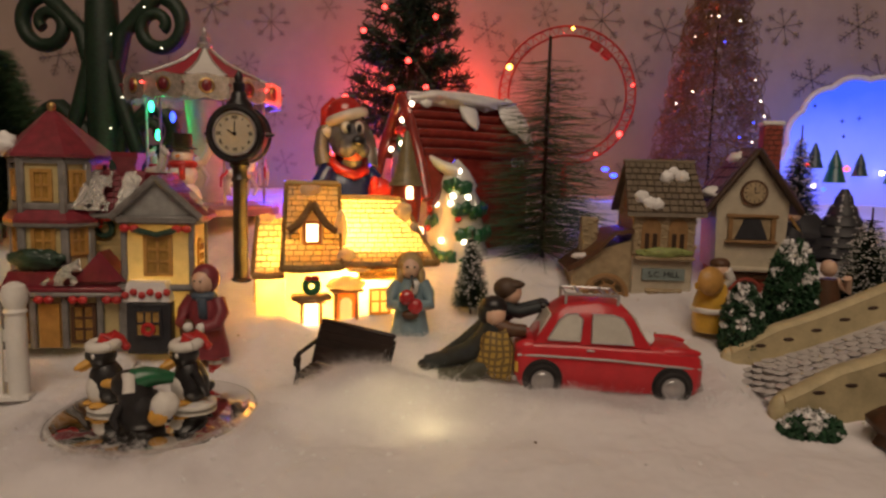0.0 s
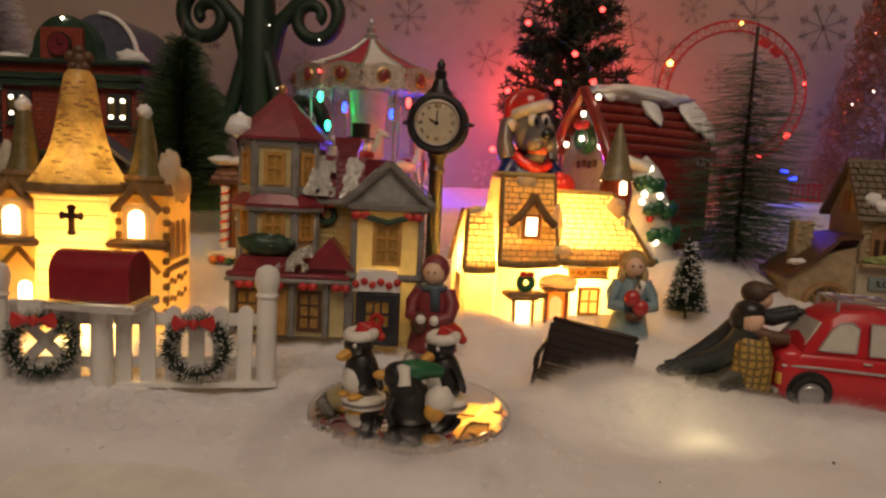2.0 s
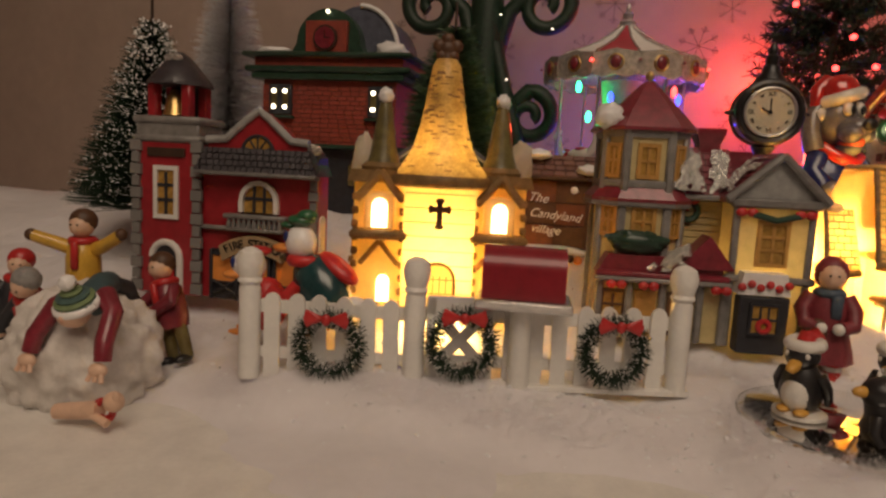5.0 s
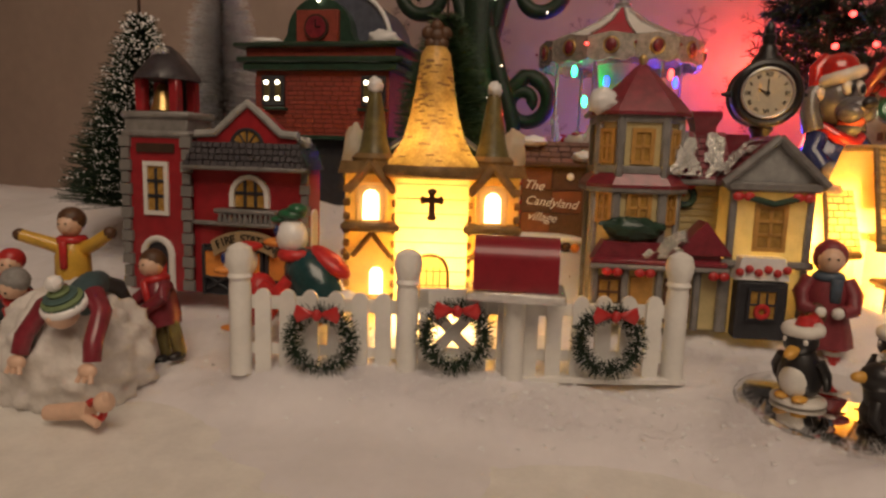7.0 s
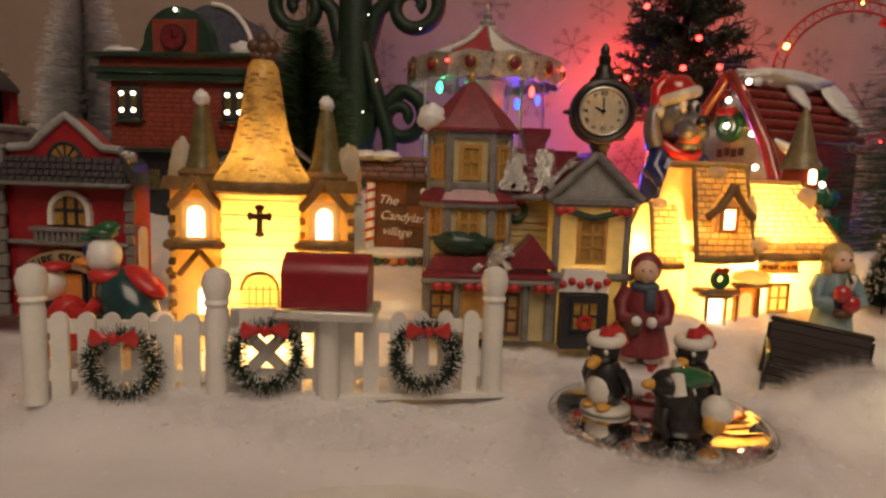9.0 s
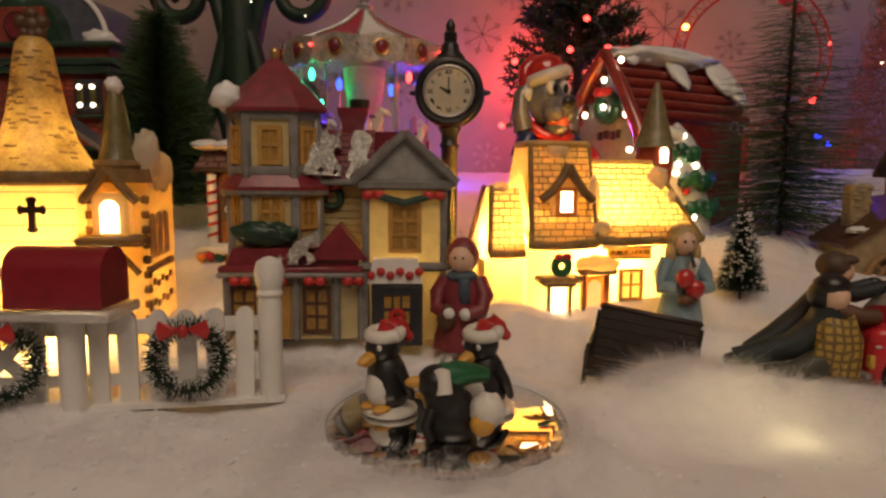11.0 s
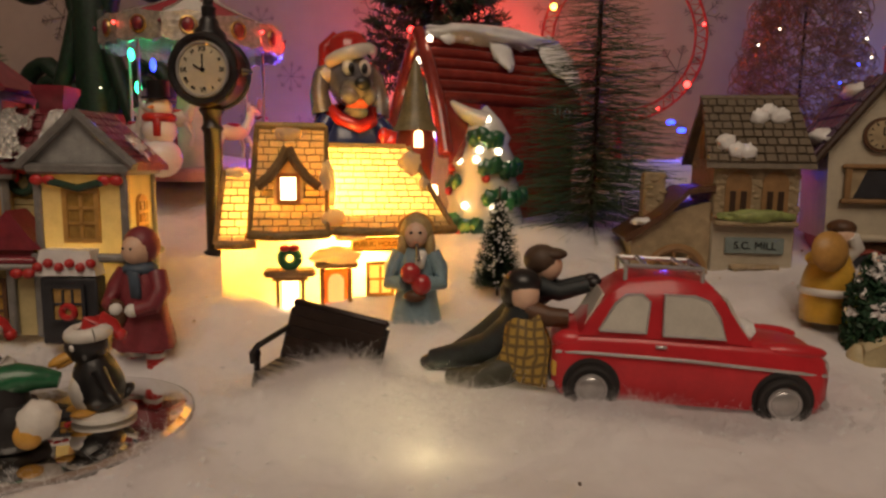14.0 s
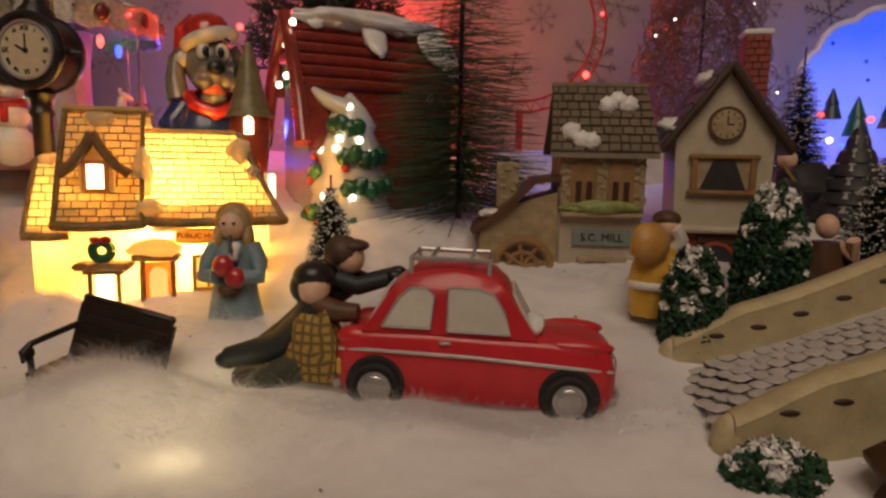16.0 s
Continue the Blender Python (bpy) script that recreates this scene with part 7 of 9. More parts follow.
def carousel():
    R = 0.078
    c = thing("carousel", "toy carousel with red and white canopy and coloured lights", "carousel", pose(-0.249, 0.709, 0.094, 0, 0, 8))
    part("platform", B().lathe([(R, 0), (R, 0.008), (R * 0.96, 0.011), (R * 0.5, 0.012)], (0, 0, 0), 0, 40), mat("rose_plastic", (0.42, 0.20, 0.22), 0.35, 0.2, 100, 0.1, coat=0.3), c, "pale rose round platform")
    part("centre_column", B().lathe([(0.020, 0.010), (0.018, 0.09), (0.022, 0.122)], (0, 0, 0), 0, 12), IVORY, c, "ivory mirror column")
    n = 12
    for k in range(n):
        a0, a1 = 2 * math.pi * k / n, 2 * math.pi * (k + 1) / n
        prof = [(R * 0.96, 0.141), (R * 0.66, 0.150), (R * 0.36, 0.161), (R * 0.15, 0.173), (R * 0.06, 0.180)]
        vs, fs = [], []
        for r, z in prof:
            for a in (a0, (a0 + a1) / 2, a1):
                vs.append((r * math.cos(a), r * math.sin(a), z))
        for j in range(len(prof) - 1):
            for i in range(2):
                fs.append([j * 3 + i, j * 3 + i + 1, (j + 1) * 3 + i + 1, (j + 1) * 3 + i])
        part("canopy_panel", B().add(vs, fs), (mat("canopy_red", (0.42, 0.02, 0.045), 0.35, 0.2, 90, 0.1) if k == 0 else bpy.data.materials["canopy_red"]) if k % 2 == 0 else WHITE, c, "red canopy panel" if k % 2 == 0 else "white canopy panel")
        part("rib", B().tube([(r * math.cos(a0), r * math.sin(a0), z + 0.0008) for r, z in prof], 0.0012, 0, 6), GLITTER, c)
        # fascia shields
        am = (a0 + a1) / 2
        f = B()
        f.M = pose(0, 0, 0, 0, 0, math.degrees(am)) @ Matrix.Translation((R * 0.985, 0, 0.131)) @ pose(0, 0, 0, 0, 0, 90)
        wdt = R * math.pi / n * 1.06
        f.prism([(-wdt, -0.011), (-wdt * 0.55, -0.015), (0, -0.012), (wdt * 0.55, -0.015), (wdt, -0.011), (wdt, 0.008), (wdt * 0.5, 0.0095), (0, 0.0115), (-wdt * 0.5, 0.0095), (-wdt, 0.008)], -0.002, 0.002)
        fa = part("fascia", f, PEARL, c, "ivory scalloped fascia shield")
        e = B()
        e.M = f.M
        e.ell((0, -0.0035, -0.001), (0.0048, 0.0024, 0.0062), 0, 16, 8)
        part("medallion", e, MAROON, fa, "dark red oval medallion")
        e = B()
        e.M = f.M
        e.ring((0, -0.0028, -0.001), 0.0066, 0.0010, n=20)
        part("medallion_rim", e, GOLD, fa)
        e = B()
        e.M = f.M
        e.ell((wdt, -0.0045, 0.0005), 0.0015, 0, 8, 6)
        part("light", e, BULB_R if k % 3 == 1 else MAROON, fa, "small red light")
        if k % 2 == 0:
            x, y = R * 0.80 * math.cos(a0), R * 0.80 * math.sin(a0)
            part("pole", B().cyl((x, y, 0.010), (x, y, 0.124), 0.0014, n=8), SILVER, c)
    part("canopy_ceiling", B().lathe([(R * 0.95, 0.126), (R * 0.95, 0.1275), (0.01, 0.128)], (0, 0, 0), 0, 40), PEARL, c)
    part("finial", B().lathe([(0.0075, 0.178), (0.0085, 0.182), (0.004, 0.185), (0.0052, 0.190), (0.002, 0.193), (0.0026, 0.197), (0.0006, 0.201)], (0, 0, 0), 0, 14), SILVER, c, "silver finial")
    for k, (a, z, m) in enumerate(((212, 0.112, BULB_G), (228, 0.082, BULB_G), (250, 0.100, BULB_B), (300, 0.096, BULB_B), (322, 0.110, BULB_R), (340, 0.104, BULB_B))):
        part("lamp", B().ell((R * 0.72 * math.cos(radians(a)), R * 0.72 * math.sin(radians(a)), z), (0.0028, 0.0028, 0.0055), 0, 10, 8), m, c, "coloured light under the canopy")
    # horses
    for k, a in enumerate((225, 270, 318, 20, 150)):
        h = B()
        h.M = pose(0, 0, 0, 0, 0, a) @ Matrix.Translation((R * 0.76, 0, 0.032 + 0.010 * (k % 2))) @ pose(0, 0, 0, 0, 0, 90 if k != 1 else 80)
        h.ell((0, 0, 0.012), (0.0165, 0.0062, 0.0075), 0).tube([(0.012, 0, 0.014), (0.018, 0, 0.024), (0.0185, 0, 0.032)], 0.0048, 0, 10, 0.0036)
        h.ell((0.0225, 0, 0.0325), (0.0072, 0.0032, 0.0036), 0, 12, 8, ry=28).ell((0.0170, 0.0016, 0.0375), (0.001, 0.001, 0.0026), 0).ell((0.0170, -0.0016, 0.0375), (0.001, 0.001, 0.0026), 0)
        for lx, ly, s in ((0.010, 0.004, 1), (0.012, -0.004, 1.6), (-0.011, 0.004, -1), (-0.012, -0.004, -1.4)):
            h.tube([(lx, ly, 0.008), (lx + 0.004 * s, ly, -0.002), (lx + 0.0015 * s, ly, -0.011)], 0.0024, 0, 8, 0.0015)
        h.tube([(-0.016, 0, 0.015), (-0.023, 0, 0.008), (-0.024, 0, -0.002)], 0.0022, 1, 8, 0.001)
        h.ell((0, 0, 0.0185), (0.0065, 0.0064, 0.0022), 1)
        part("horse", h, [mat("horse_white", (0.68, 0.62, 0.56), 0.3, 0.1, 120, 0.1, coat=0.4) if k == 0 else bpy.data.materials["horse_white"], bpy.data.materials["canopy_red"]], c, "white carousel horse", 70)


carousel()

# snowman that stands before the carousel
b = B()
b.ell((0, 0, 0.014), (0.017, 0.016, 0.016), 0).ell((0, 0, 0.036), (0.0135, 0.013, 0.012), 0).ell((0, 0, 0.054), (0.0105, 0.010, 0.0095), 0)
b.ring((0, 0, 0.046), 0.0098, 0.0036, 1, plane="xy").box((0.004, -0.0115, 0.038), (0.006, 0.003, 0.014), 1, 0.3)
b.lathe([(0.0135, 0.0605), (0.0135, 0.062), (0.0085, 0.0625), (0.0088, 0.075)], (0, 0, 0), 2, 18).cyl((0, -0.009, 0.054), (0, -0.017, 0.053), 0.0016, 0.0004, 3, 8)
single("snowman_figurine", b, [SNOW, REDCLOTH, BLACK, ORANGE], "white snowman figurine with black top hat and red scarf", "figurine", pose(-0.232, 0.610, 0.100, 0, 0, 0))

# ---- brick station behind ----
def station():
    st = thing("railway_station", "large red brick station model with dark green roof", "model building", pose(-0.540, 0.625, 0.060, 0, 0, 0))
    up = part("upper_wall", B().box((0, 0.04, 0.110), (0.145, 0.08, 0.075), 0, 0.02), BRICKRED, st, "red brick upper wall")
    tiles(up, "brick", [(-0.0725, -0.0004, 0.074), (0.0725, -0.0004, 0.074), (0.0725, -0.0004, 0.134), (-0.0725, -0.0004, 0.134)], 13, 0.0105, BRICKRED, DKBROWN, 0.0005, 0.0005)
    lo = part("lower_wall", B().box((0.005, 0.045, 0.036), (0.150, 0.080, 0.073), 0, 0.02), CHARCOAL, st, "dark lower storey")
    part("balcony", B().box((0.005, 0.0, 0.074), (0.165, 0.016, 0.004), 0, 0.2), DKGREEN, st, "dark green ledge")
    part("cornice", B().box((0, 0.036, 0.150), (0.178, 0.094, 0.006), 0, 0.3).box((0, 0.036, 0.1430), (0.164, 0.088, 0.006), 0, 0.1), DKGREEN, st, "dark green cornice")
    part("frieze", B().box((0, 0.038, 0.1575), (0.160, 0.086, 0.010), 0, 0.05), BRICKRED, st)
    part("gutter", B().box((0, 0.034, 0.164), (0.182, 0.096, 0.005), 0, 0.4), DKGREEN, st, "dark green gutter")
    # clock dormer with arched hood
    arc = [(0.034 * math.cos(math.pi * i / 16), 0.176 + 0.034 * math.sin(math.pi * i / 16)) for i in range(17)]
    hood = part("dormer_hood", B().prism([(0.040, 0.166)] + arc + [(-0.040, 0.166)], -0.004, 0.06), DKGREEN, st, "dark green arched dormer")
    part("dormer_face", B().box((0, -0.006, 0.180), (0.044, 0.006, 0.034), 0, 0.08).box((0, -0.007, 0.163), (0.052, 0.006, 0.005), 0, 0.3), BRICKRED, hood, "red dormer face")
    ck = part("clock", B().cyl((0, -0.012, 0.180), (0, -0.008, 0.180), 0.0125, n=28), DKBROWN, hood, "small round clock")
    part("clock_dial", B().cyl((0, -0.0128, 0.180), (0, -0.0118, 0.180), 0.0105, n=28), MAROON, ck)
    part("hand", B().box((0, -0.0132, 0.183), (0.001, 0.0006, 0.008)).box((0.0028, -0.0132, 0.180), (0.006, 0.0006, 0.001)), BLACK, ck)
    part("light", B().ell((0, -0.006, 0.2065), 0.0018, 0, 8, 6), SPOT_W, hood)
    part("side_roof", B().prism([(0.028 + 0.042 * math.cos(math.pi * i / 14), 0.166 + 0.050 * math.sin(math.pi * i / 14)) for i in range(15)], 0.012, 0.085), SLATE, st, "blue grey curved roof")
    snow_lump(st, (0.062, 0.012, 0.172), (0.016, 0.010, 0.008), SNOW, seed=3)
    part("snow_edge", B().tube([(0.028 + 0.042 * math.cos(math.pi * i / 14), 0.011, 0.166 + 0.050 * math.sin(math.pi * i / 14)) for i in range(8)], 0.0024), SNOW, st, "snow along the roof edge")
    snow_lump(st, (-0.060, 0.0, 0.1685), (0.018, 0.010, 0.004), SNOW, seed=8)
    for x in (-0.051, 0.057):
        w = part("window", B().box((x, -0.002, 0.120), (0.025, 0.004, 0.030), 0, 0.08), CHARCOAL, st, "dark paired window")
        for dx in (-0.0062, 0.0062):
            part("pane", B().box((x + dx, -0.0046, 0.120), (0.0060, 0.0016, 0.020)), OLIVE, w)
            for dz in (0.008, -0.008):
                part("light", B().ell((x + dx, -0.006, 0.120 + dz), (0.0026, 0.0014, 0.0022), 0, 8, 6), SPOT_W, w, "lit window corner")
        part("sill", B().box((x, -0.004, 0.102), (0.030, 0.008, 0.003), 0, 0.3), DKGREEN, st)
    for x in (-0.030, -0.010, 0.030, 0.050):
        part("lower_window", B().box((x, 0.0035, 0.045), (0.012, 0.004, 0.020)), OLIVE, lo, "dim lower window")


station()

# ---- candy house ----
def candy_house():
    c = thing("gingerbread_stand", "brown gingerbread stand with candy pole and snowy shingles", "model hut", pose(-0.302, 0.532, 0.052, 0, 0, 3))
    w = part("wall", B().box((0.004, 0.022, 0.034), (0.060, 0.044, 0.062), 0, 0.04), BROWN, c, "brown gingerbread wall")
    for k in range(3):
        for j in range(2):
            part("panel", B().box((-0.008 + j * 0.024, -0.001, 0.016 + k * 0.018), (0.0232, 0.002, 0.0172), 0, 0.1), BROWN if (k + j) % 2 else mat("ginger_panel", (0.17, 0.055, 0.022), 0.5, 0.3, 160, 0.2) if "ginger_panel" not in bpy.data.materials else bpy.data.materials["ginger_panel"], w)
    rf = part("roof", B().prism([(-0.036, 0.064), (0.044, 0.064), (0.040, 0.080), (-0.032, 0.080)], 0.012, 0.05), MILLROOF, c, "shingled roof")
    tiles(rf, "shingle", [(-0.037, -0.006, 0.064), (0.045, -0.006, 0.064), (0.041, 0.014, 0.081), (-0.033, 0.014, 0.081)], 4, 0.0085, mat("mixed_shingle", (0.19, 0.12, 0.10), 0.5, 0.7, 160, 0.2, dirt=(0.07, 0.08, 0.10), tone=(0.30, 0.12, 0.06)), DKBROWN, 0.0014, 0.0007)
    part("roof_edge", B().box((0.004, -0.006, 0.0630), (0.083, 0.004, 0.003), 0, 0.3), BROWN, rf)
    for x, sd in ((-0.030, 1), (-0.014, 2), (0.030, 3)):
        snow_lump(rf, (x, 0.006 if sd < 3 else -0.002, 0.0815 if sd < 3 else 0.070), (0.012, 0.010, 0.0042), SNOW, seed=sd)
    cane = part("candy_pole", B().cyl((-0.0245, -0.003, 0.006), (-0.0245, -0.003, 0.060), 0.0036, n=14), WHITE, c, "red and white striped pole")
    for k in range(7):
        z = 0.010 + k * 0.0078
        part("stripe", B().tube([(-0.0245 + 0.0037 * math.cos(a / 6 * 2 * math.pi), -0.003 + 0.0037 * math.sin(a / 6 * 2 * math.pi), z + a * 0.0011) for a in range(7)], 0.0013, 0, 6), REDCLOTH, cane)
    for k, word in enumerate(("The", "Candyland", "village")):
        lettering(word, 0.0098 if k else 0.0105, SNOW, w, Matrix.Translation((-0.019 + 0.002 * k, -0.0028, 0.047 - k * 0.0125)) @ pose(0, 0, 0, 0, 4, 0), shear=0.35, align="LEFT")
    part("base_snow", B().ell((-0.004, -0.006, 0.004), (0.036, 0.012, 0.005), 0, 20, 8, lump=0.3), SNOW, c, "snowy base", 80)
    for k in range(9):
        part("gumdrop", B().ell((-0.030 + k * 0.0068, -0.014, -0.001 + 0.001 * (k % 2)), (0.0036, 0.0032, 0.0036), 0, 10, 7), (ORANGE, REDCLOTH, GREEN_P, BROWN)[k % 4], c, "sugared gumdrop")
    part("flower", B().ell((0.018, -0.003, 0.054), (0.003, 0.0012, 0.003)), SNOW, w)


candy_house()

# ---- mill, clock house and what stands near ----
def mill():
    m = thing("water_mill", "tan stone porcelain mill with shingled roof and snow lumps", "model mill", pose(0.203, 0.528, 0.026, 0, 0, 0))
    tw = part("tower_wall", B().box((0.0, 0.026, 0.047), (0.050, 0.052, 0.094), 0, 0.02), MILLWALL, m, "cream plaster tower")
    st = part("stone_storey", B().box((0.0, 0.0255, 0.073), (0.0512, 0.053, 0.040), 0, 0.03), STONE, m, "tan stone upper storey")
    rnd = random.Random(6)
    me = B().ell((0, 0, 0), (0.5, 0.5, 0.5), 0, 8, 5).mesh("stone", STONE, 80)
    for k in range(70):
        side = rnd.random() < 0.3
        ob = new("stone", me)
        ob.parent = st
        z = rnd.uniform(0.055, 0.091)
        if side:
            ob.matrix_basis = Matrix.Translation((-0.0258, rnd.uniform(0.002, 0.05), z)) @ Matrix.Diagonal((0.0012, rnd.uniform(0.003, 0.005), rnd.uniform(0.0025, 0.004), 1))
        else:
            x = rnd.choice((-0.022, -0.0005, 0.022)) + rnd.uniform(-0.003, 0.003)
            ob.matrix_basis = Matrix.Translation((x, -0.0012, z)) @ Matrix.Diagonal((rnd.uniform(0.003, 0.005), 0.0014, rnd.uniform(0.0025, 0.0038), 1))
    part("gable_wall", B().add([(-0.025, 0.0, 0.092), (-0.025, 0.052, 0.092), (-0.025, 0.026, 0.126), (0.025, 0.0, 0.092), (0.025, 0.052, 0.092), (0.025, 0.026, 0.126)], [[0, 1, 2], [3, 5, 4], [0, 2, 5, 3], [1, 4, 5, 2]]), STONE, m, "tan gable wall")
    rf = part("roof", B().add([(-0.031, 0.058, 0.088), (0.031, 0.058, 0.088), (0.029, 0.025, 0.130), (-0.029, 0.025, 0.130), (-0.031, 0.059, 0.091), (0.031, 0.059, 0.091), (0.029, 0.0255, 0.133), (-0.029, 0.0255, 0.133)], [[0, 1, 2, 3], [4, 5, 6, 7], [0, 1, 5, 4], [2, 3, 7, 6], [0, 3, 7, 4], [1, 2, 6, 5]]), MILLROOF, m, "brown shingled roof")
    part("roof_front", B().add([(-0.032, -0.006, 0.0895), (0.032, -0.006, 0.0895), (0.029, 0.025, 0.1300), (-0.029, 0.025, 0.1300), (-0.032, -0.007, 0.0865), (0.032, -0.007, 0.0865), (0.029, 0.025, 0.127), (-0.029, 0.025, 0.127)], [[0, 1, 2, 3], [4, 5, 6, 7], [0, 1, 5, 4], [2, 3, 7, 6], [0, 3, 7, 4], [1, 2, 6, 5]]), MILLROOF, rf)
    tiles(rf, "shingle", [(-0.032, -0.0065, 0.0897), (0.032, -0.0065, 0.0897), (0.0295, 0.0248, 0.1303), (-0.0295, 0.0248, 0.1303)], 8, 0.0062, MILLROOF, DKBROWN, 0.0014, 0.0007)
    part("ridge", B().tube([(-0.030, 0.0252, 0.1315), (0.030, 0.0252, 0.1315)], 0.0018), MILLROOF, rf)
    for s, c, sd in ((1, (0.010, 0.016, 0.122), 1), (1, (0.016, 0.013, 0.119), 2), (1, (0.0035, 0.013, 0.118), 3), (1, (-0.020, 0.000, 0.102), 4), (1, (-0.014, -0.003, 0.097), 5), (1, (-0.008, -0.004, 0.096), 6)):
        snow_lump(rf, c, (0.0056, 0.004, 0.0050), SNOW, seed=sd)
    for x in (-0.011, 0.011):
        w = part("arched_window", B().prism([(x + a, 0.058 + z) for a, z in arch_poly(0.0155, 0.027)], -0.0022, 0.001), mat("mill_arch", (0.30, 0.17, 0.07), 0.5, 0.25, 160, 0.2) if "mill_arch" not in bpy.data.materials else bpy.data.materials["mill_arch"], st, "brown arched window")
        for dx in (-0.0032, 0.0032):
            part("pane", B().box((x + dx, -0.0024, 0.066), (0.0034, 0.001, 0.013)), DKBROWN, w)
    part("flower_box", B().ell((0, -0.0045, 0.0570), (0.022, 0.0045, 0.0042), 0, 24, 8, lump=0.5), mat("pale_green_paint", (0.32, 0.38, 0.12), 0.5, 0.4, 220, 0.3), st, "pale green flower box", 80)
    part("box_ledge", B().box((0, -0.0035, 0.0525), (0.049, 0.007, 0.003), 0, 0.3), STONE, st)
    sg = part("sign", B().box((0.001, -0.0012, 0.0385), (0.035, 0.0022, 0.0100), 0, 0.15), mat("blue_grey_sign", (0.20, 0.25, 0.24), 0.5, 0.2, 160, 0.1), tw, "blue grey name sign")
    lettering("S.C. MILL", 0.0066, BLACK, sg, Matrix.Translation((0.001, -0.0026, 0.0385)))
    d = part("door", B().box((0.0015, -0.0012, 0.012), (0.019, 0.0022, 0.022)), bpy.data.materials["mill_arch"], tw, "brown plank door")
    part("door_frame", B().box((-0.0095, -0.0020, 0.012), (0.0035, 0.003, 0.024)).box((0.0125, -0.0020, 0.012), (0.0035, 0.003, 0.024)).box((0.0015, -0.0024, 0.0252), (0.030, 0.004, 0.0035), 0, 0.3), STONE, d, "tan door frame")
    gw = B()
    gw.M = pose(-0.0254, 0.026, 0.092, 0, 0, -90)
    gw.prism(arch_poly(0.009, 0.017), -0.0012, 0.0005)
    part("gable_window", gw, bpy.data.materials["mill_arch"], m)
    # low wing with its water wheel
    wg = part("wing", B().add([(-0.073, 0.002, 0), (-0.024, 0.002, 0), (-0.024, 0.002, 0.066), (-0.050, 0.002, 0.058), (-0.073, 0.002, 0.040), (-0.073, 0.046, 0), (-0.024, 0.046, 0), (-0.024, 0.046, 0.066), (-0.050, 0.046, 0.058), (-0.073, 0.046, 0.040)], [[0, 1, 2, 3, 4], [9, 8, 7, 6, 5], [0, 4, 9, 5], [3, 2, 7, 8], [4, 3, 8, 9]]), STONE, m, "tan side wing")
    part("wing_roof", B().add([(-0.077, -0.003, 0.0385), (-0.0545, -0.004, 0.0545), (-0.0400, -0.004, 0.070), (-0.0245, -0.003, 0.072), (-0.077, 0.050, 0.0385), (-0.0545, 0.050, 0.0545), (-0.0400, 0.050, 0.070), (-0.0245, 0.050, 0.072), (-0.079, -0.003, 0.0415), (-0.0560, -0.004, 0.0580), (-0.0405, -0.004, 0.0735), (-0.0245, -0.003, 0.0755), (-0.079, 0.05, 0.0415), (-0.0560, 0.05, 0.0580), (-0.0405, 0.05, 0.0735), (-0.0245, 0.05, 0.0755)], [[0, 1, 9, 8], [1, 2, 10, 9], [2, 3, 11, 10], [8, 9, 13, 12], [9, 10, 14, 13], [10, 11, 15, 14], [0, 8, 12, 4], [4, 12, 13, 5], [5, 13, 14, 6], [6, 14, 15, 7], [0, 4, 5, 1], [1, 5, 6, 2], [2, 6, 7, 3]]), BROWN, wg, "brown sweeping wing roof")
    snow_lump(wg, (-0.066, 0.004, 0.0515), (0.008, 0.006, 0.0025), SNOW, seed=6)
    cm = part("chimney", B().box((-0.056, 0.030, 0.066), (0.014, 0.014, 0.034), 0, 0.1), STONE, m, "stone chimney")
    for k in range(12):
        ob = new("stone", me)
        ob.parent = cm
        ob.matrix_basis = Matrix.Translation((-0.056 + rnd.uniform(-0.006, 0.006), 0.0228, 0.052 + k * 0.0026)) @ Matrix.Diagonal((0.005, 0.0016, 0.0032, 1))
    ww = part("water_wheel", B().ring((-0.046, -0.004, 0.020), 0.0165, 0.0026, n=28), bpy.data.materials["mill_arch"], m, "brown wooden water wheel")
    part("inner_ring", B().ring((-0.046, -0.004, 0.020), 0.0085, 0.0016, n=20), bpy.data.materials["mill_arch"], ww)
    for k in range(8):
        a = radians(45 * k + 10)
        part("spoke", B().tube([(-0.046, -0.004, 0.020), (-0.046 + 0.016 * math.cos(a), -0.004, 0.020 + 0.016 * math.sin(a))], 0.0013, 0, 6), bpy.data.materials["mill_arch"], ww)
    sw = B()
    sw.M = pose(-0.0734, 0.022, 0.012, 0, 0, -90)
    sw.box((0, -0.0004, 0.008), (0.010, 0.0016, 0.013))
    part("side_window", sw, bpy.data.materials["mill_arch"], wg)


mill()


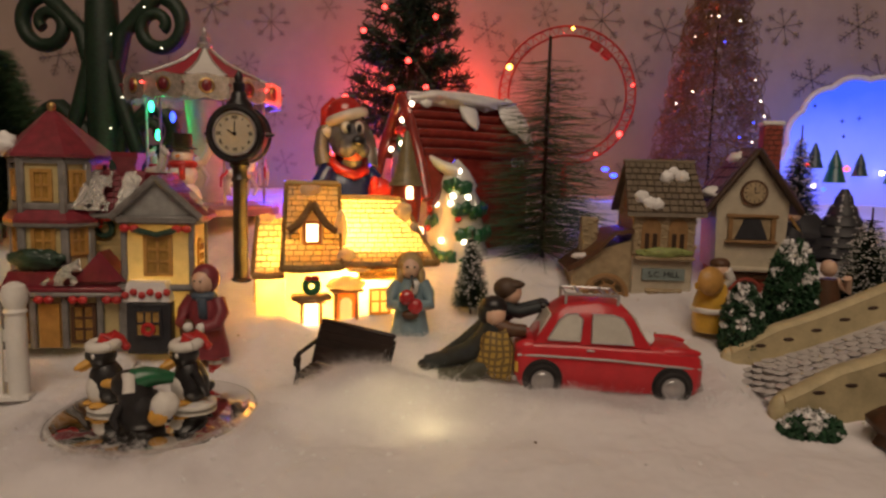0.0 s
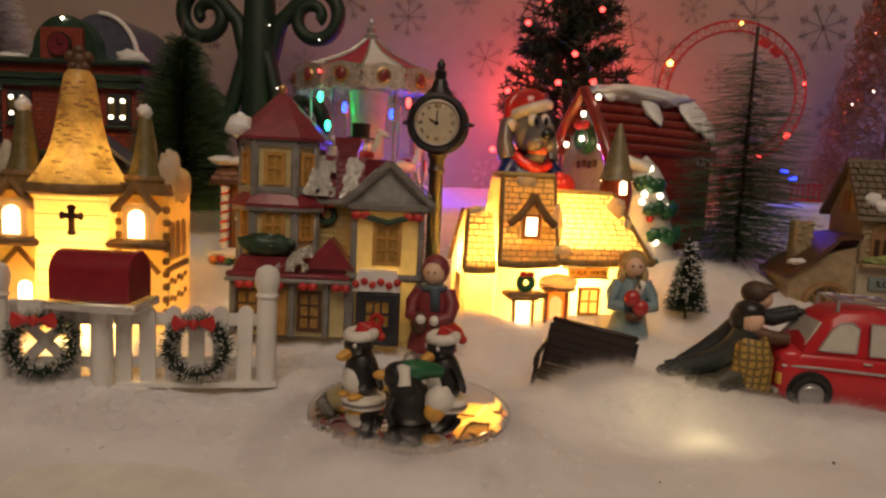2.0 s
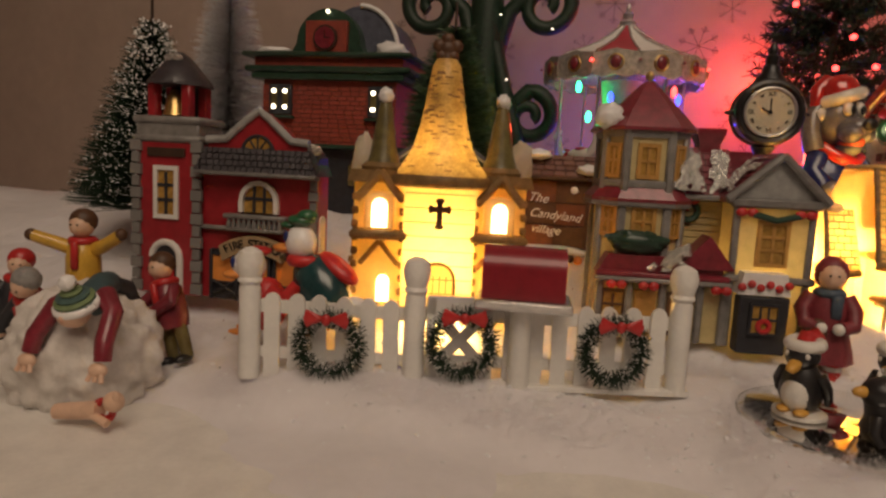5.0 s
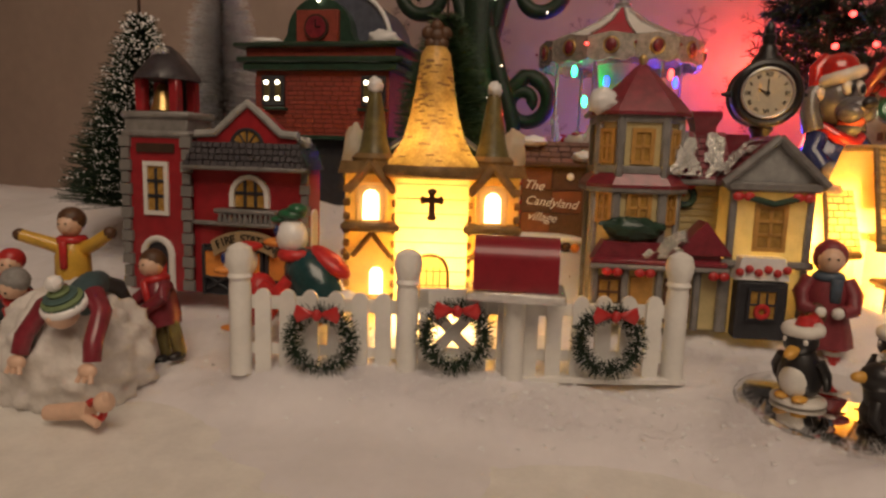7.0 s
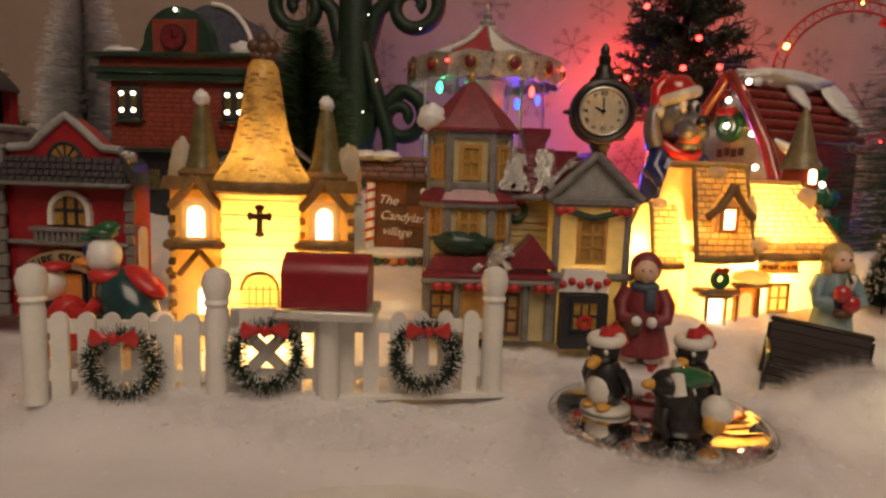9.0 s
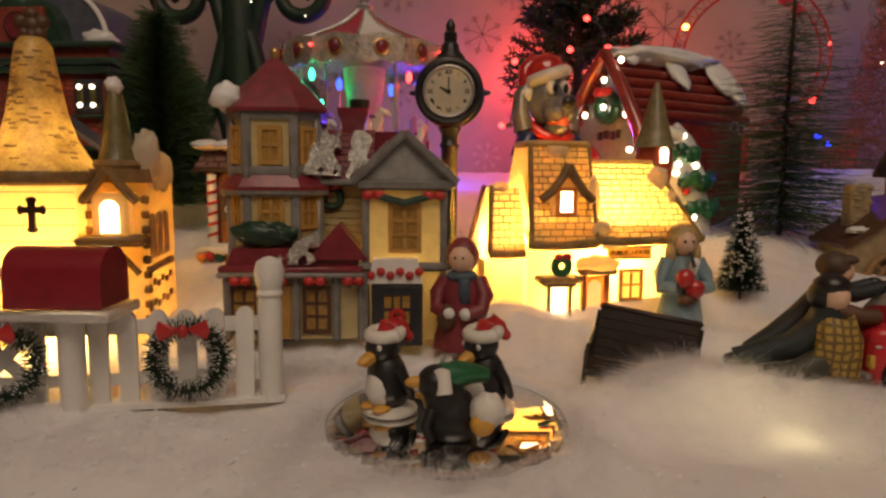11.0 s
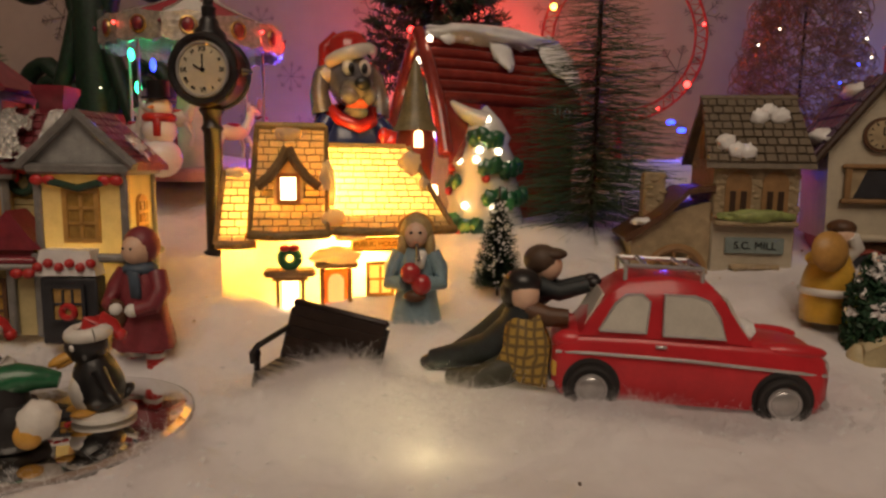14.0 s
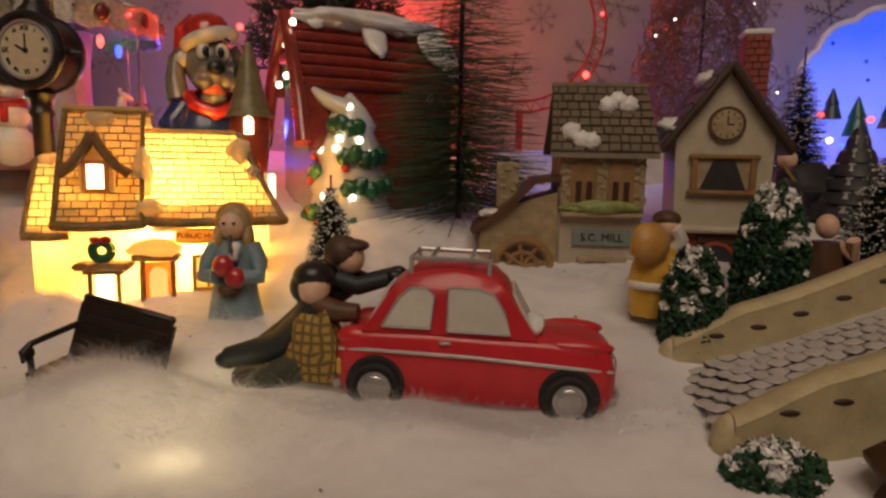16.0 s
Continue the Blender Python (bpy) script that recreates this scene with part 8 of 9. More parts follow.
def clock_house():
    h = thing("clock_house", "cream and brick porcelain house with purple roof and clock", "model house", pose(0.275, 0.535, 0.026, 0, 0, -8))
    lo = part("lower_wall", B().box((0, 0.026, 0.021), (0.046, 0.050, 0.044), 0, 0.02), BRICKRED, h, "brick lower storey")
    tiles(lo, "brick", [(-0.023, 0.0006, 0.002), (0.023, 0.0006, 0.002), (0.023, 0.0006, 0.042), (-0.023, 0.0006, 0.042)], 10, 0.0075, BRICKRED, DKBROWN, 0.0006, 0.0005)
    up = part("upper_wall", B().prism([(-0.026, 0.043), (0.026, 0.043), (0.028, 0.100), (0, 0.138), (-0.028, 0.100)], -0.004, 0.052), MILLWALL, h, "cream upper gable wall")
    rf = B()
    for s in (-1, 1):
        rf.add([(s * 0.036, -0.009, 0.090), (0, -0.009, 0.1395), (0, 0.056, 0.1395), (s * 0.036, 0.056, 0.090), (s * 0.0375, -0.009, 0.0935), (0, -0.009, 0.1435), (0, 0.056, 0.1435), (s * 0.0375, 0.056, 0.0935)], [[0, 1, 2, 3], [4, 5, 6, 7], [0, 1, 5, 4], [2, 3, 7, 6], [0, 3, 7, 4]])
    r = part("roof", rf, PURPLE, h, "purple tiled roof")
    tiles(r, "roof_tile", [(-0.0375, 0.056, 0.0938), (-0.0375, -0.008, 0.0938), (-0.001, -0.008, 0.1435), (-0.001, 0.056, 0.1435)], 6, 0.0100, PURPLE, DKBROWN, 0.0022, 0.0008)
    tiles(r, "roof_tile", [(0.0375, -0.008, 0.0938), (0.0375, 0.056, 0.0938), (0.001, 0.056, 0.1435), (0.001, -0.008, 0.1435)], 6, 0.0100, PURPLE, DKBROWN, 0.0022, 0.0008)
    for s in (-1, 1):
        part("bargeboard", B().tube([(s * 0.0365, -0.009, 0.0915), (s * 0.018, -0.0095, 0.1165), (0, -0.0095, 0.1415)], 0.0024), DKBROWN, r)
    snow_lump(r, (-0.030, 0.004, 0.106), (0.009, 0.012, 0.006), SNOW, seed=1)
    snow_lump(r, (-0.008, 0.020, 0.136), (0.008, 0.013, 0.005), SNOW, seed=2)
    ck = part("clock", B().cyl((0, -0.0065, 0.1075), (0, -0.004, 0.1075), 0.0105, n=28), BROWN, up, "round brown clock")
    part("dial", B().cyl((0, -0.0072, 0.1075), (0, -0.0060, 0.1075), 0.0086, n=28), STONE, ck)
    hb = B()
    for k in range(12):
        a = radians(30 * k)
        hb.box((0.0070 * math.cos(a), -0.0074, 0.1075 + 0.0070 * math.sin(a)), (0.0018, 0.0006, 0.0006), 0, 0.1, 0, 0, -30 * k)
    hb.box((0, -0.0075, 0.1098), (0.0007, 0.0005, 0.005)).box((0.0018, -0.0075, 0.1075), (0.004, 0.0005, 0.0007))
    part("hand", hb, BLACK, ck)
    w = part("window", B().box((0, -0.0044, 0.078), (0.030, 0.002, 0.018)), STONE, up, "curtained window")
    part("window_frame", B().box((0, -0.0062, 0.0885), (0.040, 0.004, 0.003), 0, 0.3).box((0, -0.0065, 0.0672), (0.040, 0.005, 0.003), 0, 0.3).box((-0.0165, -0.0060, 0.078), (0.0035, 0.003, 0.020)).box((0.0165, -0.0060, 0.078), (0.0035, 0.003, 0.020)), bpy.data.materials["mill_arch"], w, "brown window frame")
    part("pane", B().prism([(-0.013, 0.0690), (0.013, 0.0690), (0.006, 0.0865), (-0.006, 0.0865)], -0.0062, -0.0050), CHARCOAL, w, "dark pane between curtains")
    part("corbel", B().box((0, -0.003, 0.0445), (0.055, 0.010, 0.004), 0, 0.35), MILLWALL, up)
    part("door", B().prism(arch_poly(0.020, 0.034), -0.0030, 0.002), CHARCOAL, lo, "dark arched door")
    part("door_arch", B().tube([(x, -0.002, z) for x, z in arch_poly(0.022, 0.036)][1:], 0.0018), BRICKRED, lo)
    part("name_board", B().box((0.002, -0.0012, 0.0385), (0.026, 0.002, 0.005)), BROWN, lo)
    ch = part("chimney", B().box((0.022, 0.038, 0.142), (0.015, 0.015, 0.050), 0, 0.06), BRICKRED, h, "red brick chimney")
    tiles(ch, "brick", [(0.0145, 0.0302, 0.118), (0.0295, 0.0302, 0.118), (0.0295, 0.0302, 0.165), (0.0145, 0.0302, 0.165)], 11, 0.0052, BRICKRED, DKBROWN, 0.0006, 0.0005)
    part("chimney_cap", B().box((0.022, 0.038, 0.1665), (0.018, 0.018, 0.004), 0, 0.3), SNOW, ch)


clock_house()

b = B()
folds([(0.0125, 0.0), (0.0135, 0.010), (0.0130, 0.016), (0.0140, 0.018), (0.0125, 0.026), (0.0085, 0.036)], b=b, mi=5, depth=0.05)
b.ring((0, 0, 0.0165), 0.0128, 0.0022, 3, plane="xy")
b.tube([(-0.007, 0, 0.034), (-0.012, -0.005, 0.034), (-0.007, -0.011, 0.040)], 0.0036, 5, 10).tube([(0.007, 0, 0.034), (0.011, -0.003, 0.040), (0.007, -0.004, 0.046)], 0.0036, 3, 10)
b.ell((0.004, 0, 0.0455), (0.0062, 0.0060, 0.0068), 1).ell((0.004, 0.001, 0.050), (0.0072, 0.0068, 0.0046), 4)
b.lathe([(0.0092, 0), (0.0100, 0.0015), (0.0085, 0.003)], (0, 0, 0), 10, 20)
b.M = pose(-0.0065, -0.013, 0.039, 80, 0, 14)
b.lathe([(0.0015, 0.004), (0.0060, 0.003), (0.0102, 0.0), (0.0106, -0.001), (0.0060, 0.0015), (0.0010, 0.0022)], (0, 0, 0), 6 + 4, 24)
single("musician_figurine", b, FIGM, "figurine in yellow coat holding a round brass tray", "figurine", pose(0.2225, 0.468, 0.032, 0, 0, 0))


def bush(m, rx, ry, h, count, snow, seed, label):
    rnd = random.Random(seed)
    t = thing("bush", label, "bush", m)
    part("core", B().ell((0, 0, h * 0.45), (rx * 0.85, ry * 0.85, h * 0.5), 0, 14, 10, lump=0.3, seed=seed), DKGREEN, t)
    lf, sn = B(), B()
    for i in range(count):
        u = rnd.random()
        a = rnd.uniform(0, 6.283)
        z = h * u
        r = math.sqrt(max(0.02, 1 - ((u - 0.30) / 0.72) ** 2))
        p = Vector((rx * r * math.cos(a), ry * r * math.sin(a), z)) * rnd.uniform(0.9, 1.05)
        e = rnd.uniform(0.0014, 0.0030)
        d = Vector((rnd.gauss(0, 1), rnd.gauss(0, 1), rnd.gauss(0, 1))).normalized() * e
        k = d.cross(Vector((rnd.gauss(0, 1), rnd.gauss(0, 1), rnd.gauss(0, 1)))).normalized() * e * 0.55
        white = noise.noise(p * 130 + Vector((seed, 0, 0))) + 0.9 * u - 0.45 + 0.2 * (p.z - h / 2) / h > 0.62 - snow and rnd.random() < 0.85
        (sn if white else lf).add([p - d, p + k, p + d, p - k, p + k.cross(d).normalized() * e * 0.5], [[0, 1, 4], [1, 2, 4], [2, 3, 4], [3, 0, 4]])
    tagged(part("leaves", lf, BUSH, t), kind="stuff")
    tagged(part("snow", sn, SNOW, t, "white snow on the leaves"), kind="stuff")


bush(pose(0.233, 0.440, 0.024), 0.0145, 0.012, 0.046, 1900, 0.32, 1, "rounded green bush with snow on top")
bush(pose(0.283, 0.476, 0.030), 0.0185, 0.015, 0.068, 3000, 0.30, 2, "tall green bush streaked with white snow")
bush(pose(0.238, 0.354, -0.004), 0.0175, 0.010, 0.017, 1500, 0.38, 3, "low frosted green bush under the bridge")

# figurine half hidden behind the tall bush
b = B()
folds([(0.011, 0), (0.010, 0.02), (0.007, 0.034)], b=b, mi=4, depth=0.05)
b.ell((0, 0, 0.042), (0.006, 0.006, 0.0068), 1).tube([(0.006, 0, 0.032), (0.014, -0.004, 0.026), (0.010, -0.008, 0.036)], 0.0042, 1, 10, 0.0032)
single("figurine", b, FIGM, "brown figurine with a bent bare arm behind the bush", "figurine", pose(0.318, 0.492, 0.036))


def bridge():
    br = thing("stone_bridge", "cream painted toy bridge with cobbled snowy deck", "model bridge", Matrix())
    def rise(t):
        return 0.0 + 0.052 * (t * t * (3 - 2 * t))
    N = 16
    for name, y0, dz, x0 in (("parapet", 0.366, 0.0, 0.226), ("parapet", 0.432, 0.010, 0.222)):
        b = B()
        vs, fs = [], []
        for i in range(N + 1):
            t = i / N
            x = x0 + 0.17 * t
            y = y0 + 0.012 * t
            zt = 0.018 + 0.012 * min(1, 6 * t) + dz + rise(t) * 0.95
            w = 0.0055
            zb = -0.004 + 0.5 * rise(t)
            sec = [(y - w, zb), (y - w, zt - 0.0035), (y - w * 1.15, zt - 0.001), (y - w * 0.7, zt + 0.0015), (y + w * 0.7, zt + 0.0015), (y + w * 1.15, zt - 0.001), (y + w, zt - 0.0035), (y + w, zb)]
            vs += [(x, a, z) for a, z in sec]
        for i in range(N):
            for k in range(8):
                fs.append([i * 8 + k, i * 8 + (k + 1) % 8, (i + 1) * 8 + (k + 1) % 8, (i + 1) * 8 + k])
        fs += [list(range(8)), [N * 8 + k for k in range(8)][::-1]]
        b.add(vs, fs)
        b.ell((x0, y0, 0.0085 + dz * 0.6), (0.0068, 0.0062, 0.0110 + dz * 0.4), 0)
        pr = part(name, b, BRIDGE, br, "cream rounded parapet", 60)
        for i in range(1, 8):
            t = i / 9
            part("slot", B().ell((x0 + 0.17 * t, y0 + 0.012 * t - 0.0056, 0.0205 + dz + rise(t) * 0.95), (0.0040, 0.0007, 0.0013), 0, 12, 6, ry=-rise(t) * 200), DKBROWN, pr, "dark oval slot")
    dk = B()
    vs, fs = [], []
    for i in range(N + 1):
        t = i / N
        x = 0.216 + 0.180 * t
        vs += [(x, 0.366 + 0.01 * t, 0.004 + 0.010 * min(1, 5 * t) + rise(t) * 0.9), (x, 0.40 + 0.01 * t, 0.006 + 0.012 * min(1, 5 * t) + rise(t) * 0.9), (x, 0.434 + 0.01 * t, 0.008 + 0.012 * min(1, 5 * t) + rise(t) * 0.9)]
    for i in range(N):
        for k in range(2):
            fs.append([i * 3 + k, i * 3 + k + 1, (i + 1) * 3 + k + 1, (i + 1) * 3 + k])
    dk.add(vs, fs)
    deck = part("deck", dk, COBBLE, br, "snowy cobbled deck")
    rnd = random.Random(9)
    me = B().ell((0, 0, 0), (0.5, 0.5, 0.5), 0, 10, 6, lump=0.3).mesh("cobble", COBBLE, 80)
    for i in range(3, 26):
        for k in range(7):
            t = (i + 0.5 * (k % 2)) / 26
            ob = new("cobble", me)
            ob.parent = deck
            ob.matrix_basis = Matrix.Translation((0.203 + 0.19 * t + rnd.uniform(-0.001, 0.001), 0.374 + 0.0085 * k + rnd.uniform(-0.001, 0.001), 0.0054 + 0.011 * min(1, 5 * t) + rise(t) * 0.9)) @ pose(0, 0, 0, 0, -14 * math.sin(math.pi * min(1, t)), 0) @ Matrix.Diagonal((rnd.uniform(0.0085, 0.0115), rnd.uniform(0.0080, 0.0105), 0.0016, 1))
    part("pier", B().box((0.37, 0.405, 0.015), (0.05, 0.06, 0.05), 0, 0.1), BRIDGE, br)


bridge()
single("rock", B().ell((0, 0, 0.008), (0.022, 0.016, 0.016), 0, 16, 10, lump=0.6, seed=5), BROWN, "reddish brown rock beside the bridge", "rock", pose(0.286, 0.340, 0.002))

# grey ceramic snowy tree and dark rocks before the panel
t = thing("snowy_pine", "grey green ceramic pine with snow on each tier", "tree", pose(0.402, 0.625, 0.072))
for k in range(6):
    f = k / 6
    part("tier", B().lathe([(0.030 * (1 - f) + 0.004, 0), (0.026 * (1 - f) + 0.003, 0.007), (0.010 * (1 - f) + 0.001, 0.015)], (0, 0, 0.002 + k * 0.0098), 0, 11), CHARCOAL, t)
    part("snow", B().lathe([(0.028 * (1 - f) + 0.0035, 0.0), (0.024 * (1 - f) + 0.0028, 0.005), (0.012 * (1 - f), 0.010)], (0, 0, 0.0055 + k * 0.0098), 0, 7), LGREY, t)
single("rock", B().ell((0, 0, 0.01), (0.045, 0.03, 0.022), 0, 18, 10, lump=0.8, seed=2), CHARCOAL, "dark grey rock under the pines", "rock", pose(0.365, 0.635, 0.075))
single("figurine", B().lathe([(0.012, 0), (0.010, 0.03), (0.006, 0.045)], (0, 0, 0), 0, 12).ell((0, 0, 0.052), 0.0065, 1).tube([(0.006, -0.004, 0.035), (-0.008, -0.012, 0.05)], 0.0015, 2, 6), [CHARCOAL, SKIN, GOLD], "small dark figurine with a gold cane", "figurine", pose(0.335, 0.585, 0.062))

# ---- coaster ----
def coaster():
    c = thing("coaster_loop", "red toy coaster loop with lattice track on ivory base", "toy coaster", pose(0.166, 0.835, 0.0, 0, 0, 0))
    cx, cz, R = 0.0, 0.246, 0.086
    for r in (R, R - 0.0115):
        part("rail", B().ring((cx, 0, cz), r, 0.0013, 0, 72, 6), REDCLOTH, c, "red rail")
    n = 44
    for k in range(n):
        a0, a1, a2 = (2 * math.pi * (k + q) / n for q in (0, 0.5, 1))
        s = B().tube([(R * math.cos(a0), 0, cz + R * math.sin(a0)), ((R - 0.0115) * math.cos(a1), 0, cz + (R - 0.0115) * math.sin(a1)), (R * math.cos(a2), 0, cz + R * math.sin(a2))], 0.0007, 0, 5)
        part("lattice_strut", s, REDCLOTH, c)
    for k, (a, m) in enumerate(((-35, BULB_R), (156, BULB_Y), (10, BULB_R), (-62, BULB_R), (88, BULB_Y))):
        part("light", B().ell(((R - 0.004) * math.cos(radians(a)), -0.006, cz + (R - 0.004) * math.sin(radians(a))), 0.0036 if k < 2 else 0.0018, 0, 10, 7), m, c, "coloured light")
    for k, a in enumerate((62, 48)):
        w = B()
        w.M = Matrix.Translation(((R - 0.018) * math.cos(radians(a)), -0.004, cz + (R - 0.018) * math.sin(radians(a)))) @ pose(0, 0, 0, 0, 90 - a, 0)
        w.box((0, 0, 0), (0.014, 0.010, 0.008), 0, 0.2)
        part("wagon", w, REDCLOTH, c, "small red wagon")
    part("base", B().box((0.05, -0.06, 0.094), (0.16, 0.10, 0.05), 0, 0.06), IVORY, c, "ivory plastic base")
    for k in range(9):
        part("sleeper", B().box((0.072, -0.106 + k * 0.0055, 0.1205), (0.050, 0.0030, 0.0022)), WHITE, c, "white striped sleeper")
    for x, z in ((0.030, 0.153), (0.040, 0.146)):
        part("light", B().ell((x, -0.105, z), (0.0042, 0.003, 0.0026), 0, 10, 7), BULB_B, c, "blue light")
    part("foot_strut", B().cyl((0, 0, 0.118), (0, 0, 0.160), 0.004, n=10), REDCLOTH, c)
    for k in range(6):
        part("railing_post", B().box((0.064 + k * 0.006, -0.045, 0.130), (0.0014, 0.0014, 0.022)), REDCLOTH, c)
    part("railing", B().box((0.079, -0.045, 0.141), (0.036, 0.0018, 0.0018)).box((0.079, -0.045, 0.124), (0.036, 0.0018, 0.0018)), REDCLOTH, c, "red railing")


coaster()
lamp("coaster_blue_light", "POINT", (0.20, 0.715, 0.150), 0.07, BLUE, 0.005)

# ---- glowing winter panel ----
def panel():
    p = thing("lit_winter_panel", "blue backlit winter scene panel with scalloped white edge", "light panel", pose(0.625, 0.955, 0.195))
    m = bpy.data.materials.new("backlit_sky")
    m.use_nodes = True
    nt = m.node_tree
    tc, sp, rp = nt.nodes.new("ShaderNodeTexCoord"), nt.nodes.new("ShaderNodeSeparateXYZ"), nt.nodes.new("ShaderNodeValToRGB")
    mr = nt.nodes.new("ShaderNodeMapRange")
    mr.inputs[1].default_value, mr.inputs[2].default_value = -0.08, 0.11
    nz = nt.nodes.new("ShaderNodeTexNoise"); nz.inputs["Scale"].default_value = 18
    ad = nt.nodes.new("ShaderNodeMath"); ad.operation = "MULTIPLY_ADD"; ad.inputs[1].default_value = 0.25
    nt.links.new(tc.outputs["Object"], sp.inputs[0]); nt.links.new(sp.outputs["Z"], mr.inputs[0])
    nt.links.new(tc.outputs["Object"], nz.inputs["Vector"]); nt.links.new(nz.outputs[0], ad.inputs[0]); nt.links.new(mr.outputs[0], ad.inputs[2])
    nt.links.new(ad.outputs[0], rp.inputs[0])
    e = rp.color_ramp.elements
    e[0].position, e[0].color = 0.10, (0.20, 0.20, 0.95, 1)
    e[1].position, e[1].color = 0.95, (0.045, 0.12, 0.95, 1)
    k = e.new(0.45); k.color = (0.20, 0.27, 1.0, 1)
    b = nt.nodes["Principled BSDF"]
    nt.links.new(rp.outputs[0], b.inputs["Emission Color"]); nt.links.new(rp.outputs[0], b.inputs["Base Color"])
    b.inputs["Emission Strength"].default_value = 0.8
    pts = []
    for i in range(91):
        a = math.pi * i / 90
        r = 1 + 0.045 * abs(math.sin(a * 7.5)) + 0.03 * math.sin(a * 3 + 1)
        pts.append((0.125 * r * math.cos(a), -0.02 + 0.118 * r * math.sin(a)))
    pts = [(-0.125, -0.10)] + [(0.125, -0.10)] + pts
    sc = part("screen", B().prism(pts, -0.004, 0.004), m, p, "glowing blue sky screen")
    part("edge", B().tube([(x, -0.003, z) for x, z in pts[2:]], 0.0042), SNOW, p, "white scalloped edge", 80)
    for i, (x, z, s) in enumerate(((-0.085, -0.03, 1.0), (-0.055, -0.05, 1.3), (-0.02, -0.04, 0.9), (0.03, -0.05, 1.2), (0.07, -0.04, 1.0))):
        part("pine_cutout", B().lathe([(0.012 * s, 0), (0.007 * s, 0.016 * s), (0.008 * s, 0.017 * s), (0.001, 0.036 * s)], (x, -0.012, z), 0, 9), GREEN_P if i % 2 else DKGREEN, p, "small pine in the panel")
    for i, (x, z, mt) in enumerate(((-0.098, -0.025, BULB_R), (-0.070, -0.060, BULB_B), (-0.040, -0.030, BULB_R), (0.01, -0.035, SPOT_W), (-0.085, -0.055, SPOT_W))):
        part("light", B().ell((x, -0.014, z), 0.0034, 0, 10, 7), mt, p, "tiny light in the panel")
    rnd = random.Random(3)
    for i in range(9):
        x, z = rnd.uniform(-0.09, 0.09), rnd.uniform(0.0, 0.07)
        part("star", B().box((x, -0.005, z), (0.0012, 0.001, 0.006)).box((x, -0.005, z), (0.006, 0.001, 0.0012)), NAVY, p, "small dark star")


panel()

# ---- figurines near the fence ----
DUCKM = [SNOW, NAVY, REDCLOTH, GREEN_P, ORANGE, mat("teal_coat", (0.012, 0.05, 0.055), 0.25, 0.3, 140, 0.1, coat=0.5)]
b = B()
b.ell((0.012, 0, 0.026), (0.016, 0.013, 0.024), 5, ry=-38).ell((0.020, 0.004, 0.040), (0.015, 0.008, 0.005), 2, ry=32).ell((0.034, 0, 0.020), (0.007, 0.007, 0.006), 0)
b.ell((-0.004, 0, 0.053), (0.0095, 0.009, 0.0105), 0).ell((-0.014, -0.003, 0.049), (0.0075, 0.005, 0.0028), 4).ring((0.0, 0, 0.043), 0.008, 0.0036, 2, plane="xy")
b.ell((-0.004, 0, 0.066), (0.0085, 0.0075, 0.0035), 3).ell((0.000, 0, 0.069), (0.0060, 0.006, 0.0035), 3).ell((-0.012, -0.002, 0.0625), (0.005, 0.004, 0.0022), 3)
for s in (-1, 1):
    b.ell((0.004, s * 0.006, 0.002), (0.009, 0.0045, 0.002), 4)
    b.ell((-0.0095, -0.004 + s * 0.0028, 0.0565), (0.0016, 0.0018, 0.0034), 1, 8, 6)
single("duck_figurine", b, DUCKM, "glazed duck figurine in dark coat and green cap", "figurine", pose(-0.428, 0.345, 0.018, 0, 0, -12))
b = B()
b.ell((0.006, 0, 0.018), (0.012, 0.010, 0.016), 2).ell((-0.005, 0, 0.040), (0.010, 0.009, 0.010), 0).ell((-0.013, -0.004, 0.035), (0.006, 0.0045, 0.0025), 4)
b.tube([(0.010, -0.006, 0.026), (0.020, -0.010, 0.024), (0.026, -0.008, 0.032)], 0.005, 2, 10, 0.004).ell((0, 0, 0.049), (0.008, 0.008, 0.003), 2)
for s in (-1, 1):
    b.ell((-0.006, s * 0.006, 0.002), (0.009, 0.0045, 0.002), 4)
    b.ell((-0.0125, -0.003 + s * 0.003, 0.0425), (0.0016, 0.0018, 0.0034), 1, 8, 6)
single("duck_figurine", b, DUCKM, "small glazed duck figurine in red coat", "figurine", pose(-0.455, 0.338, 0.016, 0, 0, 10))

# ---- giant snowball with figurines ----
BALL = mat("plaster_snow", (0.70, 0.66, 0.62), 0.6, 0.2, 60, 0.8)
single("snowball", B().ell((0, 0, 0.034), (0.0405, 0.036, 0.0395), 0, 72, 48, lump=0.16, seed=3, fq=5.5), BALL, "large lumpy white snowball figurine base", "snowball", pose(-0.531, 0.290, -0.027), angle=80)
KID = [YELLOW, SKIN, CHARCOAL, MAROON, REDCLOTH, OLIVE, mat("teal_stripe_hat", (0.06, 0.11, 0.10), 0.5, 0.4, 300, 0.2), BROWN, SNOW, BLACK, NAVY, mat("grey_knit", (0.30, 0.29, 0.28), 0.6, 0.3, 300, 0.3), mat("teal_jacket", (0.05, 0.09, 0.10), 0.5, 0.3, 160, 0.2), mat("green_stripe_knit", (0.16, 0.22, 0.10), 0.6, 0.3, 300, 0.3)]


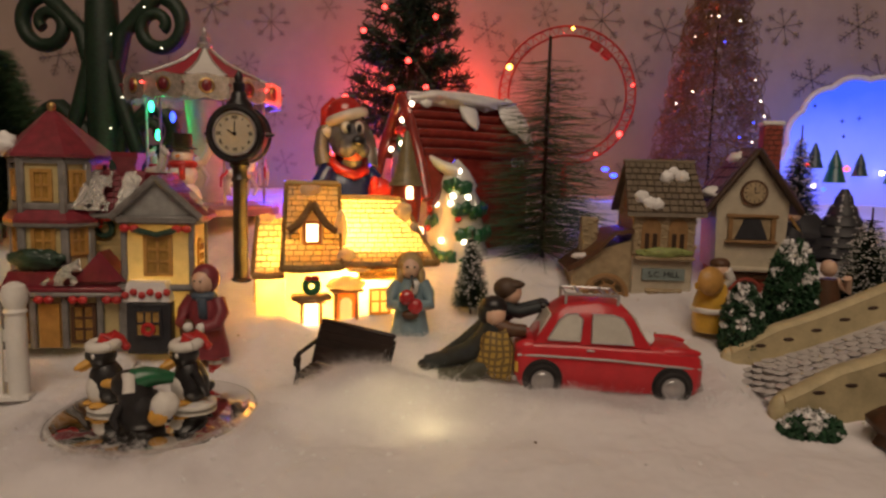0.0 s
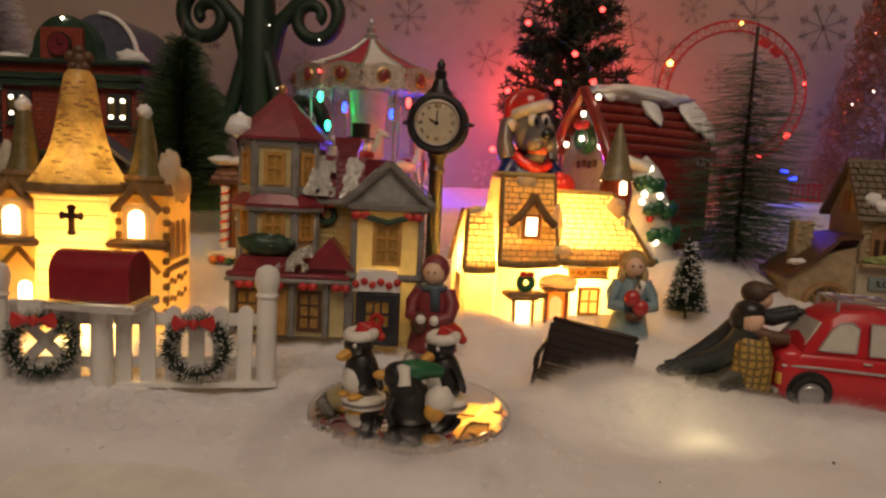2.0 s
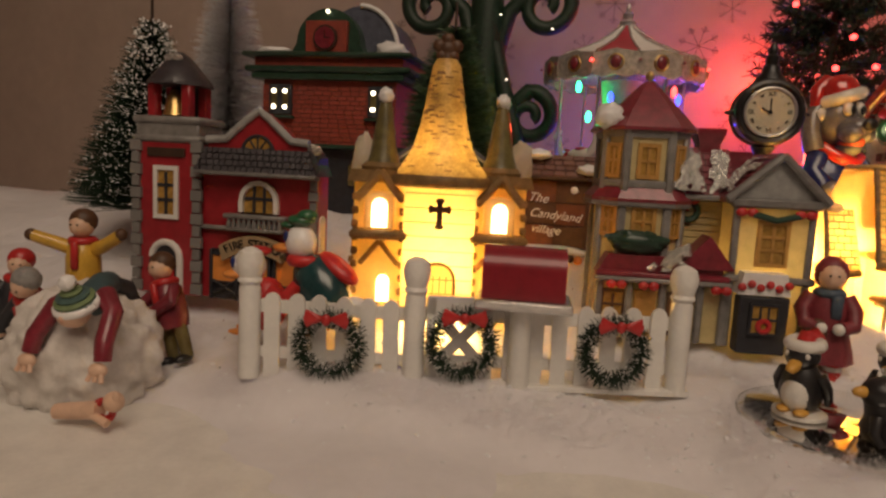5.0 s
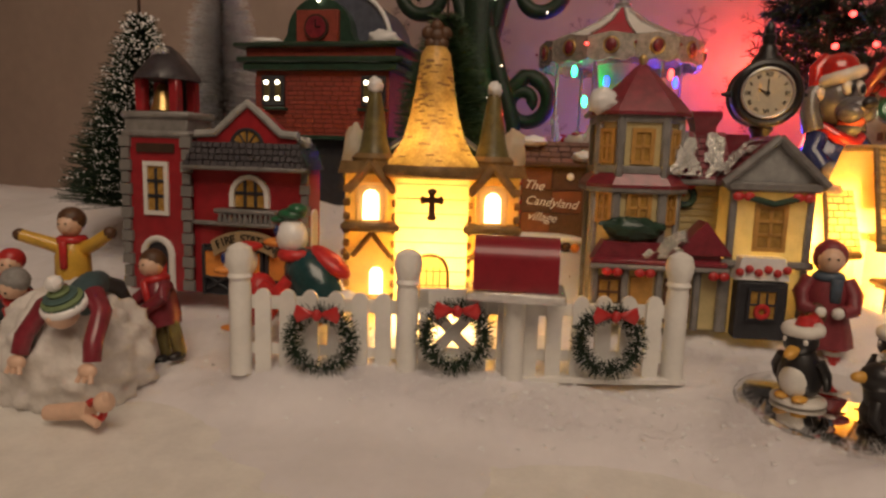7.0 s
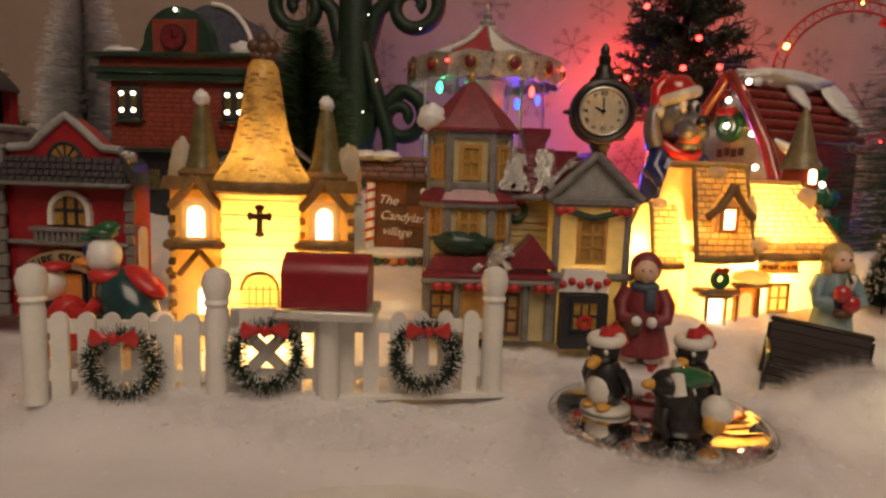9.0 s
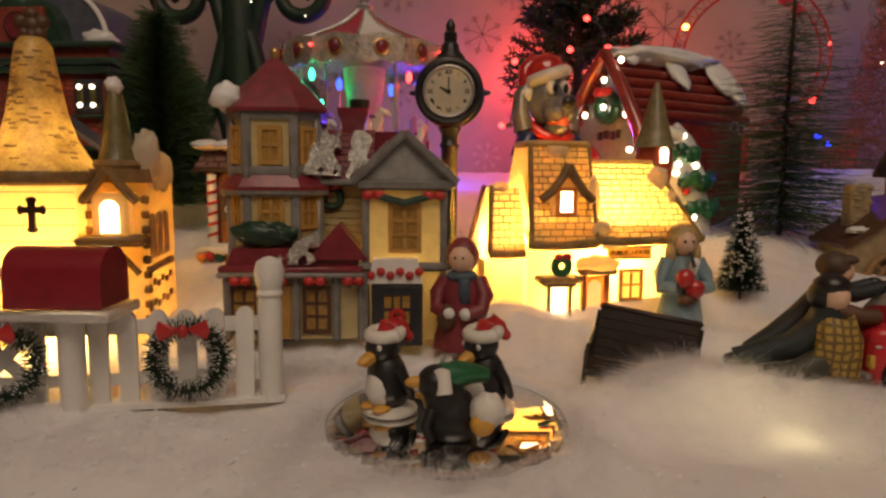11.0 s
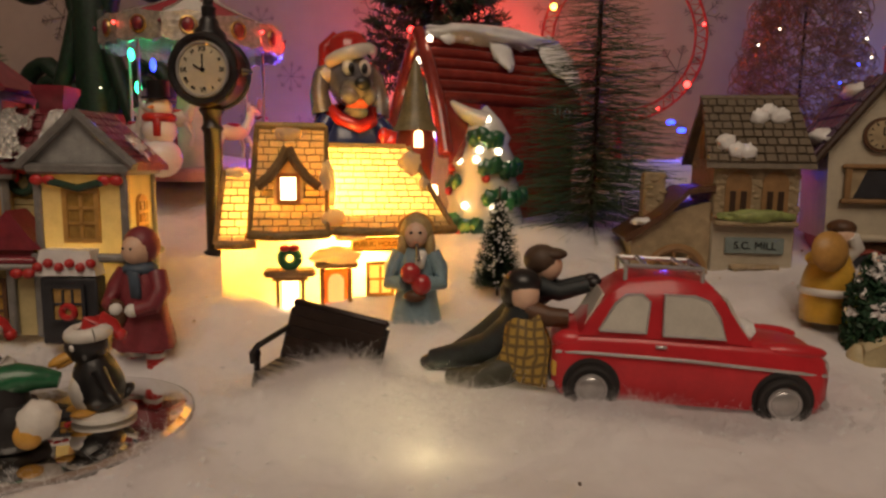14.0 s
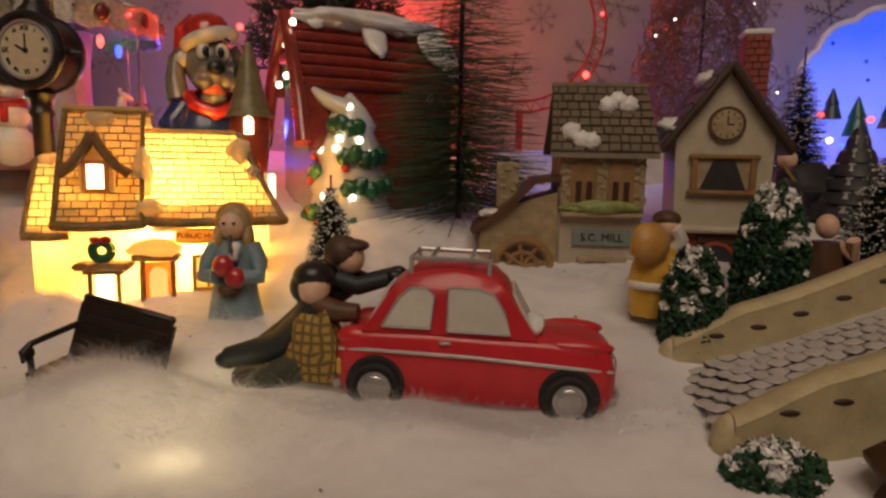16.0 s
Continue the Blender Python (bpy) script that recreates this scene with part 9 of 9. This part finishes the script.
def child(m, coat, trousers, hat, arms, label, hat_pom=False):
    b = B()
    for s in (-1, 1):
        b.tube([(s * 0.004, 0, 0.026), (s * 0.0055, 0, 0.014), (s * 0.0060, 0, 0.002)], 0.0042, trousers, 10, 0.0036)
        b.ell((s * 0.0062, -0.003, 0.0015), (0.0036, 0.0062, 0.0028), 9)
        b.tube([(s * 0.0075, 0, 0.043), *arms[s]], 0.0042, coat, 10, 0.0034)
        b.ell(arms[s][-1], 0.0036, 7 if coat == 0 else 1, 10, 7)
    b.lathe([(0.0085, 0.020), (0.0095, 0.026), (0.0092, 0.038), (0.0072, 0.046), (0.0045, 0.049)], (0, 0, 0), coat, 16)
    b.ring((0, 0, 0.0475), 0.0055, 0.0026, 4, plane="xy").box((0.001, -0.0095, 0.040), (0.0042, 0.003, 0.016), 4, 0.3)
    b.ell((0, -0.001, 0.0565), (0.0066, 0.0066, 0.0074), 1).ell((0, 0.0008, 0.0590), (0.0076, 0.0074, 0.0072), hat).ell((0, -0.0038, 0.0560), (0.0052, 0.0044, 0.0055), 1)
    for s in (-1, 1):
        b.ell((s * 0.0020, -0.0080, 0.0572), 0.0006, 9, 6, 5)
    if hat_pom:
        b.ell((0, 0.001, 0.0675), 0.0028, 8)
    single("child_figurine", b, KID, label, "figurine", m)


child(pose(-0.551, 0.312, 0.0185, 0, 0, 8), 0, 9, 7, {-1: [(-0.015, -0.003, 0.046), (-0.027, -0.006, 0.050)], 1: [(0.015, -0.003, 0.046), (0.026, -0.005, 0.053)]}, "painted figurine in yellow coat with arms spread wide")
child(pose(-0.4975, 0.327, -0.003, 0, -17, -14), 3, 5, 7, {-1: [(-0.012, -0.006, 0.039), (-0.024, -0.009, 0.033)], 1: [(0.011, -0.008, 0.036), (-0.004, -0.014, 0.030)]}, "painted figurine in maroon jacket and olive trousers pushing the snowball")
child(pose(-0.606, 0.312, -0.008, 0, 8, 30), 2, 2, 4, {-1: [(-0.013, -0.006, 0.036), (-0.010, -0.012, 0.034)], 1: [(0.013, -0.006, 0.040), (0.020, -0.010, 0.042)]}, "painted figurine in dark coat and red cap behind the snowball")
child(pose(-0.572, 0.306, -0.006, 24, 12, 0), 2, 2, 11, {-1: [(-0.012, -0.006, 0.034), (-0.014, -0.012, 0.026)], 1: [(0.012, -0.006, 0.034), (0.014, -0.012, 0.026)]}, "painted figurine in dark coat and knit cap leaning on the snowball")
# the one who lies over the top
b = B()
b.tube([(-0.010, 0.026, 0.008), (-0.005, 0.016, 0.009), (-0.001, 0.007, 0.007), (0, 0.0, 0.003)], 0.0066, 12, 14, 0.0082)
for s in (-1, 1):
    b.tube([(s * 0.007, 0.004, 0.008), (s * 0.0165, -0.002, 0.001), (s * 0.0195, -0.012, -0.012), (s * 0.0205, -0.014, -0.020)], 0.0050, 3, 12, 0.0040)
    b.ell((s * 0.020, -0.0165, -0.0235), (0.0048, 0.0032, 0.0036), 1, 12, 8)
    for k in (-1, 0, 1):
        b.tube([(s * 0.020 + k * 0.0026, -0.0175, -0.0245), (s * 0.020 + k * 0.0038, -0.0190, -0.0285)], 0.0012, 1, 6)
    b.tube([(s * 0.004 - 0.010, 0.025, 0.008), (s * 0.007 - 0.012, 0.034, 0.005), (s * 0.008 - 0.014, 0.040, -0.004)], 0.0046, 2, 10, 0.0040)
b.ell((0, -0.009, 0.000), (0.0078, 0.0075, 0.0070), 1, 18, 12).ell((0, -0.0160, -0.0010), (0.0014, 0.0016, 0.0014), 1, 8, 6)
b.M = pose(0, -0.0065, 0.0035, 26, 0, 0)
for k in range(5):
    r0, r1 = 0.0096 - 0.00055 * k * k, 0.0096 - 0.00055 * (k + 1) ** 2
    b.lathe([(r0, 0.0022 * k), (r0 + 0.0004, 0.0022 * k + 0.0011), (max(r1, 0.001), 0.0022 * (k + 1))], (0, 0, 0.001), (6, 13, 6, 13, 6)[k], 22)
b.ring((0, 0, 0.0005), 0.0088, 0.0024, 8, 24, 8, plane="xy").ell((0, 0, 0.0135), 0.0040, 8, 14, 9, lump=0.25)
single("child_figurine", b, KID, "painted figurine in striped knit hat lying over the snowball", "figurine", pose(-0.507, 0.266, 0.0395, 0, 0, 0))
b = B()
b.tube([(-0.022, 0, 0.004), (-0.010, 0, 0.005), (0.004, 0, 0.006)], 0.0042, 0, 10, 0.0050).ell((0.013, -0.001, 0.011), (0.0055, 0.005, 0.0055), 0).ell((0.016, -0.003, 0.014), (0.0022, 0.002, 0.0034), 0).ring((0.0065, 0, 0.006), 0.005, 0.0020, 1, 14, 6)
b.tube([(0.002, -0.003, 0.004), (0.012, -0.006, 0.001)], 0.0022, 0, 8)
single("dog_figurine", b, [SKIN, REDCLOTH], "small tan dog figurine with red collar lying in snow", "figurine", pose(-0.489, 0.249, -0.0085, 0, -4, 4) @ Matrix.Scale(0.90, 4))

# ---- snowflakes on the wall ----
def snowflakes():
    rnd = random.Random(31)
    meshes = []
    for kind in range(3):
        b = B()
        for k in range(6 if kind != 1 else 8):
            n = 6 if kind != 1 else 8
            q = pose(0, 0, 0, 0, 360 / n * k, 0)
            b.M = q
            b.box((0, 0, 0.5), (0.030, 0.01, 1.0), 0, 0.1)
            for z, l in ((0.45, 0.22), (0.68, 0.26), (0.86, 0.14)):
                if kind == 1 and z != 0.68:
                    continue
                for s in (-1, 1):
                    b.box((s * l * 0.42, 0, z + l * 0.36), (0.026, 0.01, l), 0, 0.1, 0, 0, s * 50)
            if kind == 1:
                b.ring((0, 0, 0.90), 0.085, 0.013, 0, 12, 4)
            if kind == 2:
                b.box((0, 0, 0.30), (0.20, 0.01, 0.03), 0, 0.1)
        meshes.append((b.mesh("snowflake", FLAKEM), b.mesh("snowflake_pale", FLAKEL)))
    cells = []
    for j in range(4):
        for i in range(15):
            cells.append((-0.58 + i * 0.088 + rnd.uniform(-0.020, 0.020) + 0.044 * (j % 2), 0.15 + j * 0.075 + rnd.uniform(-0.015, 0.015)))
    for i, (x, z) in enumerate(cells):
        if rnd.random() < 0.12:
            continue
        k = rnd.randrange(3)
        pale = abs(x + 0.155) < 0.04 and z < 0.22
        ob = new("snowflake", meshes[k][1 if pale else 0])
        ob.matrix_basis = Matrix.Translation((x, 0.9985, z)) @ pose(0, 0, 0, 0, rnd.uniform(0, 60), 0) @ Matrix.Diagonal([rnd.choice((0.020, 0.028, 0.034))] * 3 + [1]).to_4x4() @ Matrix.Diagonal((1, 0.1, 1, 1))
        tagged(ob, "pale snowflake printed on the wall" if pale else "dark snowflake printed on the wall", "snowflake", "snowflakes on the wall")


snowflakes()

# ---- loose cotton fibres and glitter ----
def fibres():
    rnd = random.Random(77)
    vs, fs = [], []
    def strand(x, y, z, L, lift, w):
        a = rnd.uniform(0, 6.283)
        d = Vector((math.cos(a), math.sin(a), lift))
        side = Vector((-math.sin(a), math.cos(a), rnd.uniform(-0.5, 0.5))) * w
        bend = Vector((rnd.gauss(0, 0.4), rnd.gauss(0, 0.4), rnd.uniform(-0.9, 0.1))) * L
        o = len(vs)
        for k in range(4):
            t = k / 3
            p = Vector((x, y, z)) + d * L * t + bend * t * t
            q = side * (1 - 0.7 * t)
            vs.extend([p - q, p + q])
        fs.extend([(o + 2 * k, o + 2 * k + 1, o + 2 * k + 3, o + 2 * k + 2) for k in range(3)])
    for i in range(20000):
        x = rnd.uniform(-0.78, 0.50)
        y = 0.20 + 0.55 * rnd.random() ** 1.4
        strand(x, y, ground_z(x, y) - 0.0004, rnd.uniform(0.003, 0.008), rnd.uniform(0.1, 0.6), 0.00005)
    for cx, cy, rx, ry, n in ((0.02, 0.365, 0.06, 0.018, 5200), (0.125, 0.376, 0.07, 0.010, 3400), (-0.33, 0.306, 0.13, 0.012, 3600), (-0.14, 0.300, 0.055, 0.010, 3600), (-0.03, 0.380, 0.04, 0.010, 3000), (-0.20, 0.395, 0.08, 0.012, 1000), (0.20, 0.50, 0.08, 0.012, 900), (0.06, 0.56, 0.08, 0.02, 900), (-0.05, 0.448, 0.07, 0.010, 800)):
        for i in range(n):
            x, y = rnd.gauss(cx, rx * 0.55), rnd.gauss(cy, ry * 0.6)
            strand(x, y, ground_z(x, y) - 0.0004, rnd.uniform(0.003, 0.009), rnd.uniform(0.2, 1.1), 0.00005)
    banks = ((0.02, 0.366, 0.055, 0.012, 5000), (0.13, 0.380, 0.075, 0.008, 6500), (-0.03, 0.378, 0.034, 0.008, 4000), (-0.33, 0.304, 0.13, 0.009, 6000), (-0.44, 0.296, 0.03, 0.010, 1600), (-0.135, 0.283, 0.050, 0.007, 4200), (-0.192, 0.330, 0.007, 0.030, 2200), (-0.076, 0.335, 0.007, 0.030, 2200), (-0.20, 0.392, 0.06, 0.008, 3000), (-0.08, 0.462, 0.05, 0.009, 2600), (0.0, 0.448, 0.030, 0.009, 1600), (0.21, 0.508, 0.05, 0.010, 2600), (0.06, 0.50, 0.05, 0.020, 2600), (-0.36, 0.372, 0.07, 0.008, 2600), (-0.50, 0.375, 0.08, 0.010, 2600), (-0.53, 0.258, 0.045, 0.008, 2400), (0.19, 0.405, 0.014, 0.014, 1200), (-0.13, 0.420, 0.02, 0.008, 1000))
    for cx, cy, rx, ry, n in banks:
        for i in range(n):
            x, y = rnd.gauss(cx, rx * 0.6), rnd.gauss(cy, ry * 0.7)
            if math.hypot((x - POND_X) / POND_R, (y - POND_Y) / POND_L) < 0.97:
                continue
            strand(x, y, ground_z(x, y) - 0.0004, rnd.uniform(0.005, 0.013), rnd.uniform(0.15, 0.9), 0.00006)
    me = bpy.data.meshes.new("cotton_fibres")
    me.from_pydata(vs, [], fs)
    me.materials.append(FIBRE)
    tagged(new("cotton_fibres", me), "loose white cotton fibres standing off the snow", "snow", kind="stuff")
    g = B()
    for i in range(260):
        x, y = rnd.uniform(-0.65, 0.40), 0.30 + 0.32 * rnd.random()
        c = Vector((x, y, ground_z(x, y) + 0.0006))
        e = rnd.uniform(0.0004, 0.0011)
        u = Vector((rnd.gauss(0, 1), rnd.gauss(0, 1), rnd.gauss(0, 1))).normalized() * e
        v = u.cross(Vector((rnd.gauss(0, 1), rnd.gauss(0, 1), rnd.gauss(0, 1)))).normalized() * e
        g.add([c - u, c + v, c + u, c - v], [[0, 1, 2, 3]])
    single("snow_glitter", g, mat("glitter_flake", (0.85, 0.85, 0.85), 0.08, 0.1, 60, 0, metal=1.0), "tiny silver glitter flakes on the cotton", "glitter", kind="stuff")


fibres()


def ice_chips():
    """Clear plastic ice flakes strewn over the cotton."""
    rnd = random.Random(31)
    ICE = mat("clear_ice_flake", (0.96, 0.96, 0.97), 0.12, 0.02, 300, 0, through_=0.5)
    vs, fs = [], []
    for cx, cy, rx, ry, n in ((-0.145, 0.318, 0.070, 0.030, 420), (-0.33, 0.315, 0.14, 0.020, 420), (0.125, 0.382, 0.075, 0.010, 620), (0.02, 0.372, 0.06, 0.016, 160), (-0.02, 0.45, 0.10, 0.020, 160), (-0.19, 0.40, 0.06, 0.016, 160), (-0.52, 0.268, 0.05, 0.012, 120), (-0.15, 0.33, 0.45, 0.10, 260)):
        for i in range(n):
            x, y = rnd.gauss(cx, rx * 0.6), rnd.gauss(cy, ry * 0.6)
            e = rnd.uniform(0.0005, 0.0019)
            T = Matrix.Translation((x, y, ground_z(x, y) + e * 0.25)) @ pose(0, 0, 0, rnd.uniform(-12, 40), rnd.uniform(-25, 25), rnd.uniform(-20, 20))
            o = len(vs)
            k = rnd.uniform(0.5, 1.0)
            vs.extend(T @ Vector(p) for p in ((-e, -e * k, 0), (e, -e * 0.4, 0), (e * 0.5, e * k, 0), (-e * 0.7, e * 0.6, 0), (0, 0, e * 0.25), (0, 0, -e * 0.25)))
            fs.extend((o + a, o + (a + 1) % 4, o + b) for a in range(4) for b in (4, 5))
    me = bpy.data.meshes.new("ice_flakes")
    me.from_pydata(vs, [], fs)
    me.materials.append(ICE)
    tagged(new("ice_flakes", me), "clear sparkling plastic ice flakes strewn over the cotton snow", "snow", kind="stuff")


ice_chips()
